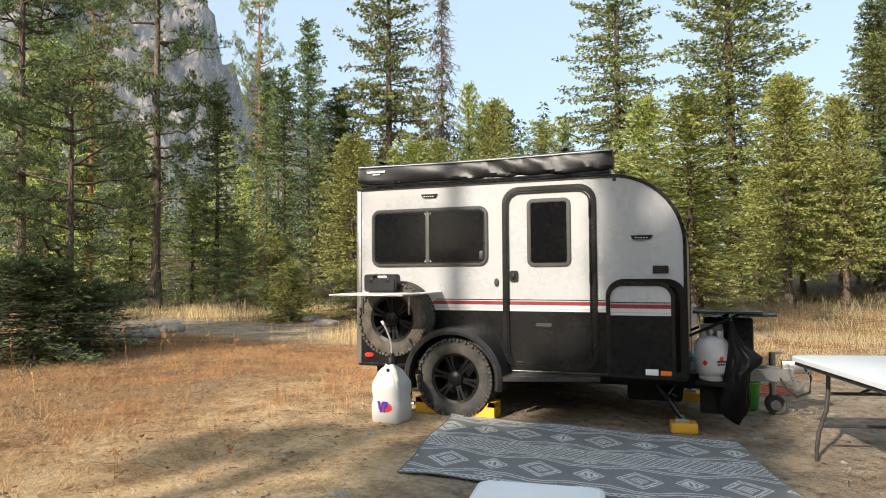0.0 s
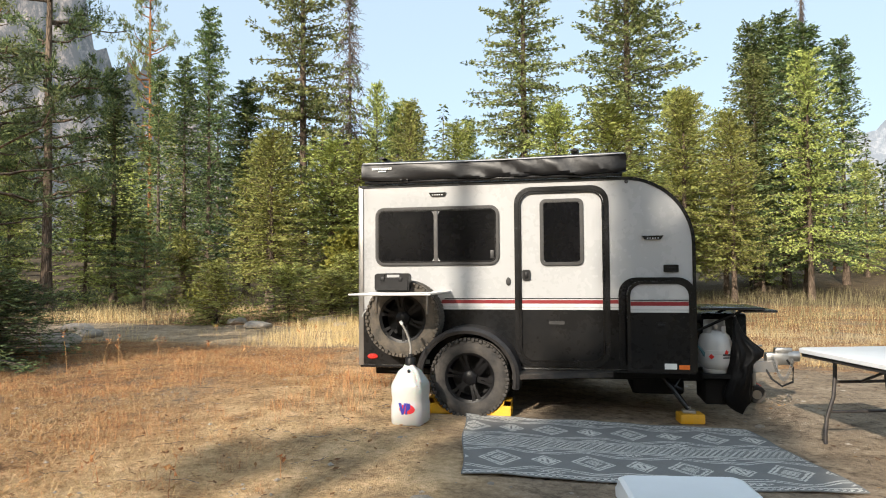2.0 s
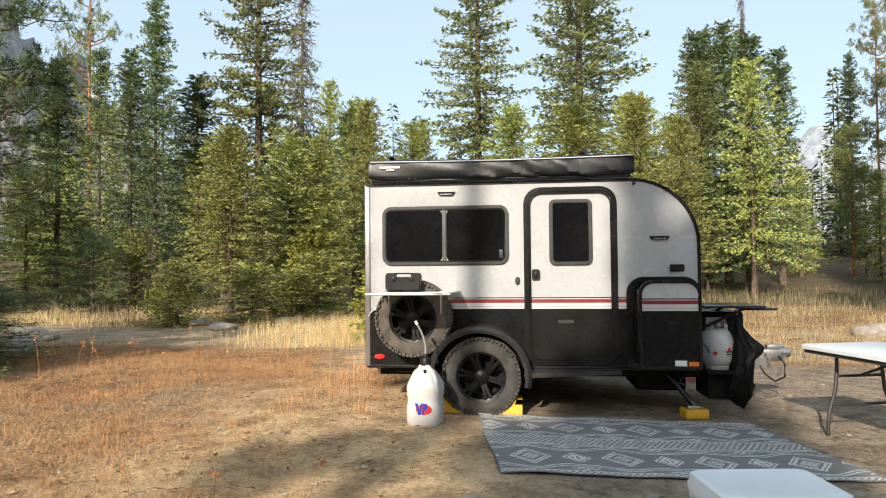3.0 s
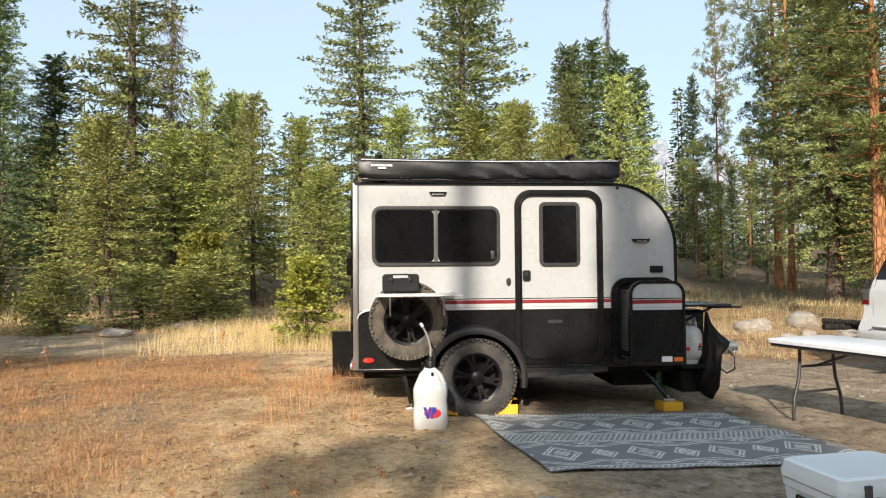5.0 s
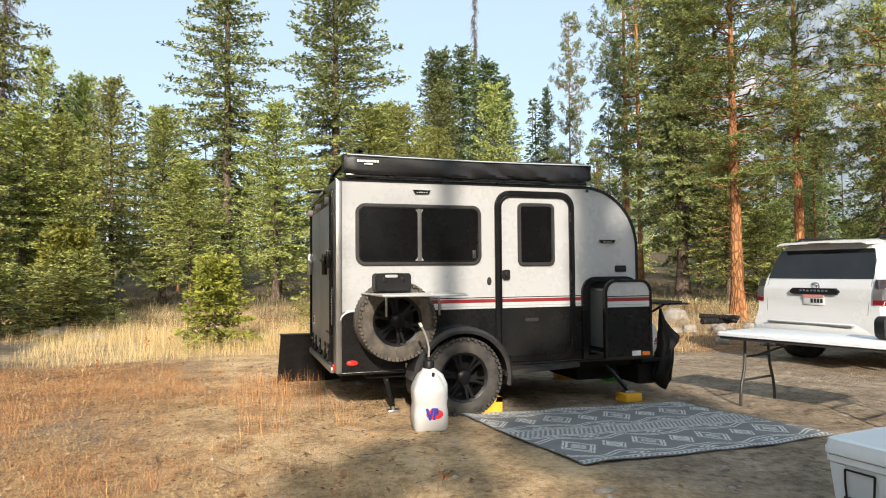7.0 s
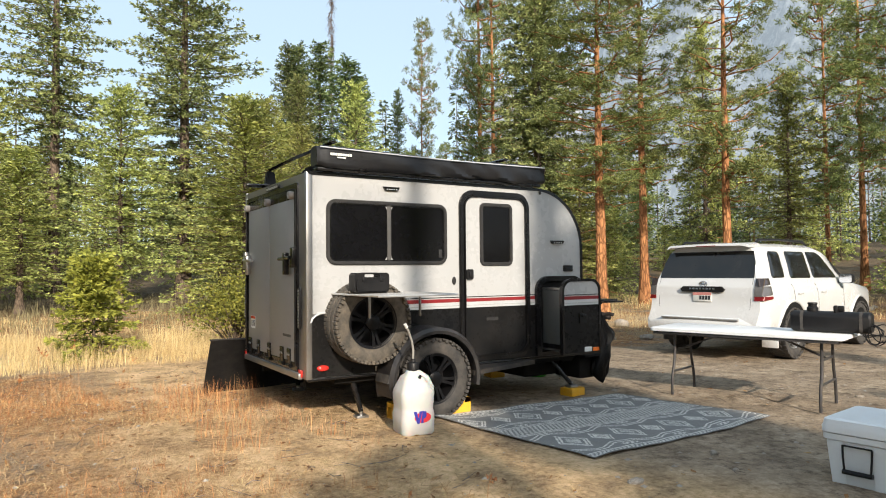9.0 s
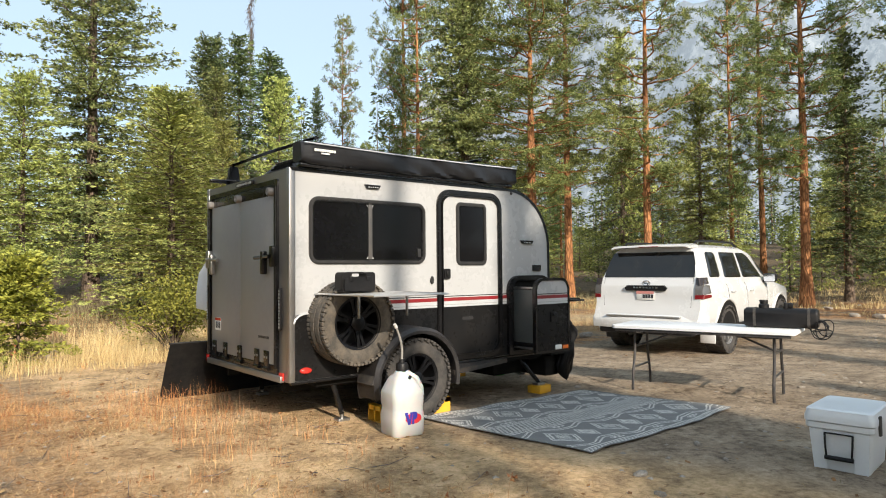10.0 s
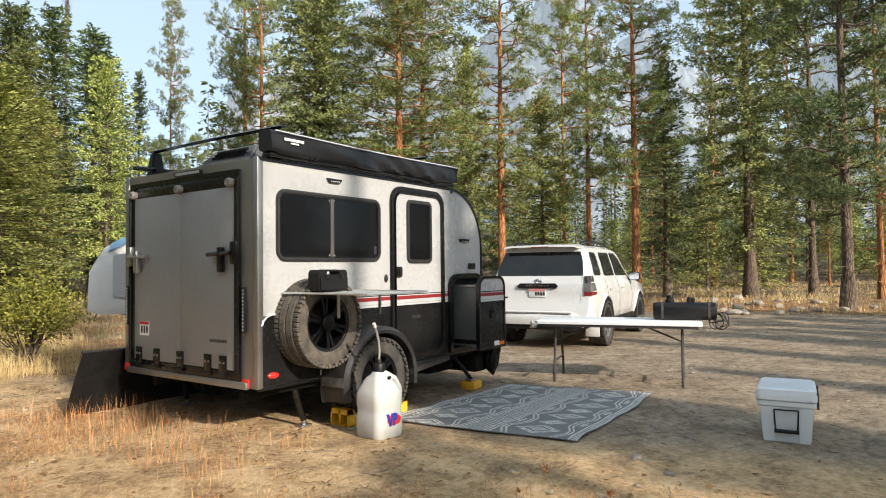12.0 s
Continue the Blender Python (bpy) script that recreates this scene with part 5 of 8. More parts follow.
def build_drawer():
    x0, x1, z0, z1, yf = -0.695, -0.185, 0.500, 1.243, 5.375
    # arched hatch in the side; flat black plate in place of its shaded inside
    o = rounded(-0.745, 0.470, -0.105, 1.270, 0.15, 8, (0.1, 0.1, 1, 1))
    i = rounded(-0.692, 0.510, -0.158, 1.217, 0.11, 8, (0.1, 0.1, 1, 1))
    bm = B()
    slab(bm, o, "y", NEAR - 0.035, NEAR + 0.004, i)
    wpart("hatch_frame", bm, BLACK_TRIM, camper, "black arched hatch frame")
    bm = B()
    slab(bm, i, "y", NEAR - 0.008, NEAR - 0.004)
    wpart("hatch_backing", bm, UNDER, camper, "flat black plate standing in for the dark hatch interior")
    dr = part_of("slide_out_drawer", camper, "pulled-out storage drawer with arched front")
    f = rounded(x0, z0, x1, z1, 0.12, 8, (0.1, 0.1, 1, 1))
    fi = rounded(x0 + 0.026, z0 + 0.026, x1 - 0.026, z1 - 0.026, 0.098, 8, (0.1, 0.1, 1, 1))
    bm = B()
    slab(bm, f, "y", yf - 0.012, yf + 0.03, fi)
    wpart("front_frame", bm, BLACK_TRIM, dr, "black rounded edge frame")
    bm = B()
    slab(bm, [(x, max(z, 0.985)) for x, z in fi], "y", yf - 0.004, yf + 0.026)
    wpart("front_panel", bm, WHITE, dr, "white upper front")
    bm = B()
    slab(bm, [(x, min(z, 0.9845)) for x, z in fi], "y", yf - 0.005, yf + 0.026)
    wpart("front_panel", bm, BLACK_SKIN, dr, "black lower front")
    for a, b, mat in ((1.010, 1.040, SILVER), (1.0405, 1.0725, RED), (1.083, 1.090, BLACK_TRIM), (0.986, 1.004, SILVER)):
        bm = B()
        box(bm, (x0 + 0.028, yf - 0.0075, a), (x1 - 0.028, yf - 0.003, b))
        wpart("stripe", bm, mat, dr)
    bm = B()
    slab(bm, rounded(-0.475, 0.805, -0.385, 0.905, 0.012), "y", yf - 0.018, yf - 0.004)
    box(bm, (-0.455, yf - 0.032, 0.865), (-0.405, yf - 0.016, 0.895), 0.005)
    wpart("latch", bm, PLASTIC, dr, "black paddle latch")
    for a, b, mat, lab in (((-0.408, 0.520), (-0.312, 0.572), PAPER, "white sticker"), ((-0.296, 0.517), (-0.214, 0.562), LENS_ORANGE, "orange reflector")):
        bm = B()
        box(bm, (a[0], yf - 0.010, a[1]), (b[0], yf - 0.004, b[1]), 0.002)
        wpart("marker" if mat is LENS_ORANGE else "sticker", bm, mat, dr, lab)
    bm = B()
    box(bm, (x0 + 0.045, yf + 0.028, 0.60), (x0 + 0.060, NEAR + 0.0, 1.13), 0.003)
    wpart("side_wall", bm, DRAWER_GREY, dr, "dark grey drawer side")
    bm = B()
    box(bm, (x1 - 0.060, yf + 0.028, 0.60), (x1 - 0.045, NEAR, 1.13), 0.003)
    wpart("side_wall", bm, DRAWER_GREY, dr, "dark grey drawer side")
    bm = B()
    box(bm, (x0 + 0.04, yf + 0.028, 0.555), (x1 - 0.04, NEAR, 0.60), 0.004)
    wpart("bottom", bm, BLACK_TRIM, dr, "black drawer tray")
    for z in (0.535, 1.135):
        for a in (x0 + 0.042, x1 - 0.062):
            bm = B()
            box(bm, (a, yf + 0.028, z), (a + 0.020, NEAR, z + 0.022), 0.002)
            wpart("slide_rail", bm, STEEL, dr, "steel slide rail")


build_drawer()


def build_rear():
    """Ramp door on the rear face, x = -3.135."""
    X = -3.135
    o = rounded(5.90, 0.49, 7.42, 2.085, 0.02, 3)
    i = rounded(5.965, 0.535, 7.355, 2.045, 0.02, 3)
    bm = B()
    slab(bm, o, "x", X - 0.014, X + 0.006, i)
    wpart("ramp_frame", bm, BLACK_TRIM, camper, "black ramp door frame")
    ramp_door = part_of("ramp_door", camper, "closed grey ramp door at the rear")
    for a, b in ((5.97, 6.657), (6.661, 7.35)):
        bm = B()
        box(bm, (X - 0.012, a, 0.575), (X + 0.004, b, 1.955), 0.002)
        wpart("ramp_panel", bm, GREY_PANEL, ramp_door, "dusty grey ramp panel")
    bm = B()
    box(bm, (X - 0.010, 5.968, 1.957), (X + 0.004, 7.352, 2.043), 0.002)
    wpart("header", bm, BLACK_TRIM, ramp_door, "black header strip")
    bm = B()
    box(bm, (X - 0.010, 5.968, 0.537), (X + 0.004, 7.352, 0.573), 0.002)
    wpart("threshold", bm, BLACK_TRIM, ramp_door)
    for y in (5.995, 6.66, 7.34):
        bm = B()
        lathe(bm, [(0.034, 0), (0.036, 0.03), (0.030, 0.048), (0.014, 0.05), (0.012, 0.03), (0, 0.03)], 18, Matrix.Translation((X - 0.010, y, 1.985)) @ pose(0, 0, 0, 0, -90))
        wpart("bumper", bm, surf("rubber_bumper", (0.22, 0.21, 0.20), 0.7, 0, 0.15, 20, 0.3, bump=0.05) if y < 6 else bpy.data.materials["rubber_bumper"], ramp_door, "round grey rubber bumper")
    for y0, s in ((5.935, 1), (7.385, -1)):
        latch = part_of("cam_latch", ramp_door, "black cam bar latch")
        bm = B()
        box(bm, (X - 0.055, y0 - 0.035, 1.37), (X - 0.012, y0 + 0.035, 1.54), 0.008)
        rod(bm, (X - 0.06, y0 + s * 0.02, 1.455), (X - 0.06, y0 + s * 0.30, 1.447), 0.016, seg=8)
        wpart("bar", bm, BLACK_TRIM if s > 0 else STEEL, latch)
        bm = B()
        box(bm, (X - 0.075, y0 + s * 0.14 - 0.025, 1.31), (X - 0.03, y0 + s * 0.14 + 0.025, 1.50), 0.008)
        wpart("lever", bm, BLACK_TRIM if s > 0 else STEEL, latch)
        bm = B()
        rod(bm, (X - 0.02, y0 - s * 0.02, 0.55), (X - 0.02, y0 - s * 0.02, 2.03), 0.012, seg=8)
        wpart("latch_rod", bm, BLACK_TRIM, ramp_door, "black latch rod")
    for y in (6.10, 6.29, 6.66, 7.0, 7.27):
        hinge = part_of("ramp_hinge", ramp_door, "black strap hinge with bright bolts")
        bm = B()
        box(bm, (X - 0.022, y - 0.045, 0.53), (X - 0.011, y + 0.045, 0.68), 0.003)
        rod(bm, (X - 0.02, y - 0.05, 0.535), (X - 0.02, y + 0.05, 0.535), 0.016, seg=8)
        wpart("strap", bm, BLACK_TRIM, hinge)
        for dy in (-0.022, 0.022):
            bm = B()
            lathe(bm, [(0.010, 0), (0.010, 0.006), (0, 0.008)], 8, Matrix.Translation((X - 0.021, y + dy, 0.625)) @ pose(0, 0, 0, 0, -90))
            wpart("bolt", bm, STEEL, hinge)
    bm = B()
    box(bm, (X - 0.035, NEAR + 0.09, 0.450), (X + 0.0, FAR - 0.09, 0.500), 0.006)
    wpart("rear_rail", bm, ALU, camper, "scuffed aluminium rear rail")
    for y in (5.80, 7.43):
        bm = B()
        box(bm, (X - 0.016, y, 0.465), (X, y + 0.075, 0.525), 0.004)
        wpart("tail_reflector", bm, LENS_RED, camper, "small red square tail lamp")
    for y in (5.855, 7.465):
        bm = B()
        slab(bm, rounded(y - 0.014, 0.86, y + 0.014, 1.20, 0.014, 4), "x", X - 0.02, X)
        tl = wpart("tail_lamp", bm, FRAME_GREY, camper, "slim vertical tail lamp strip")
        for k in range(12):
            bm = B()
            box(bm, (X - 0.022, y - 0.007, 0.875 + 0.0265 * k), (X - 0.019, y + 0.007, 0.892 + 0.0265 * k))
            wpart("diode", bm, SILVER, tl)
    bm = B()
    slab(bm, rounded(6.38, 2.092, 6.75, 2.128, 0.015, 4), "x", X - 0.02, X)
    tl = wpart("top_lamp", bm, FRAME_GREY, camper, "slim lamp strip above the ramp")
    for k in range(12):
        bm = B()
        box(bm, (X - 0.022, 6.40 + 0.0275 * k, 2.10), (X - 0.019, 6.418 + 0.0275 * k, 2.12))
        wpart("diode", bm, SILVER, tl)
    bm = B()
    box(bm, (X - 0.0145, 7.12, 0.78), (X - 0.012, 7.26, 0.90))
    st = wpart("sticker", bm, PAPER, ramp_door, "white and red warning sticker")
    bm = B()
    box(bm, (X - 0.016, 7.122, 0.872), (X - 0.0145, 7.258, 0.898))
    wpart("heading", bm, LENS_RED, st, "red heading bar")
    for k in range(3):
        bm = B()
        box(bm, (X - 0.016, 7.135 + 0.04 * k, 0.80), (X - 0.0145, 7.16 + 0.04 * k, 0.86))
        wpart("text_bar", bm, DARK_INK, st)
    bm = B()
    for k in range(9):
        box(bm, (X - 0.0138, 6.06 + 0.024 * k, 0.775), (X - 0.012, 6.076 + 0.024 * k, 0.797))
    wpart("lettering", bm, FRAME_GREY, ramp_door, "grey raised lettering bars")


build_rear()


def build_roof():
    # awning in its bag, with sagging folds
    x0, x1 = -3.075, -0.665
    n, m = 60, 20
    bm = B()
    rings = []
    r = np.random.default_rng(3)
    for i in range(n + 1):
        k = i / n
        x = x0 + (x1 - x0) * k
        ring = []
        for j in range(m):
            a = 2 * math.pi * j / m
            c, s = math.cos(a), math.sin(a)
            e = 0.45
            yy = math.copysign(abs(c) ** e, c) * 0.082
            zz = math.copysign(abs(s) ** e, s) * (0.089 + 0.005 * math.sin(k * 9))
            f = smooth(0.25, 0.5, np.float64(k))
            wr = 0.008 * f * math.sin(38 * k + 5.0 * s + 2.5 * math.sin(9 * k)) + 0.006 * math.sin(15 * k + 3 * s) + 0.004 * f * math.sin(90 * k + 9 * s)
            sq = 1 - 0.10 * (k < 0.02 or k > 0.98)
            sag = -0.012 * math.sin(math.pi * k)
            ring.append(bm.verts.new((x, 5.70 + (yy + wr * (c < 0.3)) * sq, 2.283 + zz * sq + sag + 0.35 * wr)))
        rings.append(ring)
    for a, b in zip(rings, rings[1:]):
        for j in range(m):
            bm.faces.new((a[j], a[(j + 1) % m], b[(j + 1) % m], b[j]))
    bm.faces.new(rings[0][::-1])
    bm.faces.new(rings[-1])
    bmesh.ops.recalc_face_normals(bm, faces=bm.faces)
    aw = wpart("awning_bag", bm, VINYL, camper, "rolled awning in wrinkled black vinyl bag")
    # piping seam, zip tags and brand patch as plain bars
    bm = B()
    tube(bm, [(x0 + 0.02 + (x1 - x0 - 0.04) * k / 40, 5.606 + 0.002 * math.sin(k), 2.350 - 0.012 * math.sin(math.pi * k / 40)) for k in range(41)], 0.0055, 6)
    wpart("piping", bm, surf("grey_piping", (0.5, 0.51, 0.53), 0.6, 0, 0.1, 20, bump=0.0), aw, "grey piping seam")
    bm = B()
    for k in range(9):
        box(bm, (-2.965 + 0.0215 * k, 5.6085, 2.288), (-2.948 + 0.0215 * k, 5.613, 2.308))
    box(bm, (-2.905, 5.6085, 2.268), (-2.83, 5.613, 2.279))
    wpart("brand_mark", bm, PAPER, aw, "small white print bars")
    bm = B()
    box(bm, (x0 + 0.02, 5.66, 2.165), (x1 - 0.03, 5.76, 2.192), 0.004)
    for x in (-2.7, -2.64):
        box(bm, (x, 5.615, 2.185), (x + 0.02, 5.63, 2.196))
    wpart("awning_rail", bm, BLACK_TRIM, camper, "black awning mounting rail")
    # roof bars
    for x in (-2.90, -1.10):
        bar = part_of("roof_bar", camper, "black roof rack crossbar on feet")
        bm = B()
        loft(bm, [[(x - 0.035, y, z), (x, y, z - 0.014), (x + 0.035, y, z), (x, y, z + 0.016)] for y, z in ((5.70, 2.415), (6.6, 2.425), (7.50, 2.415))])
        bmesh.ops.recalc_face_normals(bm, faces=bm.faces)
        wpart("bar", bm, BLACK_TRIM, bar)
        for y in (5.83, 7.44):
            bm = B()
            loft(bm, [[(x - 0.07, y - 0.05, 2.16), (x + 0.07, y - 0.05, 2.16), (x + 0.07, y + 0.05, 2.16), (x - 0.07, y + 0.05, 2.16)], [(x - 0.04, y - 0.03, 2.40), (x + 0.04, y - 0.03, 2.40), (x + 0.04, y + 0.03, 2.40), (x - 0.04, y + 0.03, 2.40)]])
            bmesh.ops.bevel(bm, geom=bm.edges[:], offset=0.01, segments=2, affect="EDGES")
            wpart("foot", bm, PLASTIC, bar, "black plastic rack foot")
    bm = B()
    box(bm, (-3.05, 7.25, 2.20), (-0.75, 7.30, 2.24), 0.008)
    box(bm, (-3.20, 7.25, 2.20), (-3.0, 7.30, 2.235), 0.008)
    wpart("roof_track", bm, BLACK_TRIM, camper, "black roof track")
    # rooftop air unit with grille
    bm = B()
    loft(bm, [[(-2.88, 6.12, 2.16), (-2.05, 6.12, 2.16), (-2.05, 6.85, 2.16), (-2.88, 6.85, 2.16)], [(-2.86, 6.14, 2.24), (-2.06, 6.14, 2.24), (-2.06, 6.83, 2.24), (-2.86, 6.83, 2.24)], [(-2.74, 6.20, 2.37), (-2.12, 6.20, 2.37), (-2.12, 6.77, 2.37), (-2.74, 6.77, 2.37)]])
    bmesh.ops.bevel(bm, geom=[e for e in bm.edges], offset=0.02, segments=2, affect="EDGES")
    ac = wpart("air_conditioner", bm, surf("ac_plastic", (0.05, 0.055, 0.062), 0.5, 0, 0.15, 5, 0.2, bump=0.05), camper, "dark grey rooftop air unit")
    bm = B()
    for k in range(12):
        for j in range(3):
            z = 2.265 + 0.028 * j
            xx = -2.868 + (z - 2.24) * 0.92
            box(bm, (xx - 0.004, 6.26 + 0.035 * k, z), (xx + 0.012, 6.283 + 0.035 * k, z + 0.018))
    wpart("grille", bm, UNDER, ac, "black vent grille")
    bm = B()
    box(bm, (-1.6, 6.4, 2.15), (-1.2, 6.8, 2.22), 0.02)
    wpart("roof_vent", bm, PLASTIC, camper, "low black roof vent lid")


build_roof()


def build_tongue():
    bm = B()
    for a in (6.15, 7.05):
        loft(bm, [[(x, y - 0.025, 0.36), (x, y + 0.025, 0.36), (x, y + 0.025, 0.46), (x, y - 0.025, 0.46)] for x, y in ((-0.3, a), (0.75, 6.6 + (a - 6.6) * 0.12))])
    box(bm, (-0.1, 6.1, 0.36), (-0.02, 7.1, 0.44), 0.005)
    wpart("tongue", bm, surf("tongue_zinc", (0.20, 0.20, 0.20), 0.5, 0.3, 0.15, 6, 0.3, bump=0.05), camper, "grey steel A-frame tongue")
    bm = B()
    box(bm, (0.66, 6.55, 0.42), (0.90, 6.65, 0.53), 0.012)
    rod(bm, (0.86, 6.6, 0.50), (0.96, 6.6, 0.50), 0.055, 0.05)
    box(bm, (0.74, 6.57, 0.52), (0.90, 6.63, 0.58), 0.012)
    wpart("coupler", bm, STEEL, camper, "zinc hitch coupler")
    jk = part_of("tongue_jack", camper, "tongue jack with caster wheel")
    bm = B()
    rod(bm, (0.61, 6.86, 0.16), (0.61, 6.86, 0.57), 0.028)
    rod(bm, (0.61, 6.86, 0.56), (0.70, 6.86, 0.57), 0.010)
    wpart("post", bm, STEEL, jk)
    for y in (6.82, 6.90):
        bm = B()
        lathe(bm, [(0.0, -0.02), (0.055, -0.02), (0.085, -0.016), (0.09, 0), (0.085, 0.016), (0.055, 0.02), (0, 0.02)], 24, Matrix.Translation((0.63, y, 0.09)) @ pose(0, 0, 0, 90))
        wpart("caster", bm, RUBBER, jk, "small black caster wheel")
        bm = B()
        rod(bm, (0.63, y - 0.024, 0.09), (0.63, y + 0.024, 0.09), 0.045, seg=16)
        wpart("caster_hub", bm, STEEL, jk, "grey caster hub")
    # safety chain and breakaway cable
    bm = B()
    for k in range(22):
        c = Vector((0.70 + 0.0076 * k, 6.50 - 0.003 * k, 0.50 - 0.20 * math.sin(math.pi * k / 22)))
        tube(bm, [c + Vector((0.011 * math.cos(a), 0.008 * (k % 2) * math.sin(a), 0.016 * math.sin(a))) for a in np.linspace(0, 6.283, 9)[:-1]], 0.0035, 5, True)
    wpart("safety_chain", bm, STEEL, camper, "steel safety chain")
    bm = B()
    tube(bm, [(0.62, 6.5, 0.42), (0.68, 6.45, 0.30), (0.76, 6.43, 0.24), (0.86, 6.45, 0.28), (0.88, 6.5, 0.40), (0.84, 6.55, 0.47)], 0.010, 6)
    wpart("cable", bm, PLASTIC, camper, "looped black trailer cable")
    # front storage box behind the gas bottle
    bm = B()
    box(bm, (0.02, 6.22, 0.46), (0.42, 7.1, 0.93), 0.03)
    wpart("storage_box", bm, BLACK_SKIN, camper, "black tongue storage box")
    bm = B()
    box(bm, (-0.05, 5.74, 0.40), (0.25, 6.2, 0.435), 0.006)
    rod(bm, (0.0, 5.9, 0.25), (0.0, 5.9, 0.41), 0.02)
    box(bm, (-0.02, 5.85, 0.16), (0.20, 6.3, 0.38), 0.02)
    wpart("bottle_tray", bm, UNDER, camper, "black bottle carrier")
    # folding tray table at the front
    bm = B()
    box(bm, (-0.06, 5.74, 0.985), (0.455, 6.35, 1.008), 0.006)
    box(bm, (0.30, 5.76, 0.965), (0.56, 6.3, 0.986), 0.006)
    tr = wpart("front_tray", bm, BLACK_TRIM, camper, "black fold-out tray at the front")
    for y in (5.80, 6.3):
        bm = B()
        rod(bm, (-0.09, y, 0.80), (0.30, y, 0.985), 0.012)
        wpart("strut", bm, UNDER, tr)
    bm = B()
    tube(bm, [(0.225, 5.80, 1.0), (0.225, 5.79, 0.985), (0.225, 5.795, 0.955), (0.23, 5.81, 0.94)], 0.006, 6)
    wpart("hook", bm, STEEL, tr, "steel hook")


build_tongue()

# ---------------------------------------------------------------- things round the trailer
def gas_bottle():
    ob = thing("gas_bottle", "white steel propane bottle on the trailer tongue", "gas bottle", (0.078, 5.90, 0.435))
    paint = surf("bottle_paint", (0.46, 0.465, 0.46), 0.35, 0, 0.05, 5, 0.15, bump=0.03)
    bm = B()
    lathe(bm, [(0.10, 0.0), (0.105, 0.03), (0.10, 0.035), (0.125, 0.06), (0.138, 0.10), (0.139, 0.17), (0.141, 0.172), (0.141, 0.20), (0.139, 0.202), (0.137, 0.27), (0.118, 0.325), (0.08, 0.355), (0.03, 0.365), (0, 0.365)], 40)
    part("bottle", bm, paint, ob)
    bm = B()
    n = 30
    ra, rb, rc, rd = [], [], [], []
    for i in range(n + 1):
        a = radians(-60 + 300 * i / n)
        top = 0.455 if 60 < (300 * i / n) < 250 else 0.405
        for ring, rr, z in ((ra, 0.095, 0.335), (rb, 0.09, top), (rc, 0.084, top), (rd, 0.089, 0.335)):
            ring.append(bm.verts.new((rr * math.cos(a), rr * math.sin(a), z)))
    for p, q in ((ra, rb), (rb, rc), (rc, rd)):
        for k in range(n):
            bm.faces.new((p[k], p[k + 1], q[k + 1], q[k]))
    bmesh.ops.recalc_face_normals(bm, faces=bm.faces)
    part("collar", bm, paint, ob)
    bm = B()
    rod(bm, (0, 0, 0.36), (0, 0, 0.41), 0.022)
    rod(bm, (0, -0.02, 0.40), (0.0, -0.07, 0.40), 0.018)
    part("valve", bm, STEEL, ob, "brass and black valve")
    for a, mat, w, h, z, rot in ((-112, LENS_RED, 0.034, 0.034, 0.15, 45), (-60, DARK_INK, 0.075, 0.016, 0.165, 0), (-60, LENS_RED, 0.03, 0.035, 0.185, 30), (-62, DARK_INK, 0.06, 0.012, 0.14, 0)):
        bm = B()
        box(bm, (-w / 2, -0.0025, -h / 2), (w / 2, 0.0, h / 2), 0, 1, pose(0.1415 * math.cos(radians(a)), 0.1415 * math.sin(radians(a)), z, 0, 0, a + 90) @ pose(0, 0, 0, 0, rot, 0))
        part("decal", bm, mat, ob)


gas_bottle()


def trash_bag():
    ob = thing("trash_bag", "black plastic trash bag hanging from a hook", "trash bag", (0.25, 5.80, 0.13))
    bm = B()
    n, m = 34, 40
    rings = []
    ks = [0, 0.04, 0.12, 0.20, 0.35, 0.48, 0.55, 0.62, 0.72, 0.85, 1.0]
    low = [0.02, -0.06, -0.135, -0.15, -0.105, -0.08, -0.07, -0.06, -0.05, -0.045, -0.035]
    high = [0.05, 0.085, 0.10, 0.10, 0.10, 0.115, 0.185, 0.195, 0.10, 0.025, -0.015]
    for i in range(n + 1):
        k = i / n
        z = 0.80 * k
        x0, x1 = np.interp(k, ks, low), np.interp(k, ks, high)
        d = np.interp(k, [0, 0.08, 0.3, 0.6, 0.85, 1.0], [0.012, 0.055, 0.09, 0.075, 0.035, 0.010])
        ring = []
        for j in range(m):
            a = 2 * math.pi * j / m
            c, s = math.cos(a), math.sin(a)
            p = Vector((c * 2.2, s * 2.2, k * 3.0))
            fold = 0.35 * noise.noise(p * 1.3 + Vector((3, 1, 7))) + 0.6 * (abs(noise.noise(Vector((c * 2.6, s * 2.6, k * 2.4 + 2)))) - 0.25) + 0.12 * noise.noise(Vector((c * 7, s * 7, k * 9)))
            ring.append(bm.verts.new(((x0 + x1) / 2 + (x1 - x0) / 2 * c * (1 + 0.25 * fold), d * s * (1 + 0.8 * fold), z + 0.03 * c * (1 - k) + 0.02 * fold)))
        rings.append(ring)
    for a, b in zip(rings, rings[1:]):
        for j in range(m):
            bm.faces.new((a[j], a[(j + 1) % m], b[(j + 1) % m], b[j]))
    bm.faces.new(rings[0][::-1]), bm.faces.new(rings[-1])
    part("bag", bm, surf("bag_plastic", (0.004, 0.004, 0.0045), 0.55, 0, 0.2, 8, 0.0, bump=0.7, bump_scale=20, spec=0.18), ob)
    bm = B()
    tube(bm, [(-0.02, 0, 0.79), (-0.03, 0.0, 0.83), (-0.025, 0, 0.865)], 0.008, 6)
    part("tie", bm, STEEL, ob, "pale tie at the hook")


trash_bag()


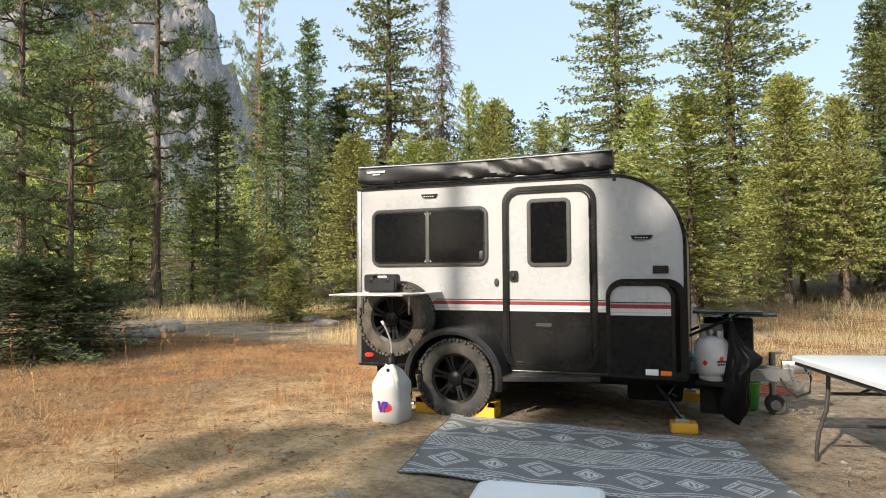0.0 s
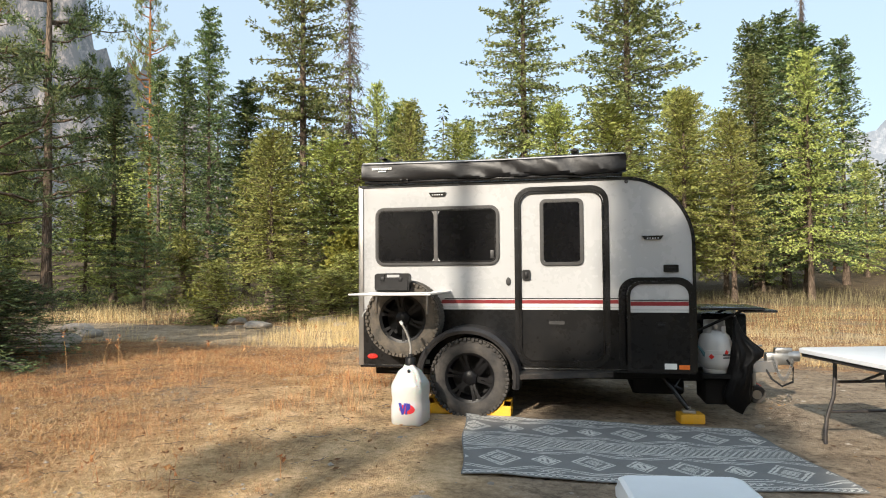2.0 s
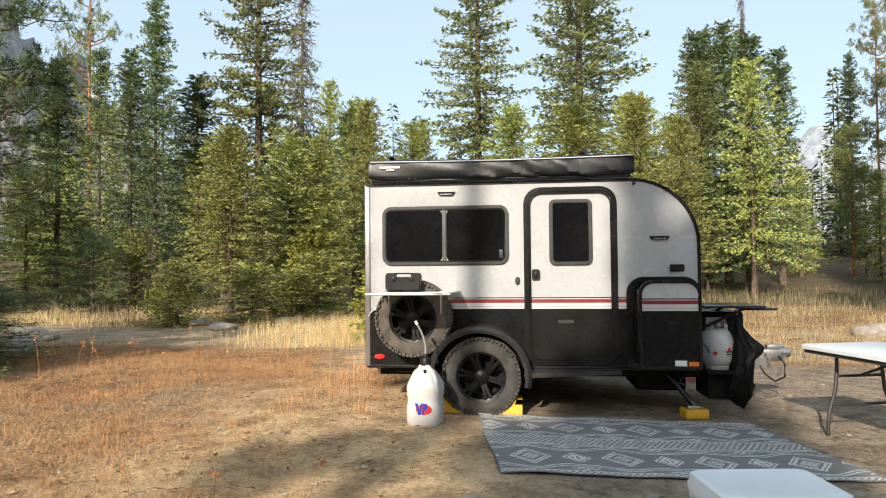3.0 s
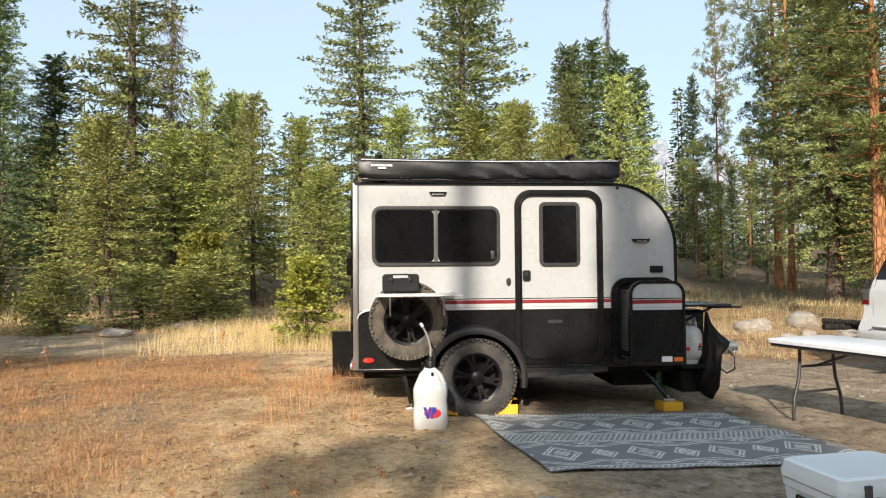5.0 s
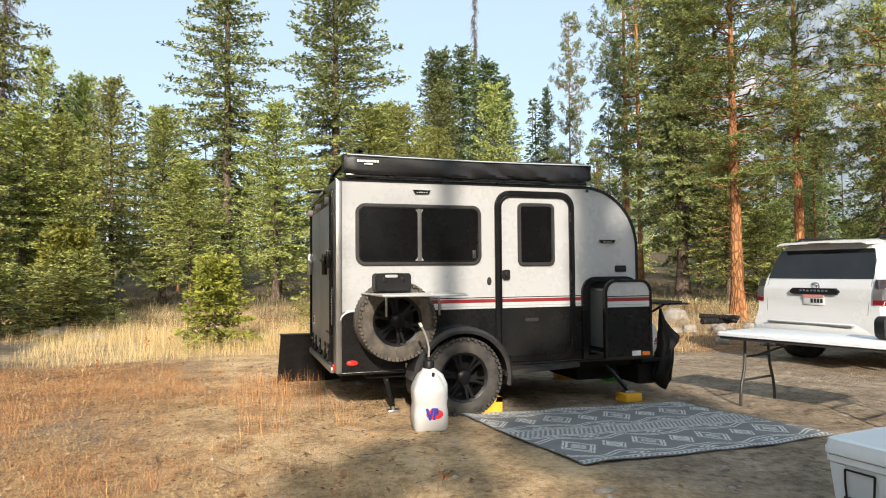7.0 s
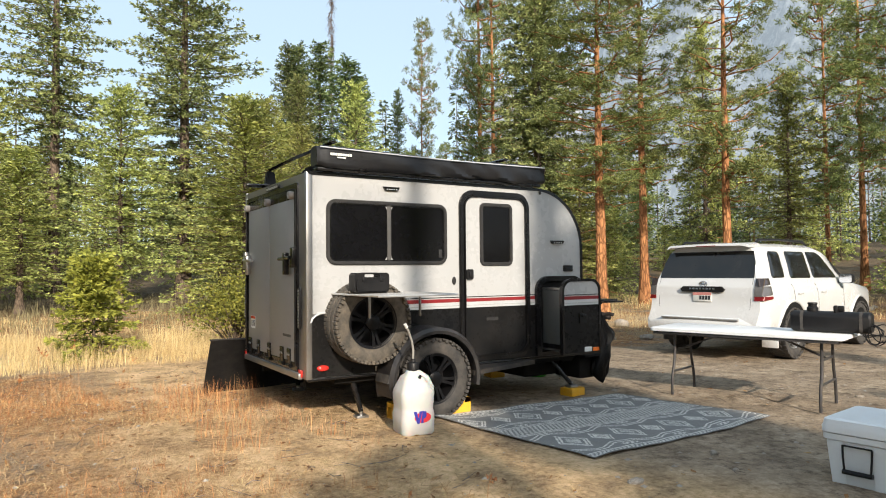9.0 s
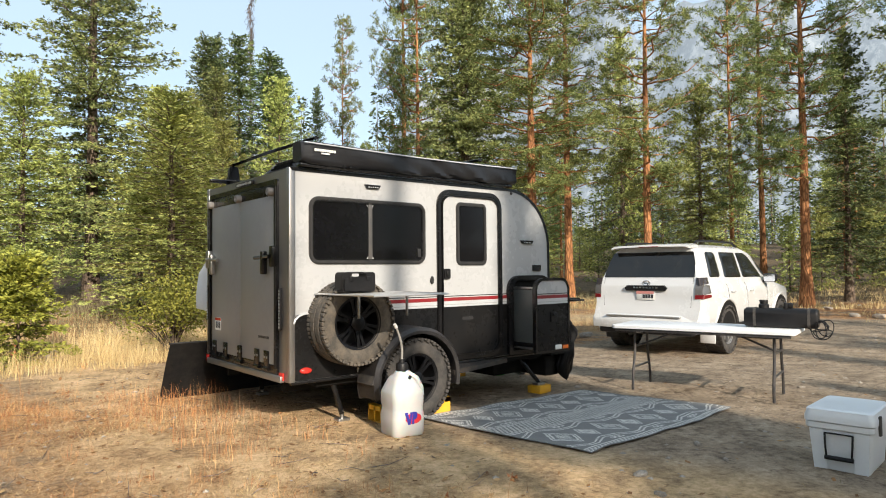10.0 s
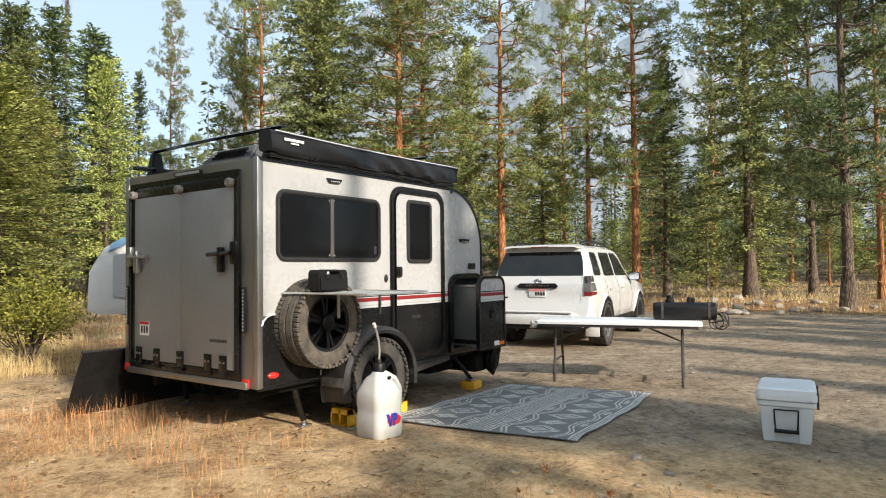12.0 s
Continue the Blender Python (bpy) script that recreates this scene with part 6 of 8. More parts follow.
def bucket():
    ob = thing("bucket", "bright green plastic bucket under the tongue", "bucket", (0.39, 7.05, 0.0))
    green = surf("green_plastic", (0.05, 0.36, 0.03), 0.45, 0, 0.1, 6, 0.15, bump=0.05)
    bm = B()
    lathe(bm, [(0.0, 0.0), (0.105, 0.0), (0.112, 0.01), (0.135, 0.24), (0.145, 0.245), (0.145, 0.26), (0.132, 0.26), (0.108, 0.015), (0, 0.015)], 28)
    part("body", bm, green, ob)
    bm = B()
    tube(bm, [(0.14 * math.cos(a), 0.02 + 0.03 * math.sin(a), 0.245 - 0.10 * math.sin(a)) for a in np.linspace(0, math.pi, 13)], 0.004, 6)
    part("bail", bm, STEEL, ob, "thin wire handle")


bucket()


def strap():
    ob = thing("strap", "folded teal strap hanging at the hatch edge", "strap", (-0.075, 5.690, 0.64))
    teal = surf("teal_webbing", (0.02, 0.09, 0.11), 0.6, 0, 0.2, 20, 0.1, bump=0.3, bump_scale=200)
    bm = B()
    tube(bm, [(-0.020, 0, 0.045), (0.0, -0.008, 0.01), (0.028, -0.004, -0.040), (0.030, 0.004, -0.015), (-0.005, 0.006, 0.025)], 0.008, 6)
    part("webbing", bm, teal, ob)


strap()


def leveling_block(x, y, turn, label):
    ob = thing("leveling_block", label, "leveling block", (x, y, float(ground_z(np.float64(x), np.float64(y)))), turn, "yellow leveling blocks")
    bm = B()
    box(bm, (-0.105, -0.085, 0.0), (0.105, 0.085, 0.085), 0.012)
    for i in range(4):
        for j in range(3):
            box(bm, (-0.090 + 0.047 * i, -0.070 + 0.050 * j, 0.083), (-0.055 + 0.047 * i, -0.035 + 0.050 * j, 0.0852), 0.0)
    part("block", bm, YELLOW, ob)


leveling_block(-0.15, 5.83, 8, "yellow plastic leveling block under the jack")
leveling_block(-0.11, 7.28, -4, "yellow plastic leveling block under the far jack")


def wheel_chock(x, y, s):
    z = float(ground_z(np.float64(x), np.float64(y)))
    ob = thing("wheel_chock", "yellow plastic wheel chock against the tyre", "wheel chock", (x, y, z), 0, "wheel chocks")
    bm = B()
    prof = [(0, 0), (s * 0.22, 0), (s * 0.22, 0.14), (s * 0.17, 0.145), (s * 0.10, 0.06), (0, 0.02)]
    for y0, y1 in ((-0.10, -0.085), (-0.01, 0.01), (0.085, 0.10)):
        slab(bm, prof, "y", y0, y1)
    box(bm, (min(0, s * 0.22), -0.1, 0), (max(0, s * 0.22), 0.1, 0.012))
    slab(bm, [(s * 0.155, 0.10), (s * 0.22, 0.10), (s * 0.22, 0.14), (s * 0.17, 0.145)], "y", -0.1, 0.1)
    part("wedge", bm, YELLOW, ob)


wheel_chock(-1.90, 5.60, 1)
wheel_chock(-2.20, 5.60, -1)


def fuel_jug():
    x, y = -2.478, 5.125
    ob = thing("fuel_jug", "white plastic fuel jug with black cap and hose", "jug", (x, y, float(ground_z(np.float64(x), np.float64(y)))), -7)
    m, nt, nodes, links, p = nodes_of("jug_plastic")
    p.inputs["Base Color"].default_value = (0.80, 0.79, 0.76, 1)
    p.inputs["Roughness"].default_value = 0.38
    p.inputs["Subsurface Weight"].default_value, p.inputs["Subsurface Scale"].default_value = 0.3, 0.05
    tcn = nodes.new("ShaderNodeTexCoord").outputs["Object"]
    links.new(ramp(nt, tex_noise(nt, tcn, 6, 5), [(0.3, (0.50, 0.495, 0.48)), (0.7, (0.57, 0.565, 0.55))]), p.inputs["Base Color"])
    bm = B()
    secs = [(0.0, 0.118, 0.03), (0.006, 0.128, 0.05), (0.02, 0.136, 0.055), (0.15, 0.139, 0.055), (0.19, 0.132, 0.055), (0.215, 0.131, 0.055), (0.25, 0.136, 0.055), (0.315, 0.137, 0.055), (0.335, 0.133, 0.055), (0.36, 0.122, 0.055), (0.43, 0.086, 0.045), (0.445, 0.074, 0.045), (0.462, 0.052, 0.04), (0.485, 0.040, 0.036)]
    loops = []
    for z, h, rr in secs:
        sx = -0.012 * max(0, (z - 0.34) / 0.14)
        loops.append([(u + sx, v, z) for u, v in rounded(-h, -h, h, h, min(rr, h * 0.9), 5)])
    loft(bm, loops)
    bmesh.ops.recalc_face_normals(bm, faces=bm.faces)
    body = part("body", bm, m, ob)
    # moulded handle over the shoulder
    bm = B()
    tube(bm, [(-0.015, -0.015, 0.47), (0.035, -0.04, 0.468), (0.085, -0.075, 0.43), (0.112, -0.098, 0.36), (0.115, -0.105, 0.30)], [0.022, 0.022, 0.022, 0.022, 0.018], 10)
    part("handle", bm, m, body)
    bm = B()
    lathe(bm, [(0.040, 0.48), (0.046, 0.482), (0.046, 0.535), (0.040, 0.545), (0.022, 0.55), (0.018, 0.575), (0, 0.575)], 24)
    cap = part("cap", bm, PLASTIC, ob, "black screw cap")
    bm = B()
    lathe(bm, [(0.012, 0.0), (0.012, 0.02), (0, 0.022)], 12, Matrix.Translation((0.02, -0.085, 0.435)) @ pose(0, 0, 0, 40))
    part("vent_cap", bm, PLASTIC, ob, "small black vent cap")
    bm = B()
    tube(bm, [(0, 0, 0.57), (0.002, -0.004, 0.64), (-0.012, -0.012, 0.71), (-0.035, -0.02, 0.77), (-0.065, -0.03, 0.83)], 0.009, 10)
    hose = part("hose", bm, surf("clear_hose", (0.30, 0.29, 0.27), 0.2, 0, 0.1, 20, 0.1, bump=0.0), ob, "grey clear filler hose")
    bm = B()
    rod(bm, (-0.061, -0.0285, 0.822), (-0.078, -0.034, 0.85), 0.013)
    part("hose_cap", bm, PAPER, hose, "white hose end cap")
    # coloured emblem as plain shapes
    red = surf("emblem_red", (0.62, 0.03, 0.04), 0.4, 0, 0.1, 20, bump=0.0)
    blue = surf("emblem_blue", (0.03, 0.035, 0.28), 0.4, 0, 0.1, 20, bump=0.0)
    bm = B()
    slab(bm, [(0.022 + 0.068 * math.cos(a), 0.140 + 0.040 * math.sin(a)) for a in np.linspace(0, 6.283, 33)[:-1]], "y", -0.1415, -0.136)
    part("emblem", bm, red, ob, "red oval emblem")
    bm = B()
    slab(bm, [(0.014 + 0.82 * u, 0.034 + 0.82 * v) for u, v in ((-0.082, 0.188), (-0.054, 0.188), (-0.034, 0.125), (-0.022, 0.188), (0.004, 0.188), (-0.026, 0.076), (-0.048, 0.076))], "y", -0.1435, -0.137)
    slab(bm, [(0.014 + 0.82 * u, 0.034 + 0.82 * v) for u, v in ((-0.008, 0.078), (0.014, 0.078), (0.014, 0.118), (0.034, 0.122), (0.048, 0.145), (0.042, 0.185), (0.006, 0.190), (-0.004, 0.13))], "y", -0.1435, -0.137)
    part("emblem", bm, blue, ob, "dark blue angular emblem")


fuel_jug()


def tyre_table():
    """Expanded-metal table hung over the spare wheel."""
    ob = thing("tyre_table", "silver mesh metal table hooked over the spare tyre", "table", (-2.58, 5.30, 1.15))
    metal = surf("mesh_aluminium", (0.60, 0.60, 0.60), 0.4, 0.7, 0.1, 10, 0.1, bump=0.03)
    x0, x1, y0, y1 = -0.335, 0.335, -0.46, 0.44
    bm = B()
    tube(bm, [(x0, y0, 0), (x1, y0, 0), (x1, y1, 0), (x0, y1, 0)], 0.008, 8, True)
    part("rim", bm, metal, ob)
    bm = B()
    n = 34
    for k in range(1, n):
        u = x0 + (x1 - x0) * k / n
        box(bm, (u - 0.0022, y0, -0.003), (u + 0.0022, y1, 0.003))
    n = 42
    for k in range(1, n):
        v = y0 + (y1 - y0) * k / n
        box(bm, (x0, v - 0.0032, -0.0025), (x1, v + 0.0032, 0.0035))
    part("mesh_top", bm, metal, ob, "fine metal mesh top")
    for x in (-0.225, 0.225):
        bm = B()
        box(bm, (x - 0.008, -0.09, -0.18), (x + 0.008, -0.07, -0.006), 0.003)
        part("bracket", bm, ALU, ob, "short hanging aluminium leg")


tyre_table()


def tool_case():
    ob = thing("carrying_case", "black hard plastic case with handle on the mesh table", "case", (-2.712, 5.42, 1.1635), 3)
    bm = B()
    slab(bm, rounded(-0.157, 0.0, 0.157, 0.158, 0.030), "y", -0.052, 0.052, rounded(-0.070, 0.122, 0.070, 0.146, 0.010))
    part("case", bm, PLASTIC, ob)
    for s, nm in ((-1, "lid"), (1, "back")):
        bm = B()
        y0, y1 = (-0.066, -0.050) if s < 0 else (0.050, 0.066)
        slab(bm, rounded(-0.146, 0.010, 0.146, 0.112, 0.022), "y", y0, y1)
        part(nm, bm, PLASTIC, ob)
    bm = B()
    box(bm, (-0.066, -0.030, 0.147), (0.066, 0.030, 0.1615), 0.006)
    part("handle", bm, surf("grey_grip", (0.16, 0.16, 0.16), 0.6, 0, 0.1, 9, 0.1), ob, "grey grip on top")
    for x in (-0.08, 0.08):
        bm = B()
        box(bm, (x - 0.018, -0.072, 0.085), (x + 0.018, -0.062, 0.125), 0.004)
        part("clasp", bm, PLASTIC, ob)


tool_case()


def rug():
    """A woven outdoor mat: two yarns, laid cell by cell in bands, a little wavy."""
    quad = [Vector((-1.815, 3.815)), Vector((0.575, 4.085)), Vector((0.245, 5.560)), Vector((-2.075, 5.500))]
    nu, nv = 320, 208
    dark = surf("rug_grey_yarn", (0.185, 0.188, 0.188), 0.9, 0, 0.15, 6, 0.18, (0.30, 0.25, 0.19), 0.6, 260)
    pale = surf("rug_pale_yarn", (0.62, 0.61, 0.57), 0.9, 0, 0.1, 6, 0.18, (0.36, 0.31, 0.25), 0.6, 260)
    V = np.zeros(((nv + 1), (nu + 1), 3))
    for j in range(nv + 1):
        t = j / nv
        for i in range(nu + 1):
            s = i / nu
            p = (quad[0] * (1 - s) + quad[1] * s) * (1 - t) + (quad[3] * (1 - s) + quad[2] * s) * t
            edge = min(t, 1 - t)
            wav = 0.018 * math.sin(5.2 * s + 1) * (1 - 2 * t) + 0.010 * math.sin(17 * s) * math.exp(-edge * 14)
            x, y = p.x + 0.012 * math.sin(9 * t) , p.y + wav
            h = 0.006 + 0.004 * math.sin(7 * s + 3 * t) + 0.012 * math.exp(-edge * 22) * max(0, math.sin(13 * s + 2 * t)) ** 3 + 0.004 * math.sin(31 * s + 4 * math.sin(5 * t))
            V[j, i] = (x, y, float(ground_z(np.float64(x), np.float64(y))) + 0.010 + 0.7 * max(h, 0.0))
    idx = np.arange((nu + 1) * (nv + 1)).reshape(nv + 1, nu + 1)
    F = np.stack([idx[:-1, :-1], idx[:-1, 1:], idx[1:, 1:], idx[1:, :-1]], -1).reshape(-1, 4)
    u, v = np.meshgrid(np.arange(nu), np.arange(nv))
    w = np.abs((v + 0.5) / nv - 0.5) * 2                # 0 mid seam, 1 edges
    q = np.abs(w - 0.535)                               # distance from the row of lozenges
    row = v // 4
    shift = np.where(v < nv / 2, 0, 23)                 # the two panels are offset
    uu = u + shift
    big = np.abs((uu + 10) % 84 - 42)                   # distance from the large lozenges
    sml = np.abs((uu + 52) % 84 - 42)                   # and from the small ones between
    pal = (w < 0.105) & ((u + 3 * row) % 6 < 3) & (v % 4 < 3)
    pal |= (w > 0.930) & (w < 0.982) & ((u + 3 * row) % 6 < 3)
    for d in (0.125, 0.160, 0.912, 0.992):
        pal |= np.abs(w - d) < 0.0085
    bulge = 0.205 + 0.085 * np.clip(1.25 - big / 22, 0, 1)
    for d in (0.0, 0.045):
        pal |= np.abs(q - bulge - d) < 0.0095
    loz = big / 20 + q / 0.215
    pal |= (loz < 1.0) & ~((loz > 0.80) & (loz < 0.88)) & ~((loz > 0.45) & (loz < 0.66)) & ~((loz < 0.45) & ((u + v) % 5 < 2))
    loz = sml / 14 + q / 0.150
    pal |= (loz < 1.0) & ~((loz > 0.70) & (loz < 0.84)) & ~((loz < 0.45) & (u % 5 < 2))
    for c in (0.215, 0.848):                            # little stepped groups of stitches
        k = np.abs(w - c)
        pal |= (k < 0.034) & (sml < 13 - 9 * (k // 0.013) * 0.5) & ((u + 4 * (v // 3)) % 8 < 5)
    pal &= np.random.default_rng(3).random(pal.shape) > 0.05
    mesh = mesh_from("woven_field", V.reshape(-1, 3), F, dark, True)
    mesh.materials.append(pale)
    mesh.polygons.foreach_set("material_index", pal.ravel().astype(np.int32))
    ob = thing("outdoor_rug", "grey and white patterned woven mat on dirt", "rug", (-0.75, 4.7, 0.03))
    mesh.transform(Matrix.Translation((0.75, -4.7, -0.03)))
    c = new("woven_field", mesh)
    c.parent = ob
    bm = B()
    ring = [V[0, i] for i in range(0, nu + 1, 4)] + [V[j, nu] for j in range(4, nv + 1, 4)] + [V[nv, i] for i in range(nu - 4, -1, -4)] + [V[j, 0] for j in range(nv - 4, 0, -4)]
    tube(bm, ring, 0.005, 6, True)
    wpart("binding", bm, dark, ob, "dark sewn edge binding")


rug()


def folding_table():
    ob = thing("folding_table", "white plastic folding table with dark metal legs", "table", (1.20, 4.66, 0.0), -74.8)
    top = surf("table_plastic", (0.76, 0.77, 0.78), 0.42, 0, 0.03, 4, 0.08, bump=0.15, bump_scale=220)
    leg = surf("table_leg_paint", (0.045, 0.045, 0.05), 0.45, 0.4, 0.2, 10, 0.2, bump=0.05)
    H = 0.712
    bm = B()
    o = rounded(-0.91, -0.375, 0.91, 0.375, 0.05, 5)
    ins = rounded(-0.895, -0.360, 0.895, 0.360, 0.04, 5)
    loft(bm, [[(u, v, H - 0.042) for u, v in ins], [(u, v, H - 0.036) for u, v in o], [(u, v, H - 0.008) for u, v in o], [(u, v, H) for u, v in ins]])
    bmesh.ops.recalc_face_normals(bm, faces=bm.faces)
    part("tabletop", bm, top, ob)
    for s in (-1, 1):
        lg = part_of("leg_frame", ob, "bent dark steel leg frame")
        for t in (-1, 1):
            bm = B()
            tube(bm, [(s * 0.70, t * 0.20, H - 0.045), (s * 0.70, t * 0.205, 0.50), (s * 0.70, t * 0.22, 0.36), (s * 0.70, t * 0.275, 0.20), (s * 0.70, t * 0.292, 0.08), (s * 0.70, t * 0.292, 0.005)], 0.0145, 10)
            part("leg", bm, leg, lg)
        for z, w in ((0.245, 0.26), (0.47, 0.205)):
            bm = B()
            rod(bm, (s * 0.70, -w, z), (s * 0.70, w, z), 0.012)
            part("crossbar", bm, leg, lg)
        bm = B()
        rod(bm, (s * 0.70, 0.0, 0.47), (s * 0.26, 0.0, H - 0.06), 0.011)
        rod(bm, (s * 0.26, -0.28, H - 0.055), (s * 0.26, 0.28, H - 0.055), 0.010)
        part("brace", bm, leg, lg)
    for t in (-1, 1):
        bm = B()
        box(bm, (-0.87, t * 0.345 - 0.012, H - 0.068), (0.87, t * 0.345 + 0.012, H - 0.040), 0.003)
        part("rail", bm, leg, ob, "dark steel edge rail")


folding_table()


def heater_unit():
    """Black canister unit on the table with a coiled cable."""
    ob = thing("air_pump_unit", "black cylindrical portable unit with coiled cable", "appliance", (1.44, 3.97, 0.7125), -74.8)
    ob.matrix_world = ob.matrix_world @ Matrix.Diagonal((1.12, 1.2, 1.22, 1))
    bm = B()
    prof = rounded(-0.075, 0.005, 0.075, 0.165, 0.045, 5)
    loft(bm, [[(x, u * k, (v - 0.085) * k + 0.085) for u, v in prof] for x, k in ((-0.30, 0.86), (-0.285, 1.0), (0.285, 1.0), (0.30, 0.86))])
    bmesh.ops.recalc_face_normals(bm, faces=bm.faces)
    part("housing", bm, PLASTIC, ob)
    for x in (-0.21, 0.23):
        bm = B()
        loft(bm, [[(x + d, u * 1.04, (v - 0.085) * 1.04 + 0.085) for u, v in prof] for d in (-0.012, 0.012)])
        bmesh.ops.recalc_face_normals(bm, faces=bm.faces)
        part("band", bm, RUBBER, ob)
    bm = B()
    lathe(bm, [(0.045, 0.155), (0.045, 0.19), (0.034, 0.20), (0.034, 0.215), (0.040, 0.22), (0.036, 0.232), (0, 0.232)], 20, Matrix.Translation((-0.14, 0, 0)))
    part("knob", bm, PLASTIC, ob, "black round knob")
    bm = B()
    box(bm, (0.02, -0.02, 0.165), (0.10, 0.02, 0.21), 0.01)
    box(bm, (0.03, -0.055, 0.12), (0.06, -0.02, 0.215), 0.01)
    part("trigger_grip", bm, PLASTIC, ob)
    bm = B()
    pts = []
    for k in range(110):
        a = k * 0.34
        pts.append((0.32 + 0.03 * math.sin(k * 0.11) + 0.062 * math.cos(a), -0.10 + 0.0018 * k, 0.005 + 0.085 * math.sin(a) * (0.6 + 0.4 * math.sin(k * 0.2)) - 0.02 * math.sin(k * 0.07)))
    tube(bm, pts, 0.0042, 6)
    part("cable", bm, PLASTIC, ob, "coiled black cable")


heater_unit()


def cooler():
    ob = thing("cooler", "white hard plastic cooler with black rope handle", "cooler", (-0.635, 2.645, 0.012), 7)
    ob.matrix_world = ob.matrix_world @ Matrix.Diagonal((1, 1, 0.955, 1))
    pl = surf("cooler_plastic", (0.74, 0.76, 0.77), 0.42, 0, 0.03, 4, 0.08, (0.4, 0.34, 0.27), 0.12, 160)
    bm = B()
    loft(bm, [[(u, v, z) for u, v in rounded(-w, -d, w, d, 0.035, 4)] for z, w, d in ((0.015, 0.225, 0.150), (0.03, 0.232, 0.157), (0.29, 0.258, 0.180), (0.30, 0.272, 0.194), (0.335, 0.273, 0.195))])
    bmesh.ops.recalc_face_normals(bm, faces=bm.faces)
    body = part("body", bm, pl, ob)
    for x, s in ((-0.262, -1), (0.262, 1)):
        # end panels beside the handle recess
        for y0, y1 in ((-0.168, -0.085), (0.085, 0.168)):
            bm = B()
            loft(bm, [[(x + s * a, y0 * k, z), (x + s * a, y1 * k, z), (x - s * 0.05, y1 * k, z), (x - s * 0.05, y0 * k, z)] for z, a, k in ((0.02, -0.026, 0.9), (0.29, 0.004, 1.0))])
            bmesh.ops.recalc_face_normals(bm, faces=bm.faces)
            part("end_rib", bm, pl, body)
        hd = part_of("rope_handle", ob, "black rope handle with grip")
        bm = B()
        tube(bm, [(x + s * 0.012, -0.078, 0.272), (x + s * 0.016, -0.076, 0.20), (x + s * 0.014, -0.07, 0.115)], 0.006, 6)
        tube(bm, [(x + s * 0.012, 0.078, 0.272), (x + s * 0.016, 0.076, 0.20), (x + s * 0.014, 0.07, 0.115)], 0.006, 6)
        tube(bm, [(x + s * 0.012, -0.078, 0.272), (x + s * 0.012, 0.078, 0.272)], 0.006, 6)
        part("rope", bm, PLASTIC, hd)
        bm = B()
        rod(bm, (x + s * 0.014, -0.08, 0.112), (x + s * 0.014, 0.08, 0.112), 0.015)
        part("grip", bm, PLASTIC, hd)
    bm = B()
    loft(bm, [[(u, v, z) for u, v in rounded(-w, -d, w, d, 0.04, 5)] for z, w, d in ((0.338, 0.270, 0.192), (0.342, 0.279, 0.200), (0.375, 0.280, 0.201), (0.395, 0.272, 0.194), (0.42, 0.268, 0.190), (0.430, 0.250, 0.175), (0.425, 0.225, 0.150))])
    bmesh.ops.recalc_face_normals(bm, faces=bm.faces)
    part("lid", bm, pl, ob, "white lid with raised rim")
    for x in (-0.15, 0.15):
        bm = B()
        box(bm, (x - 0.018, -0.212, 0.27), (x + 0.018, -0.196, 0.40), 0.006)
        part("latch", bm, RUBBER, ob, "black rubber latch")
    for x in (-0.19, 0.19):
        for y in (-0.12, 0.12):
            bm = B()
            rod(bm, (x, y, 0.0), (x, y, 0.018), 0.025)
            part("foot", bm, RUBBER, ob, "black rubber foot")


cooler()


def mesh_screen():
    """Black mesh skirt standing behind the trailer, leaning on it."""
    ob = thing("mesh_screen", "black mesh tarp skirt standing behind the trailer", "tarp", (-2.4, 7.75, 0.06))
    mat = surf("black_mesh_cloth", (0.010, 0.010, 0.011), 0.8, 0, 0.3, 6, 0.2, (0.12, 0.10, 0.08), 0.4, 80)
    bm = B()
    n, m = 40, 12
    g = []
    for i in range(n + 1):
        x = -3.49 + 2.5 * i / n
        row = []
        for j in range(m + 1):
            k = j / m
            row.append(bm.verts.new((x + 0.02 * k, 7.86 - 0.28 * k + 0.02 * math.sin(9 * x + 3 * k), 0.05 + 0.585 * k + 0.006 * math.sin(7 * x))))
        g.append(row)
    fs = []
    for i in range(n):
        for j in range(m):
            fs.append(bm.faces.new((g[i][j], g[i + 1][j], g[i + 1][j + 1], g[i][j + 1])))
    bmesh.ops.solidify(bm, geom=bm.faces[:], thickness=0.006)
    wpart("cloth", bm, mat, ob)
    bm = B()
    tube(bm, [(-3.48 + 2.5 * i / 20, 7.585 + 0.02 * math.sin(9 * (-3.49 + 2.5 * i / 20) + 3), 0.637 + 0.006 * math.sin(7 * (-3.49 + 2.5 * i / 20))) for i in range(21)], 0.010, 6)
    wpart("hem", bm, mat, ob, "black rolled hem")


mesh_screen()

# ---------------------------------------------------------------- parked car and tent trailer
CAR_WHITE = surf("car_white", (0.60, 0.60, 0.60), 0.25, 0, 0.02, 2, 0.10, (0.5, 0.43, 0.34), 0.0, coat=0.6)
CAR_GLASS = surf("car_glass", (0.008, 0.009, 0.010), 0.05, 0, 0.2, 2, 0.06, (0.2, 0.17, 0.13), 0.0)
CHROME = surf("chrome", (0.72, 0.72, 0.73), 0.14, 1.0, 0.05, 8, 0.05, bump=0.0)
ALLOY = surf("alloy_rim", (0.42, 0.42, 0.42), 0.35, 0.7, 0.1, 8, 0.2, bump=0.02)
LAMP_RED = surf("dark_red_lens", (0.16, 0.008, 0.012), 0.12, 0, 0.2, 9, 0.05, bump=0.0)
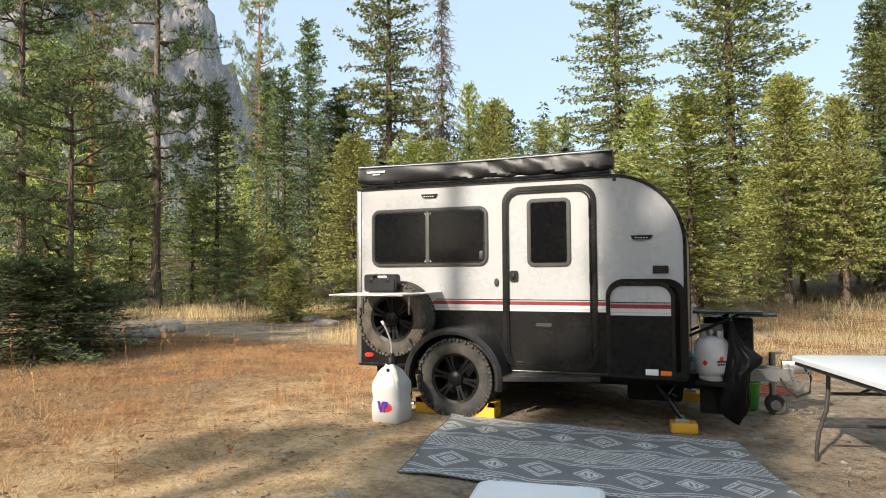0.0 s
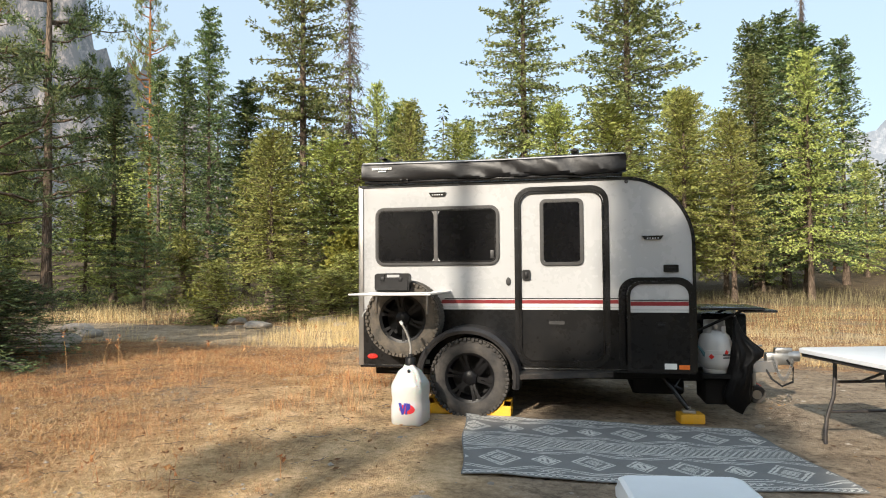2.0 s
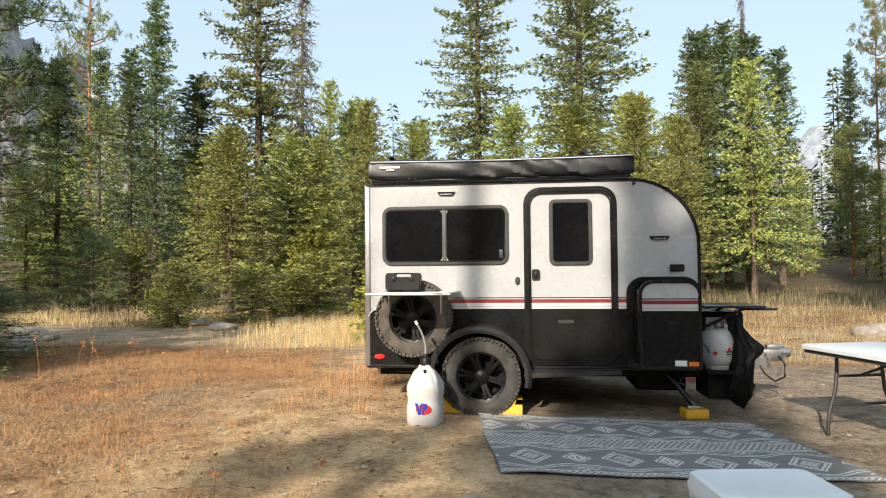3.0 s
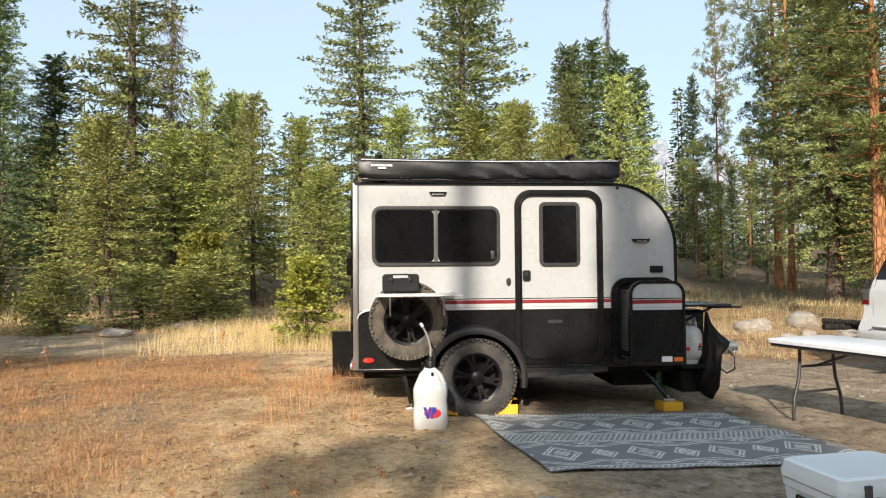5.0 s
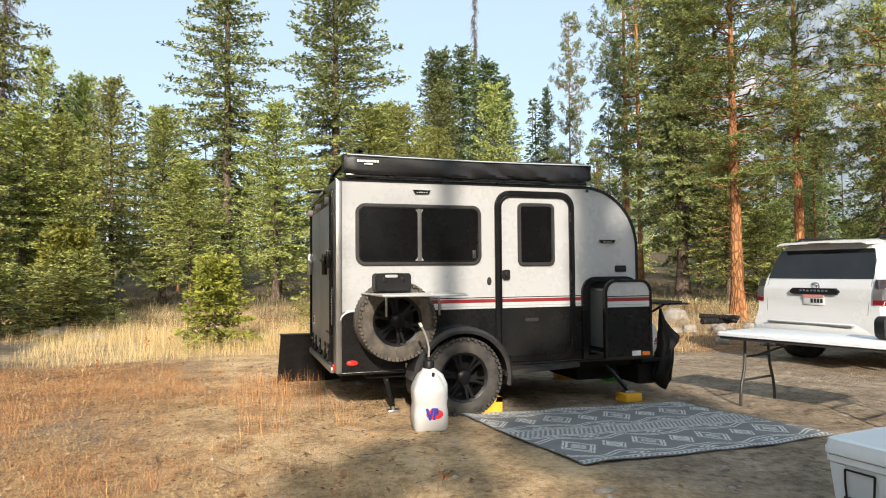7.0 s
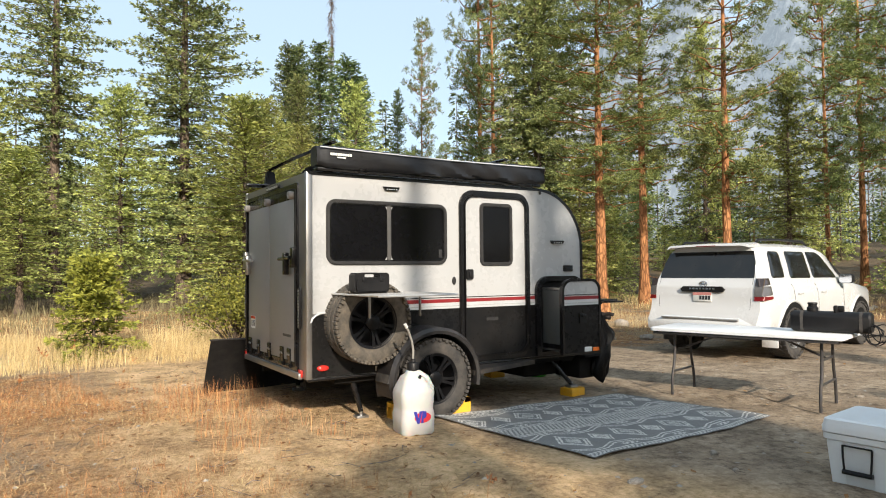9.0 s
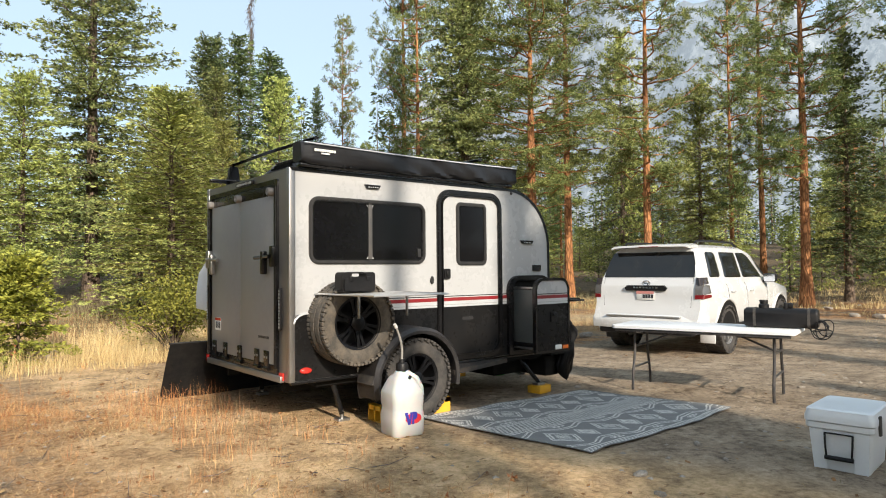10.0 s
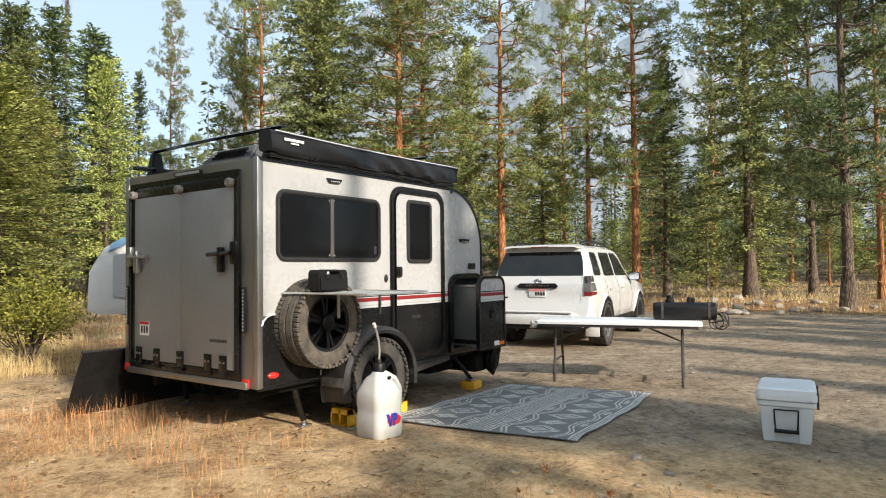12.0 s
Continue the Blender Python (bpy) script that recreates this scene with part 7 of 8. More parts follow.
SMOKED = surf("smoked_lens", (0.05, 0.042, 0.044), 0.10, 0, 0.3, 30, 0.03, bump=0.0)
CLEAR_LENS = surf("clear_lens", (0.12, 0.115, 0.115), 0.12, 0.1, 0.1, 9, 0.05, bump=0.0)


def car_tail(z):
    return float(np.interp(z, [0.35, 0.60, 0.66, 1.10, 1.70, 1.85], [0.02, 0.0, 0.09, 0.13, 0.40, 0.42]))


def car_top(x):
    return float(np.interp(x, [0, 0.5, 1.2, 2.3, 2.7, 3.0, 3.62, 3.9, 4.4, 4.65, 4.82], [1.74, 1.775, 1.79, 1.785, 1.75, 1.66, 1.16, 1.13, 1.07, 1.0, 0.86]))


def car_taper(x):
    return float(np.interp(x, [0, 0.15, 0.5, 1.0, 3.8, 4.4, 4.7, 4.82], [0.925, 0.965, 0.99, 1.0, 1.0, 0.965, 0.88, 0.78]))


def car_half(x):
    """Half section at x: (y, z) from the floor's middle to the roof's middle."""
    f, t = car_taper(x), car_top(x)
    low = [(0, 0.36), (0.80 * f, 0.36), (0.90 * f, 0.46), (0.945 * f, 0.60), (0.955 * f, 0.78), (0.95 * f, 0.96)]
    if t > 1.3:
        up = [(0.925 * f, 1.09), (0.90 * f, 1.13), (0.80 * f, 1.13 + (t - 1.19) * 0.55), (0.705 * f, t - 0.06), (0.62 * f, t - 0.012), (0.35 * f, t + 0.012), (0, t + 0.018)]
    else:
        b = min(1.02, t - 0.08)
        up = [(0.925 * f, b + 0.02), (0.90 * f, t - 0.045), (0.84 * f, t - 0.02), (0.74 * f, t), (0.62 * f, t + 0.008), (0.35 * f, t + 0.016), (0, t + 0.018)]
        low[5] = (0.95 * f, min(0.96, b - 0.02))
    return low + up


def car_side(x, z):
    h = car_half(x)[2:10]
    return float(np.interp(z, [p[1] for p in h], [p[0] for p in h]))


def build_car():
    car = thing("sport_utility_vehicle", "white mid-size sport utility vehicle parked on dirt", "car", (3.33, 6.86, 0.0), 8.0)
    car.matrix_world = car.matrix_world @ Matrix.Diagonal((0.965, 0.965, 0.955, 1))
    xs = [0, 0.06, 0.15, 0.3, 0.5, 0.8, 1.2, 1.7, 2.3, 2.6, 2.8, 3.0, 3.2, 3.4, 3.62, 3.8, 4.1, 4.4, 4.6, 4.74, 4.82]
    bm = B()
    rings = []
    for s in xs:
        h = car_half(s)
        loop = [(y, z) for y, z in h] + [(-y, z) for y, z in h[-2:0:-1]]
        rings.append([bm.verts.new((s + car_tail(z) * max(0, 1 - s / 0.8), y, z)) for y, z in loop])
    n = len(rings[0])
    for a, b in zip(rings, rings[1:]):
        for k in range(n):
            bm.faces.new((a[k], a[(k + 1) % n], b[(k + 1) % n], b[k]))
    m = n // 2
    for ring in (rings[0], rings[-1]):
        bm.faces.new((ring[0], ring[1], ring[n - 1]))
        for k in range(1, m - 1):
            bm.faces.new((ring[k], ring[k + 1], ring[n - k - 1], ring[n - k]))
        bm.faces.new((ring[m - 1], ring[m], ring[m + 1]))
    bmesh.ops.recalc_face_normals(bm, faces=bm.faces)
    body = part("body", bm, CAR_WHITE, car, "glossy white body")

    def skin(name, poly, off, mat, parent, side, label=""):
        """A panel on the car's flank, from an outline of (x, z)."""
        bm = B()
        cx, cz = sum(p[0] for p in poly) / len(poly), sum(p[1] for p in poly) / len(poly)
        rr = []
        for k, o in ((1.0, off - 0.02), (1.0, off - 0.003), (0.97, off), (0.5, off)):
            rr.append([bm.verts.new((cx + (x - cx) * k, side * (car_side(cx + (x - cx) * k, cz + (z - cz) * k) + o), cz + (z - cz) * k)) for x, z in poly])
        for a, b in zip(rr, rr[1:]):
            for i in range(len(poly)):
                j = (i + 1) % len(poly)
                bm.faces.new((a[i], a[j], b[j], b[i]))
        bm.faces.new(rr[-1])
        bmesh.ops.recalc_face_normals(bm, faces=bm.faces)
        return part(name, bm, mat, parent, label)

    def round_poly(pts, r=0.05, seg=3):
        out = []
        q = len(pts)
        for i in range(q):
            p, a, b = Vector(pts[i]), Vector(pts[i - 1]), Vector(pts[(i + 1) % q])
            u, v = (a - p).normalized() * r, (b - p).normalized() * r
            for k in range(seg + 1):
                t = k / seg
                out.append(tuple((p + u) * (1 - t) ** 2 + p * 2 * t * (1 - t) + (p + v) * t ** 2))
        return out

    for side in (-1, 1):
        skin("rear_quarter_window", round_poly([(0.55, 1.245), (0.985, 1.245), (1.06, 1.65), (0.70, 1.66)], 0.07), 0.006, CAR_GLASS, car, side, "tinted quarter window")
        skin("door_window", round_poly([(1.17, 1.235), (1.945, 1.23), (1.99, 1.66), (1.27, 1.66)], 0.05), 0.006, CAR_GLASS, car, side, "tinted rear door window")
        skin("door_window", round_poly([(2.025, 1.23), (3.02, 1.22), (2.97, 1.30), (2.66, 1.60), (2.48, 1.66), (2.07, 1.66)], 0.05), 0.006, CAR_GLASS, car, side, "front door window")
        for x, z0, z1 in ((1.14, 0.62, 1.14), (2.02, 0.50, 1.15), (3.10, 0.52, 1.10)):
            bm = B()
            zz = np.linspace(z0, z1, 9)
            tube(bm, [(x + 0.10 * (0.0 if x > 1.2 else max(0, 0.9 - z)), side * (car_side(x, z) + 0.0005), z) for z in zz], 0.004, 5)
            part("door_seam", bm, RUBBER, body)
        for x in (1.24, 2.14):
            bm = B()
            y = side * (car_side(x, 0.99) + 0.018)
            box(bm, (x, y - 0.012, 0.985), (x + 0.17, y + 0.012, 1.012), 0.008)
            part("door_handle", bm, CAR_WHITE, car, "white door handle")
        # black half discs for the shaded wheel wells and liners, arch lips and wheels
        for x in (1.06, 3.86):
            bm = B()
            arc = [(x + 0.47 * math.cos(radians(a)), 0.42 + 0.47 * math.sin(radians(a))) for a in range(-8, 189, 14)]
            slab(bm, arc, "y", side * 0.60, side * (car_side(x, 0.78) * 1.0 + 0.007))
            part("wheel_well_disc", bm, UNDER, car, "black half disc for the shaded wheel well")
            bm = B()
            tube(bm, [(px, side * (car_side(min(px, 4.5), max(pz, 0.46)) + 0.004), pz) for px, pz in arc], 0.022, 8)
            part("arch_lip", bm, CAR_WHITE, car, "white flared arch lip")
            w = part_of("wheel", car, "dusty wheel with grey alloy rim")
            mt = Matrix.Translation((x, side * 0.83, 0.395)) @ pose(0, 0, 0, 0, 17 * x, 180 if side > 0 else 0)
            for nm, bmw, mat in (("tyre", tyre_mesh(0.392, 0.26, 0.225, 30), RUBBER), ("rim", rim_mesh(0.225, 0.26), ALLOY)):
                bmw.transform(mt)
                part(nm, bmw, mat, w)
        # rocker, roof rail, mirror, tail lamp
        bm = B()
        box(bm, (1.55, side * 0.90 - 0.03, 0.34), (3.38, side * 0.90 + 0.03, 0.47), 0.02)
        part("rocker", bm, PLASTIC, car, "black rocker panel")
        bm = B()
        pts = [(x, side * 0.60, car_top(x) + z) for x, z in ((0.62, 0.01), (0.70, 0.055), (1.4, 0.062), (2.3, 0.055), (2.48, 0.0))]
        tube(bm, pts, 0.020, 8)
        part("roof_rail", bm, PLASTIC, car, "black roof rail")
        bm = B()
        loft(bm, [[(3.02 + a, side * 1.03 + u, 1.20 + v) for u, v in rounded(-0.11 * k, -0.075 * k, 0.11 * k, 0.085 * k, 0.035, 4)] for a, k in ((-0.06, 0.9), (-0.04, 1), (0.06, 0.92), (0.09, 0.6))])
        box(bm, (2.99, side * 0.96 - 0.06, 1.13), (3.06, side * 0.96 + 0.06, 1.17), 0.01)
        bmesh.ops.recalc_face_normals(bm, faces=bm.faces)
        mir = part("side_mirror", bm, PLASTIC, car, "dark side mirror")
        bm = B()
        slab(bm, rounded(side * 1.03 - 0.095, 1.135, side * 1.03 + 0.095, 1.275, 0.03, 4), "x", 2.955, 2.961)
        part("mirror_glass", bm, CHROME, mir)
        lamp = part_of("tail_lamp", car, "tail lamp with clear top and dark red base")
        for z0, z1, mat in ((0.915, 0.975, LAMP_RED), (0.977, 1.125, CLEAR_LENS), (1.127, 1.245, SMOKED)):
            k0, k1 = (z0 - 0.915) / 0.34, (z1 - 0.915) / 0.34
            skin("side_lens", [(0.12, z0), (0.40 + 0.05 * k0, z0 + 0.02), (0.40 + 0.05 * k1, z1), (0.15, z1)], 0.014, mat, lamp, side)
            bm = B()
            loft(bm, [[(car_tail(z) - 0.014, side * 0.800, z), (car_tail(z) + 0.0, side * 0.91, z), (car_tail(z) + 0.06, side * 0.90, z), (car_tail(z) + 0.06, side * 0.800, z)] for z in np.linspace(z0, z1, 4)])
            bmesh.ops.recalc_face_normals(bm, faces=bm.faces)
            part("rear_lens", bm, mat, lamp)
        # mud flap behind the rear wheel
        bm = B()
        box(bm, (0.52, side * 0.82 - 0.12, 0.20), (0.55, side * 0.82 + 0.12, 0.42), 0.01)
        part("mud_flap", bm, CAR_WHITE if side < 0 else RUBBER, car, "pale mud flap")
    # rear: window, spoiler, bumper, garnish, plate
    bm = B()
    loft(bm, [[(car_tail(z) + o, -w, z), (car_tail(z) + o, w, z), (car_tail(z) + 0.02, w, z), (car_tail(z) + 0.02, -w, z)] for z, w, o in ((1.25, 0.765, -0.006), (1.34, 0.76, -0.007), (1.50, 0.73, -0.006), (1.66, 0.675, -0.004))])
    bmesh.ops.recalc_face_normals(bm, faces=bm.faces)
    part("rear_window", bm, CAR_GLASS, car, "dark tinted rear window")
    bm = B()
    loft(bm, [[(x, y, z + 0.0) for x, z in ((0.24, zt - 0.045), (0.62, zt - 0.03), (0.62, zt + 0.012), (0.25, zt - 0.012))] for y, zt in ((-0.66, 1.755), (-0.60, 1.782), (0, 1.795), (0.60, 1.782), (0.66, 1.755))])
    bmesh.ops.recalc_face_normals(bm, faces=bm.faces)
    sp = part("spoiler", bm, CAR_WHITE, car, "white roof spoiler")
    bm = B()
    box(bm, (0.235, -0.16, 1.742), (0.25, 0.16, 1.754), 0.003)
    part("brake_lamp", bm, LAMP_RED, sp, "slim red brake lamp")
    bm = B()
    loft(bm, [[(x, y, z) for x, z in ((0.30, 0.42), (b, 0.43), (b - 0.02, 0.52), (b, 0.60), (b + 0.06, 0.655), (0.30, 0.66))] for y, b in ((-0.95, 0.20), (-0.90, 0.03), (-0.6, -0.03), (0, -0.045), (0.6, -0.03), (0.90, 0.03), (0.95, 0.20))])
    bmesh.ops.recalc_face_normals(bm, faces=bm.faces)
    part("rear_bumper", bm, CAR_WHITE, car, "white rear bumper")
    bm = B()
    box(bm, (-0.052, -0.62, 0.615), (0.05, 0.62, 0.640), 0.006)
    part("bumper_step", bm, ALLOY, car, "grey bumper step pad")
    bm = B()
    box(bm, (0.0, -0.78, 0.34), (0.2, 0.78, 0.455), 0.03)
    part("lower_valance", bm, PLASTIC, car, "black lower valance")
    bm = B()
    rod(bm, (-0.10, 0, 0.40), (0.1, 0, 0.40), 0.03)
    box(bm, (-0.22, -0.03, 0.38), (-0.08, 0.03, 0.42), 0.006)
    rod(bm, (-0.19, 0, 0.42), (-0.19, 0, 0.455), 0.012)
    bmesh.ops.create_uvsphere(bm, u_segments=14, v_segments=10, radius=0.027, matrix=Matrix.Translation((-0.19, 0, 0.475)))
    part("tow_ball", bm, STEEL, car, "steel tow ball mount")
    bm = B()
    x = car_tail(1.06)
    outl = [(-0.36, 1.075), (-0.33, 1.035), (0.33, 1.035), (0.36, 1.075), (0.31, 1.12), (-0.31, 1.12)]
    slab(bm, outl, "x", x - 0.035, x + 0.01)
    gar = part("garnish", bm, PLASTIC, car, "black tailgate garnish")
    bm = B()
    for k in range(8):
        box(bm, (x - 0.04, -0.21 + 0.054 * k, 1.072), (x - 0.034, -0.175 + 0.054 * k, 1.098))
    part("lettering", bm, CHROME, gar, "row of chrome bars")
    bm = B()
    for rx, ry, yy, zz in ((0.062, 0.042, 0, 1.155), (0.026, 0.04, 0, 1.155), (0.046, 0.018, 0, 1.168)):
        tube(bm, [(car_tail(1.16) - 0.012, yy + rx * math.cos(a), zz + ry * math.sin(a)) for a in np.linspace(0, 6.283, 21)[:-1]], 0.007, 6, True)
    part("emblem", bm, CHROME, car, "chrome oval emblem")
    bm = B()
    x = car_tail(0.96)
    box(bm, (x - 0.022, -0.152, 0.885), (x - 0.010, 0.152, 1.030), 0.006)
    pl = part("number_plate", bm, PAPER, car, "white and red number plate")
    bm = B()
    box(bm, (x - 0.026, -0.15, 0.985), (x - 0.022, 0.15, 1.028))
    part("plate_band", bm, surf("faded_red", (0.55, 0.22, 0.20), 0.5, 0, 0.1, 20, 0.1, bump=0.0), pl, "faded red band")
    bm = B()
    for k in range(4):
        box(bm, (x - 0.026, -0.135 + 0.047 * k, 0.915), (x - 0.022, -0.10 + 0.047 * k, 0.975))
    part("plate_bar", bm, DARK_INK, pl, "dark plate bars")
    # tailgate cut lines and windscreen
    bm = B()
    for s in (-1, 1):
        tube(bm, [(car_tail(z) + 0.002 if z > 0.64 else -0.0, s * w, z) for z, w in ((0.69, 0.70), (0.80, 0.735), (0.95, 0.745), (1.15, 0.755), (1.4, 0.75))], 0.004, 5)
    tube(bm, [(car_tail(0.69) + 0.001, y, 0.69) for y in np.linspace(-0.7, 0.7, 7)], 0.004, 5)
    part("tailgate_seam", bm, RUBBER, body)
    bm = B()
    loft(bm, [[(x, -w, z), (x, w, z), (x - 0.02, w, z), (x - 0.02, -w, z)] for x, w, z in ((3.60, 0.78, 1.21), (3.30, 0.72, 1.445), (3.02, 0.64, 1.67))])
    bmesh.ops.recalc_face_normals(bm, faces=bm.faces)
    part("windscreen", bm, CAR_GLASS, car, "dark windscreen")


build_car()


def tent_trailer():
    """A pop-up tent trailer: low box and one canvas bunk end."""
    ob = thing("tent_trailer", "pop-up tent trailer with grey canvas bunk end", "trailer", (-1.3, 9.8, 0.0), 0)
    canvas = surf("grey_canvas", (0.52, 0.52, 0.52), 0.85, 0, 0.08, 2, 0.15, (0.45, 0.40, 0.33), 0.3, 150)
    white = surf("white_canvas", (0.70, 0.69, 0.66), 0.8, 0, 0.06, 2, 0.15, bump=0.3, bump_scale=120)
    blue = surf("blue_vinyl", (0.16, 0.32, 0.50), 0.5, 0, 0.1, 2, 0.15, bump=0.1)
    bm = B()
    # bunk: sloped canvas with a scooped underside; its end faces -x
    secs = [(-2.74, 0.90, 1.05, 1.42, 0.0), (-2.62, 0.865, 1.0, 1.62, 0.02), (-2.30, 0.87, 1.0, 1.78, 0.05), (-1.55, 0.88, 1.0, 1.95, 0.06), (-0.75, 0.88, 1.0, 1.98, 0.06)]
    loft(bm, [[(x, 9.0, z0), (x, 10.6, z0), (x, 10.62, z1), (x, 10.45, z2 - 0.1), (x, 9.8, z2), (x, 9.15, z2 - 0.1), (x, 8.98, z1)] for x, z0, z1, z2, b in secs])
    bmesh.ops.recalc_face_normals(bm, faces=bm.faces)
    wpart("bunk_canvas", bm, white, ob, "white canvas bunk cover")
    bm = B()
    loft(bm, [[(x, 8.968, z) for z in (zb, zb + 0.003)] + [(x, 8.962, zt + 0.003), (x, 8.962, zt)] for x, zb, zt in ((-2.50, 1.05, 1.50), (-2.0, 1.05, 1.6), (-1.2, 1.05, 1.65))])
    wpart("window_mesh", bm, canvas, ob, "grey mesh window")
    bm = B()
    loft(bm, [[(x, 9.12, z - 0.1), (x, 9.8, z + 0.012), (x, 10.48, z - 0.1), (x, 10.48, z - 0.115), (x, 9.8, z - 0.004), (x, 9.12, z - 0.115)] for x, z in ((-2.55, 1.66), (-2.30, 1.79), (-1.55, 1.96), (-0.75, 1.99))])
    bmesh.ops.recalc_face_normals(bm, faces=bm.faces)
    wpart("bunk_roof", bm, blue, ob, "pale blue vinyl roof panel")
    bm = B()
    box(bm, (-1.6, 9.0, 0.42), (-0.55, 10.6, 0.90), 0.03)
    wpart("box_body", bm, WHITE, ob, "white box body")
    for y in (9.0, 10.6):
        bm = B()
        lathe(bm, [(0.10, -0.08), (0.23, -0.08), (0.26, -0.05), (0.26, 0.05), (0.23, 0.08), (0.0, 0.08)], 24, Matrix.Translation((-0.95, y, 0.27)) @ pose(0, 0, 0, 90))
        wpart("wheel", bm, RUBBER, ob, "small trailer wheel")
    bm = B()
    for y in (9.15, 10.4):
        rod(bm, (-2.45, y, 0.88), (-1.6, y, 0.5), 0.014)
    wpart("bunk_strut", bm, STEEL, ob, "steel bunk support poles")
    # turned about its near corner
    ob.matrix_world = Matrix.Translation((-2.70, 9.0, 0)) @ pose(0, 0, 0, 0, 0, -30) @ Matrix.Translation((2.70, -9.0, 0)) @ pose(-1.3, 9.8, 0)


tent_trailer()

# ---------------------------------------------------------------- rocks, grass, litter
def rock_mesh(seed, sub=3):
    bm = bmesh.new()
    bmesh.ops.create_icosphere(bm, subdivisions=sub, radius=1.0)
    r = np.random.default_rng(seed)
    cuts = [(Vector(unit(r.normal(0, 1, 3))), r.uniform(0.55, 0.9)) for _ in range(9)]
    for v in bm.verts:
        d = v.co.normalized()
        k = 1.0
        for nrm, off in cuts:
            c = d.dot(nrm)
            if c > 0.05:
                k = min(k, off / c)
        k = min(k, 1.15)
        v.co = d * k * (1 + 0.05 * noise.noise(d * 3 + Vector((seed, 0, 0))) + 0.03 * noise.noise(d * 9 + Vector((0, seed, 0))))
    mesh = bpy.data.meshes.new("stone")
    bm.to_mesh(mesh)
    bm.free()
    for p in mesh.polygons:
        p.use_smooth = True
    mesh.set_sharp_from_angle(angle=radians(28))
    mesh.materials.append(ROCK)
    return mesh


ROCKS = [rock_mesh(k) for k in range(5)]


def boulder(k, x, y, a, b, c, turn, label):
    ob = new("boulder", ROCKS[k % 5])
    ob.matrix_world = pose(x, y, float(ground_z(np.float64(x), np.float64(y))) + c * 0.45, 0, 0, turn) @ Matrix.Diagonal((a, b, c, 1))
    tagged(ob, label, "rock", "boulders")


boulder(0, -3.96, 11.9, 0.22, 0.20, 0.23, 20, "pale rounded boulder at the edge of the grass")
for k, (x, y, s) in enumerate(((-11.3, 8.3, 0.42), (-10.4, 9.9, 0.40), (-9.6, 9.2, 0.25), (-10.9, 11.4, 0.3), (-8.2, 13.6, 0.30), (-7.3, 15.2, 0.35), (-9.3, 14.6, 0.28), (-6.4, 13.9, 0.22), (-12.1, 12.6, 0.30))):
    boulder(k, x, y, s * 1.3, s, s * 0.45, 47 * k, "flat grey granite boulder in dry grass")
for k, (x, y, s) in enumerate(((4.6, 11.3, 0.22), (5.2, 11.7, 0.24), (5.7, 11.2, 0.26), (5.0, 13.2, 0.45), (6.7, 14.0, 0.48), (6.2, 11.9, 0.22), (6.7, 11.5, 0.24), (4.3, 9.6, 0.18), (4.9, 9.2, 0.16), (7.6, 13.2, 0.3))):
    boulder(k + 2, x, y, s * 0.9, s * 0.78, s * 0.58, 61 * k, "pale granite rock of a fire ring")
for k, (x, y, s) in enumerate(((16.8, 5.4, 0.28), (18.0, 6.2, 0.35), (15.6, 4.2, 0.2), (19.5, 4.6, 0.3), (14.8, 6.6, 0.22), (20.8, 7.4, 0.4), (17.3, 2.9, 0.22))):
    boulder(k + 1, x, y, s * 0.75, s * 0.6, s * 0.4, 33 * k, "pale rock at the edge of the clearing")


edge_rng = np.random.default_rng(71)
for k in range(46):
    a, d = edge_rng.uniform(0.95, 1.62), edge_rng.uniform(12.5, 19.5)
    s = edge_rng.uniform(0.06, 0.20)
    boulder(k, 1 + d * math.sin(a), 4 + d * math.cos(a), s * 1.2, s, s * 0.6, 29 * k, "small pale rock in dry grass")


def charred_log(x0, y0, x1, y1, r, z):
    bm = B()
    n = 8
    tube(bm, [(x0 + (x1 - x0) * i / n, y0 + (y1 - y0) * i / n, z + r * 0.2 * math.sin(3 * i)) for i in range(n + 1)], [r * (1 - 0.03 * i) for i in range(n + 1)], 9)
    mesh = bpy.data.meshes.new("log")
    bm.to_mesh(mesh)
    bm.free()
    shade_mesh(mesh)
    mesh.materials.append(bark("charred_bark", (0.015, 0.013, 0.012), (0.06, 0.05, 0.045)) if "charred_bark" not in bpy.data.materials else bpy.data.materials["charred_bark"])
    tagged(new("charred_log", mesh), "charred black log lying in the fire ring", "log", "charred logs")


charred_log(5.4, 11.5, 6.2, 11.4, 0.065, 0.24)
charred_log(5.6, 11.8, 6.0, 11.1, 0.055, 0.33)


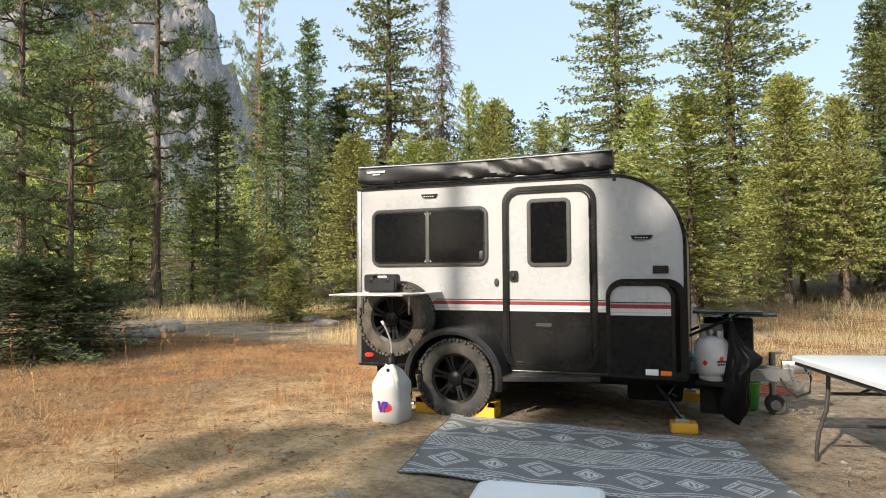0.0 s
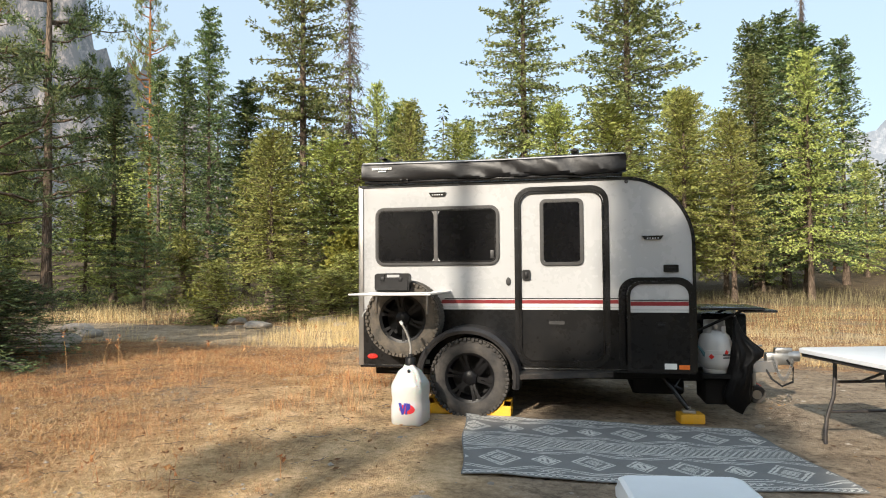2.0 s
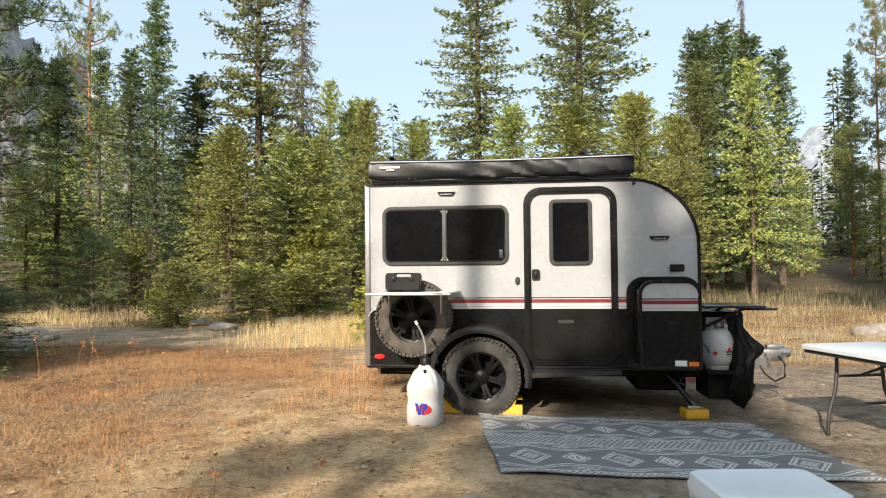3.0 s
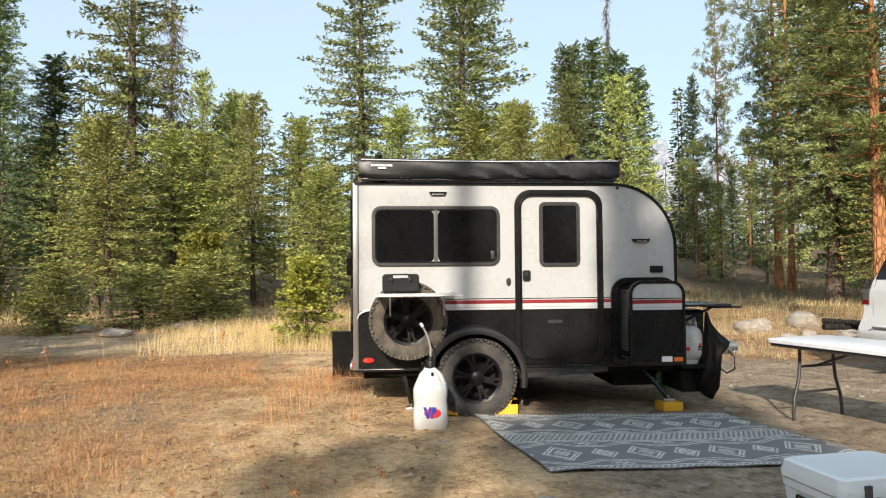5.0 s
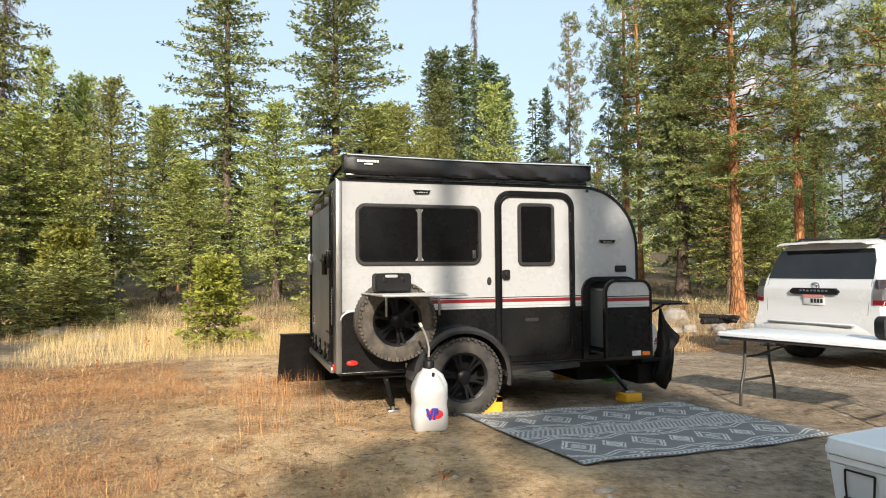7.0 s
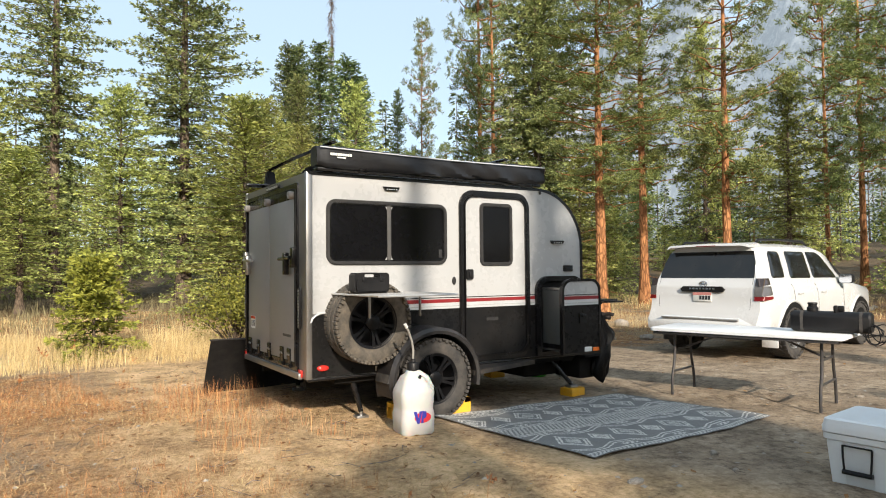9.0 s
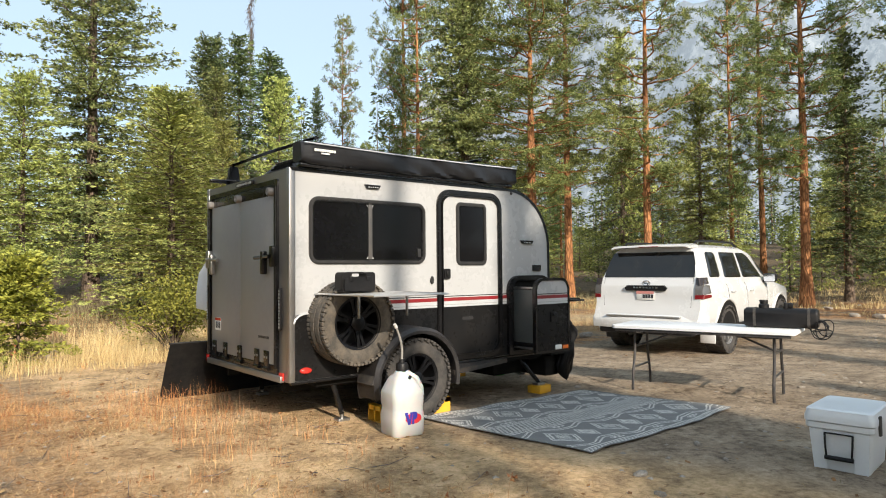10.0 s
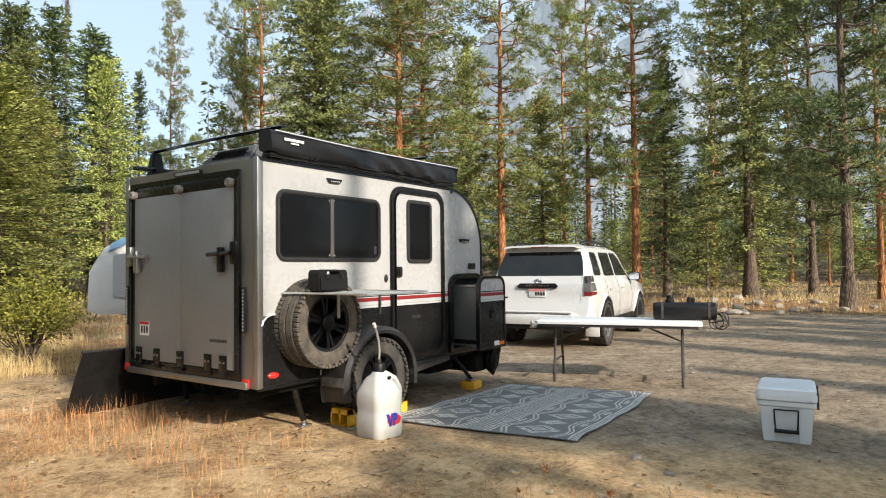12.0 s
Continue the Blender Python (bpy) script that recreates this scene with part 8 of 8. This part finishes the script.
def blades(name, label, X, Y, H, W, mat, lean=0.35, seed=1, droop=0.3):
    """A sheet of grass: bent blades of two triangles each, scattered at X, Y."""
    r = np.random.default_rng(seed)
    n = len(X)
    Z = ground_z(X, Y) - 0.01
    a = r.uniform(0, 6.283, n)
    sx, sy = np.cos(a) * W / 2, np.sin(a) * W / 2
    b = r.uniform(0, 6.283, n)
    ln = np.abs(r.normal(0, lean, n)) if lean < 1.5 else lean * r.uniform(0.35, 1.5, n)      # matted grass lies over
    H = H / np.sqrt(1 + ln * ln)
    ln = H * ln
    mx, my = np.cos(b) * ln * 0.35, np.sin(b) * ln * 0.35
    tx, ty = np.cos(b) * ln, np.sin(b) * ln
    V = np.stack([np.stack([X - sx, Y - sy, Z], 1), np.stack([X + sx, Y + sy, Z], 1), np.stack([X + mx + sx * 0.7, Y + my + sy * 0.7, Z + H * 0.6], 1), np.stack([X + tx, Y + ty, Z + H * (1 - droop * np.minimum(1, ln / (H + 1e-6)))], 1), np.stack([X + mx - sx * 0.7, Y + my - sy * 0.7, Z + H * 0.6], 1)], 1).reshape(-1, 3)
    i = np.arange(n)[:, None] * 5
    F = np.concatenate([i + np.array([[0, 1, 2]]), i + np.array([[0, 2, 4]]), i + np.array([[4, 2, 3]])], 0)
    ob = new(name, mesh_from(name, V, F, mat))
    tagged(ob, label, "grass", kind="stuff")


def tufts(r, n, x0, x1, y0, y1, keep, per=14, spread=0.06):
    """Clumped positions in a rectangle where keep(x, y) is high."""
    X, Y = r.uniform(x0, x1, n * 3), r.uniform(y0, y1, n * 3)
    ok = r.random(n * 3) < keep(X, Y)
    X, Y = X[ok][:n], Y[ok][:n]
    X, Y = np.repeat(X, per), np.repeat(Y, per)
    return X + r.normal(0, spread, len(X)), Y + r.normal(0, spread, len(Y))


def clear_of(X, Y):
    """No grass under the trailer's wheels, the rug, the table or the car."""
    on_dirt = (X > -2.4) & (X < 9.5) & (Y < 8.2)
    under = (X > -3.2) & (X < 0.2) & (Y > 5.6) & (Y < 7.7)
    return ~(on_dirt | under)


def sow():
    r = np.random.default_rng(17)
    cover = lambda x, y: grass_cover(x, y) * (0.35 + 0.65 * (np.sin(1.9 * x + 0.7 * y) * np.sin(1.3 * y - 0.8 * x) > -0.25)) * clear_of(x, y)
    # short dry meadow beside the trailer
    X, Y = tufts(r, 4200, -11.5, -2.0, 2.2, 12.5, lambda x, y: cover(x, y) * (1 - 0.85 * bare_dust(x, y)) * (0.12 + 0.88 * (np.sin(2.7 * x + 1.9 * np.sin(1.1 * y)) * np.sin(2.1 * y + 1.3 * np.sin(0.9 * x)) > 0.0)) * smooth(13, 3, np.hypot(x + 3.5, y - 3)), 18, 0.05)
    blades("meadow_grass", "short dry orange and straw coloured grass", X, Y, (0.012 + 0.065 * r.random(len(X)) ** 2) * (1 + 1.2 * (np.sin(X * 2.3) * np.sin(Y * 1.7) > 0.45)), r.uniform(0.0018, 0.004, len(X)), RUST, 2.6, 2)
    # flattened straw lying on the ground
    X, Y = tufts(r, 7500, -11, -1.7, 2.0, 11.5, lambda x, y: np.maximum(cover(x, y), 0.03) * smooth(12, 3, np.hypot(x + 3.5, y - 3)), 3, 0.12)
    blades("fallen_straw", "flattened dry straw on the ground", X, Y, 0.03 + 0.13 * r.random(len(X)) ** 1.5, r.uniform(0.0015, 0.003, len(X)), STRAW, 2.8, 3, 0.9)
    # matted rust-red strands
    X, Y = tufts(r, 21000, -10, -2.4, 2.5, 10.0, lambda x, y: cover(x, y) * (1 - 0.8 * bare_dust(x, y)) * smooth(12, 3, np.hypot(x + 4.5, y - 3)), 6, 0.10)
    blades("matted_grass", "matted tan and rust-coloured dead grass", X, Y, 0.04 + 0.16 * r.random(len(X)) ** 1.5, r.uniform(0.0015, 0.0035, len(X)), DEAD, 3.0, 11, 0.8)
    # thicker clumps in the meadow
    X, Y = tufts(r, 850, -10, -2.9, 2.6, 9.4, lambda x, y: cover(x, y) * (1 - 0.7 * bare_dust(x, y)) * (0.2 + 0.8 * (np.sin(1.3 * x + 0.5) * np.sin(1.7 * y) > 0.1)), 38, 0.055)
    blades("clumped_grass", "clumps of rust-red dead grass", X, Y, 0.03 + 0.15 * r.random(len(X)) ** 1.7, r.uniform(0.0015, 0.003, len(X)), RUST, 1.1, 12, 0.6)
    # rust-red strip and tall seed stalks at the meadow's far side
    X, Y = tufts(r, 900, -10.5, -3.4, 6.6, 10.6, lambda x, y: cover(x, y) * smooth(1.9, 0.6, np.abs(y - 8.6 + 0.35 * (x + 6))), 16, 0.09)
    blades("rust_grass", "rust-red dry grass at the meadow edge", X, Y, 0.03 + 0.17 * r.random(len(X)) ** 1.6, r.uniform(0.0015, 0.0032, len(X)), RUST, 1.6, 4, 0.7)
    # tall yellow grass in the sun behind
    X, Y = tufts(r, 2300, -19, -3.4, 10.5, 22.0, lambda x, y: grass_cover(x, y) * (0.3 + 0.7 * (np.sin(0.8 * x) * np.sin(0.9 * y + 1) > -0.2)), 15, 0.16)
    blades("tall_straw", "tall yellow dry grass before the trees", X, Y, (0.06 + 0.40 * r.random(len(X)) ** 1.6) * (0.6 + 0.5 * np.sin(X * 1.7) * np.sin(Y * 1.3)), r.uniform(0.003, 0.007, len(X)), STRAW, 0.85, 5)
    X, Y = tufts(r, 2600, -3.4, 13, 8.8, 24.0, lambda x, y: grass_cover(x, y) * clear_of(x, y), 15, 0.16)
    blades("straw_behind", "dry straw grass behind the trailer", X, Y, (0.05 + 0.30 * r.random(len(X)) ** 2.2) * (0.60 + 0.5 * np.sin(X * 1.9) * np.sin(Y * 1.2)), r.uniform(0.002, 0.005, len(X)), STRAW, 0.95, 6)
    X, Y = tufts(r, 3000, 12, 40, -6, 24, lambda x, y: grass_cover(x, y) * (0.25 + 0.75 * (np.sin(0.5 * x) * np.sin(0.7 * y) > -0.1)), 14, 0.25)
    blades("straw_right", "dry straw grass at the forest edge", X, Y, (0.08 + 0.36 * r.random(len(X)) ** 2.0) * (0.65 + 0.5 * np.sin(X * 1.1) * np.sin(Y * 0.9)), r.uniform(0.008, 0.018, len(X)), STRAW, 0.85, 7)
    X, Y = tufts(r, 2200, -24, 24, 14, 38, lambda x, y: np.full_like(x, 0.6), 14, 0.3)
    blades("forest_scrub", "grey-green scrub on the forest floor", X, Y, 0.12 + 0.5 * r.random(len(X)) ** 1.6, r.uniform(0.006, 0.016, len(X)), SCRUB, 0.8, 8)
    # straw stand in the sun behind the trailer's rear, and between the trailer and the car
    X, Y = tufts(r, 1000, -7.0, -0.8, 10.3, 14.8, lambda x, y: 0.35 + 0.65 * (np.sin(1.4 * x + 0.8) * np.sin(1.2 * y) > -0.3), 18, 0.10)
    blades("rear_straw", "dense pale yellow dry grass behind the trailer", X, Y, 0.10 + 0.36 * r.random(len(X)) ** 1.4, r.uniform(0.002, 0.005, len(X)), STRAW, 0.6, 13)
    X, Y = tufts(r, 1300, 0.6, 9.5, 9.4, 15.5, lambda x, y: 0.3 + 0.7 * (np.sin(1.1 * x) * np.sin(1.3 * y + 0.5) > -0.3), 16, 0.11)
    blades("middle_straw", "dull dry grass beyond the trailer tongue", X, Y, 0.05 + 0.24 * r.random(len(X)) ** 1.8, r.uniform(0.002, 0.004, len(X)), straw("dull_straw", [(0.24, 0.18, 0.10), (0.42, 0.335, 0.20), (0.60, 0.50, 0.32)]), 0.9, 14)
    # stray weeds round the trailer's rear and the jug
    X, Y = tufts(r, 110, -3.9, -2.3, 5.3, 8.2, lambda x, y: 0.6 * ((x < -2.75) & ((x < -3.1) | (y < 5.6) | (y > 7.6))), 9, 0.05)
    blades("edge_weeds", "dry weeds at the rear of the trailer", X, Y, r.uniform(0.06, 0.26, len(X)), r.uniform(0.002, 0.004, len(X)), RUST, 0.4, 9)
    X, Y = tufts(r, 260, -3.2, 9, 0.5, 8.4, lambda x, y: 0.25 * np.ones_like(x), 5, 0.03)
    keep = ~((X > -2.2) & (X < 0.7) & (Y > 3.7) & (Y < 5.7))
    blades("dirt_weeds", "sparse dry sprigs on the dirt", X[keep], Y[keep], r.uniform(0.015, 0.05, keep.sum()), r.uniform(0.002, 0.004, keep.sum()), SCRUB, 0.8, 10)


sow()


def seed_stalks():
    """Tall single stalks with tufted heads at the near side of the meadow."""
    r = np.random.default_rng(23)
    V, F = [], []
    spots = [(-6.3 + r.normal(0, 1.6), 7.6 + r.normal(0, 1.2)) for _ in range(16)] + [(-5.3, 6.3), (-5.2, 6.35), (-7.2, 8.4), (-4.2, 8.1), (-4.6, 8.3), (-3.9, 3.2), (-3.5, 3.35), (-3.3, 3.0), (-2.9, 3.55)]
    for x, y in spots:
        if not (x < -3.2 or y < 4.2):
            continue
        h = r.uniform(0.25, 0.55) if y > 4.5 else r.uniform(0.12, 0.22)
        z = float(ground_z(np.float64(x), np.float64(y)))
        a, ln = r.uniform(0, 6.28), h * r.uniform(0.1, 0.35)
        tip = np.array([x + math.cos(a) * ln, y + math.sin(a) * ln, z + h])
        b = len(V)
        for px, py, pz, w in ((x, y, z, 0.002), (x * 0.6 + tip[0] * 0.4, y * 0.6 + tip[1] * 0.4, z + h * 0.6, 0.0016), (*tip, 0.0012)):
            for k in range(3):
                V.append((px + w * math.cos(2.09 * k), py + w * math.sin(2.09 * k), pz))
        for s in (0, 3):
            for k in range(3):
                j = (k + 1) % 3
                F.append((b + s + k, b + s + j, b + s + 3 + j, b + s + 3 + k))
        for _ in range(9):
            o = tip + r.normal(0, 0.014, 3) + np.array([0, 0, r.uniform(-0.05, 0.02)])
            d = r.normal(0, 0.012, (3, 3))
            b = len(V)
            V += [tuple(o), tuple(o + d[0]), tuple(o + d[1]), tuple(o + d[2])]
            F.append((b, b + 1, b + 2, b + 3))
    tagged(new("seed_stalks", mesh_from("seed_stalks", V, F, RUST)), "tall dry weed stalks with seed heads", "weeds", kind="stuff")


seed_stalks()


def litter():
    """Pebbles and dead leaves on the dirt."""
    r = np.random.default_rng(31)
    base = np.array([(1, 0, 0), (-1, 0, 0), (0, 1, 0), (0, -1, 0), (0, 0, 1), (0, 0, -1)], float)
    tri = np.array([(0, 2, 4), (2, 1, 4), (1, 3, 4), (3, 0, 4), (2, 0, 5), (1, 2, 5), (3, 1, 5), (0, 3, 5)])
    V, F = [], []
    for k in range(2600):
        x, y = r.uniform(-7, 10), r.uniform(1.2, 9.5)
        if (-2.1 < x < 0.6 and 3.8 < y < 5.6) or (y > 5.7 and -3.2 < x < -0.1 and y < 7.6):
            continue
        s = 0.006 + 0.020 * r.random() ** 4
        p = base * (1 + r.normal(0, 0.18, (6, 3))) * s * np.array([1.2, 1.0, 0.55])
        a = r.uniform(0, 6.28)
        c, q = math.cos(a), math.sin(a)
        p = np.stack([p[:, 0] * c - p[:, 1] * q, p[:, 0] * q + p[:, 1] * c, p[:, 2]], 1) + np.array([x, y, float(ground_z(np.float64(x), np.float64(y))) + 0.003])
        F.append(tri + len(V) * 6)
        V.append(p)
    tagged(new("pebbles", mesh_from("pebbles", np.concatenate(V), np.concatenate(F), ROCK)), "small grey pebbles scattered on the dirt", "pebbles", kind="stuff")
    n = 4200
    X, Y = np.where(np.arange(n) < 900, r.uniform(-8, 10, n), r.uniform(-9, -2.3, n)), r.uniform(1.8, 10, n)
    ok = ~((X > -2.1) & (X < 0.6) & (Y > 3.8) & (Y < 5.6))
    X, Y = X[ok], Y[ok]
    P = np.stack([X, Y, ground_z(X, Y) + 0.012], 1)
    n = len(X)
    D = unit(np.stack([r.normal(0, 1, n), r.normal(0, 1, n), r.normal(0, 0.15, n)], 1))
    N = unit(np.stack([r.normal(0, 0.3, n), r.normal(0, 0.3, n), np.ones(n)], 1))
    Vv, Ff = kites(P, D, N, r.uniform(0.02, 0.075, n), r.uniform(0.006, 0.018, n))
    m = 6500                                              # needles and straws on the dirt
    X, Y = r.uniform(-4, 9.5, m), 0.6 + 8.4 * r.random(m)
    ok = ~((X > -2.1) & (X < 0.6) & (Y > 3.8) & (Y < 5.6))
    X, Y = X[ok], Y[ok]
    P2 = np.stack([X, Y, ground_z(X, Y) + 0.006], 1)
    m = len(X)
    D2 = unit(np.stack([r.normal(0, 1, m), r.normal(0, 1, m), r.normal(0, 0.12, m)], 1))
    V2, F2 = kites(P2, D2, unit(np.stack([r.normal(0, 0.4, m), r.normal(0, 0.4, m), np.ones(m)], 1)), 0.02 + 0.07 * r.random(m) ** 2, r.uniform(0.0008, 0.0025, m))
    tagged(new("needle_litter", mesh_from("needle_litter", V2, F2, straw("dead_needles", [(0.10, 0.06, 0.03), (0.34, 0.22, 0.11), (0.55, 0.42, 0.25)]))), "fine dead needles and straw on the dirt", "litter", kind="stuff")
    leaf = straw("dead_leaf", [(0.12, 0.055, 0.025), (0.26, 0.13, 0.05), (0.46, 0.30, 0.14)])
    tagged(new("dead_leaves", mesh_from("dead_leaves", Vv, Ff, leaf)), "scattered dry brown leaves and bark chips", "leaves", kind="stuff")


litter()


def twig_litter():
    """Broken dead twigs lying in the meadow and at the forest edge."""
    r = np.random.default_rng(37)
    paths = []
    for k in range(330):
        x, y = (r.uniform(-8.5, -2.4), r.uniform(2.6, 10.0)) if k < 270 else (r.uniform(-3, 9), r.uniform(1.0, 8.5))
        if -2.4 < x < 0.8 and 3.5 < y < 7.8:
            continue
        a, ln, w = r.uniform(0, 6.28), r.uniform(0.06, 0.26), r.uniform(0.0015, 0.0035)
        z = float(ground_z(np.float64(x), np.float64(y))) + 0.008
        b = a + r.normal(0, 0.35)
        m = (x + ln * 0.5 * math.cos(a), y + ln * 0.5 * math.sin(a), z + r.uniform(0.0, 0.03))
        paths.append(([((x, y, z), w), (m, w * 0.85), ((m[0] + ln * 0.5 * math.cos(b), m[1] + ln * 0.5 * math.sin(b), z + r.uniform(0, 0.05)), w * 0.5)], 4))
        if k % 3 == 0:
            paths.append(([(m, w * 0.7), ((m[0] + ln * 0.3 * math.cos(a + 0.9), m[1] + ln * 0.3 * math.sin(a + 0.9), m[2] + 0.02), w * 0.4)], 4))
    tagged(new("twig_litter", wood_mesh("twig_litter", paths, GREY_BARK)), "broken dead twigs lying in the grass", "twigs", kind="stuff")


twig_litter()


def flat_stone(x, y, a, b, turn):
    ob = new("flat_stone", ROCKS[int(abs(x * 7)) % 5])
    ob.matrix_world = pose(x, y, float(ground_z(np.float64(x), np.float64(y))) + 0.006, 0, 0, turn) @ Matrix.Diagonal((a, b, 0.022, 1))
    tagged(ob, "flat pale stone set in the dirt", "stone", "flat stones")


for x, y, a, b, t in ((-1.95, 3.35, 0.075, 0.045, 10), (-0.95, 3.55, 0.055, 0.03, 40), (-2.2, 3.05, 0.05, 0.03, 80), (-1.2, 3.2, 0.03, 0.02, 0), (1.4, 3.1, 0.05, 0.035, 60), (0.4, 5.75, 0.05, 0.04, 15), (2.2, 4.1, 0.045, 0.03, 120)):
    flat_stone(x, y, a, b, t)


# orange extension cord in the dirt beyond the tongue
def cord():
    bm = B()
    r = np.random.default_rng(4)
    pts = [(0.55 + 0.35 * math.cos(k * 0.55) * (1 + 0.2 * math.sin(k)), 7.75 + 0.22 * math.sin(k * 0.55) + 0.012 * k, 0.022 + 0.004 * (k % 3)) for k in range(46)]
    tube(bm, pts, 0.007, 6)
    mesh = bpy.data.meshes.new("cord")
    bm.to_mesh(mesh)
    bm.free()
    shade_mesh(mesh)
    mesh.materials.append(surf("orange_cord", (0.55, 0.07, 0.03), 0.5, 0, 0.1, 9, 0.2, bump=0.0))
    tagged(new("extension_cord", mesh), "coiled red-orange extension cord on the dirt", "cord")


cord()
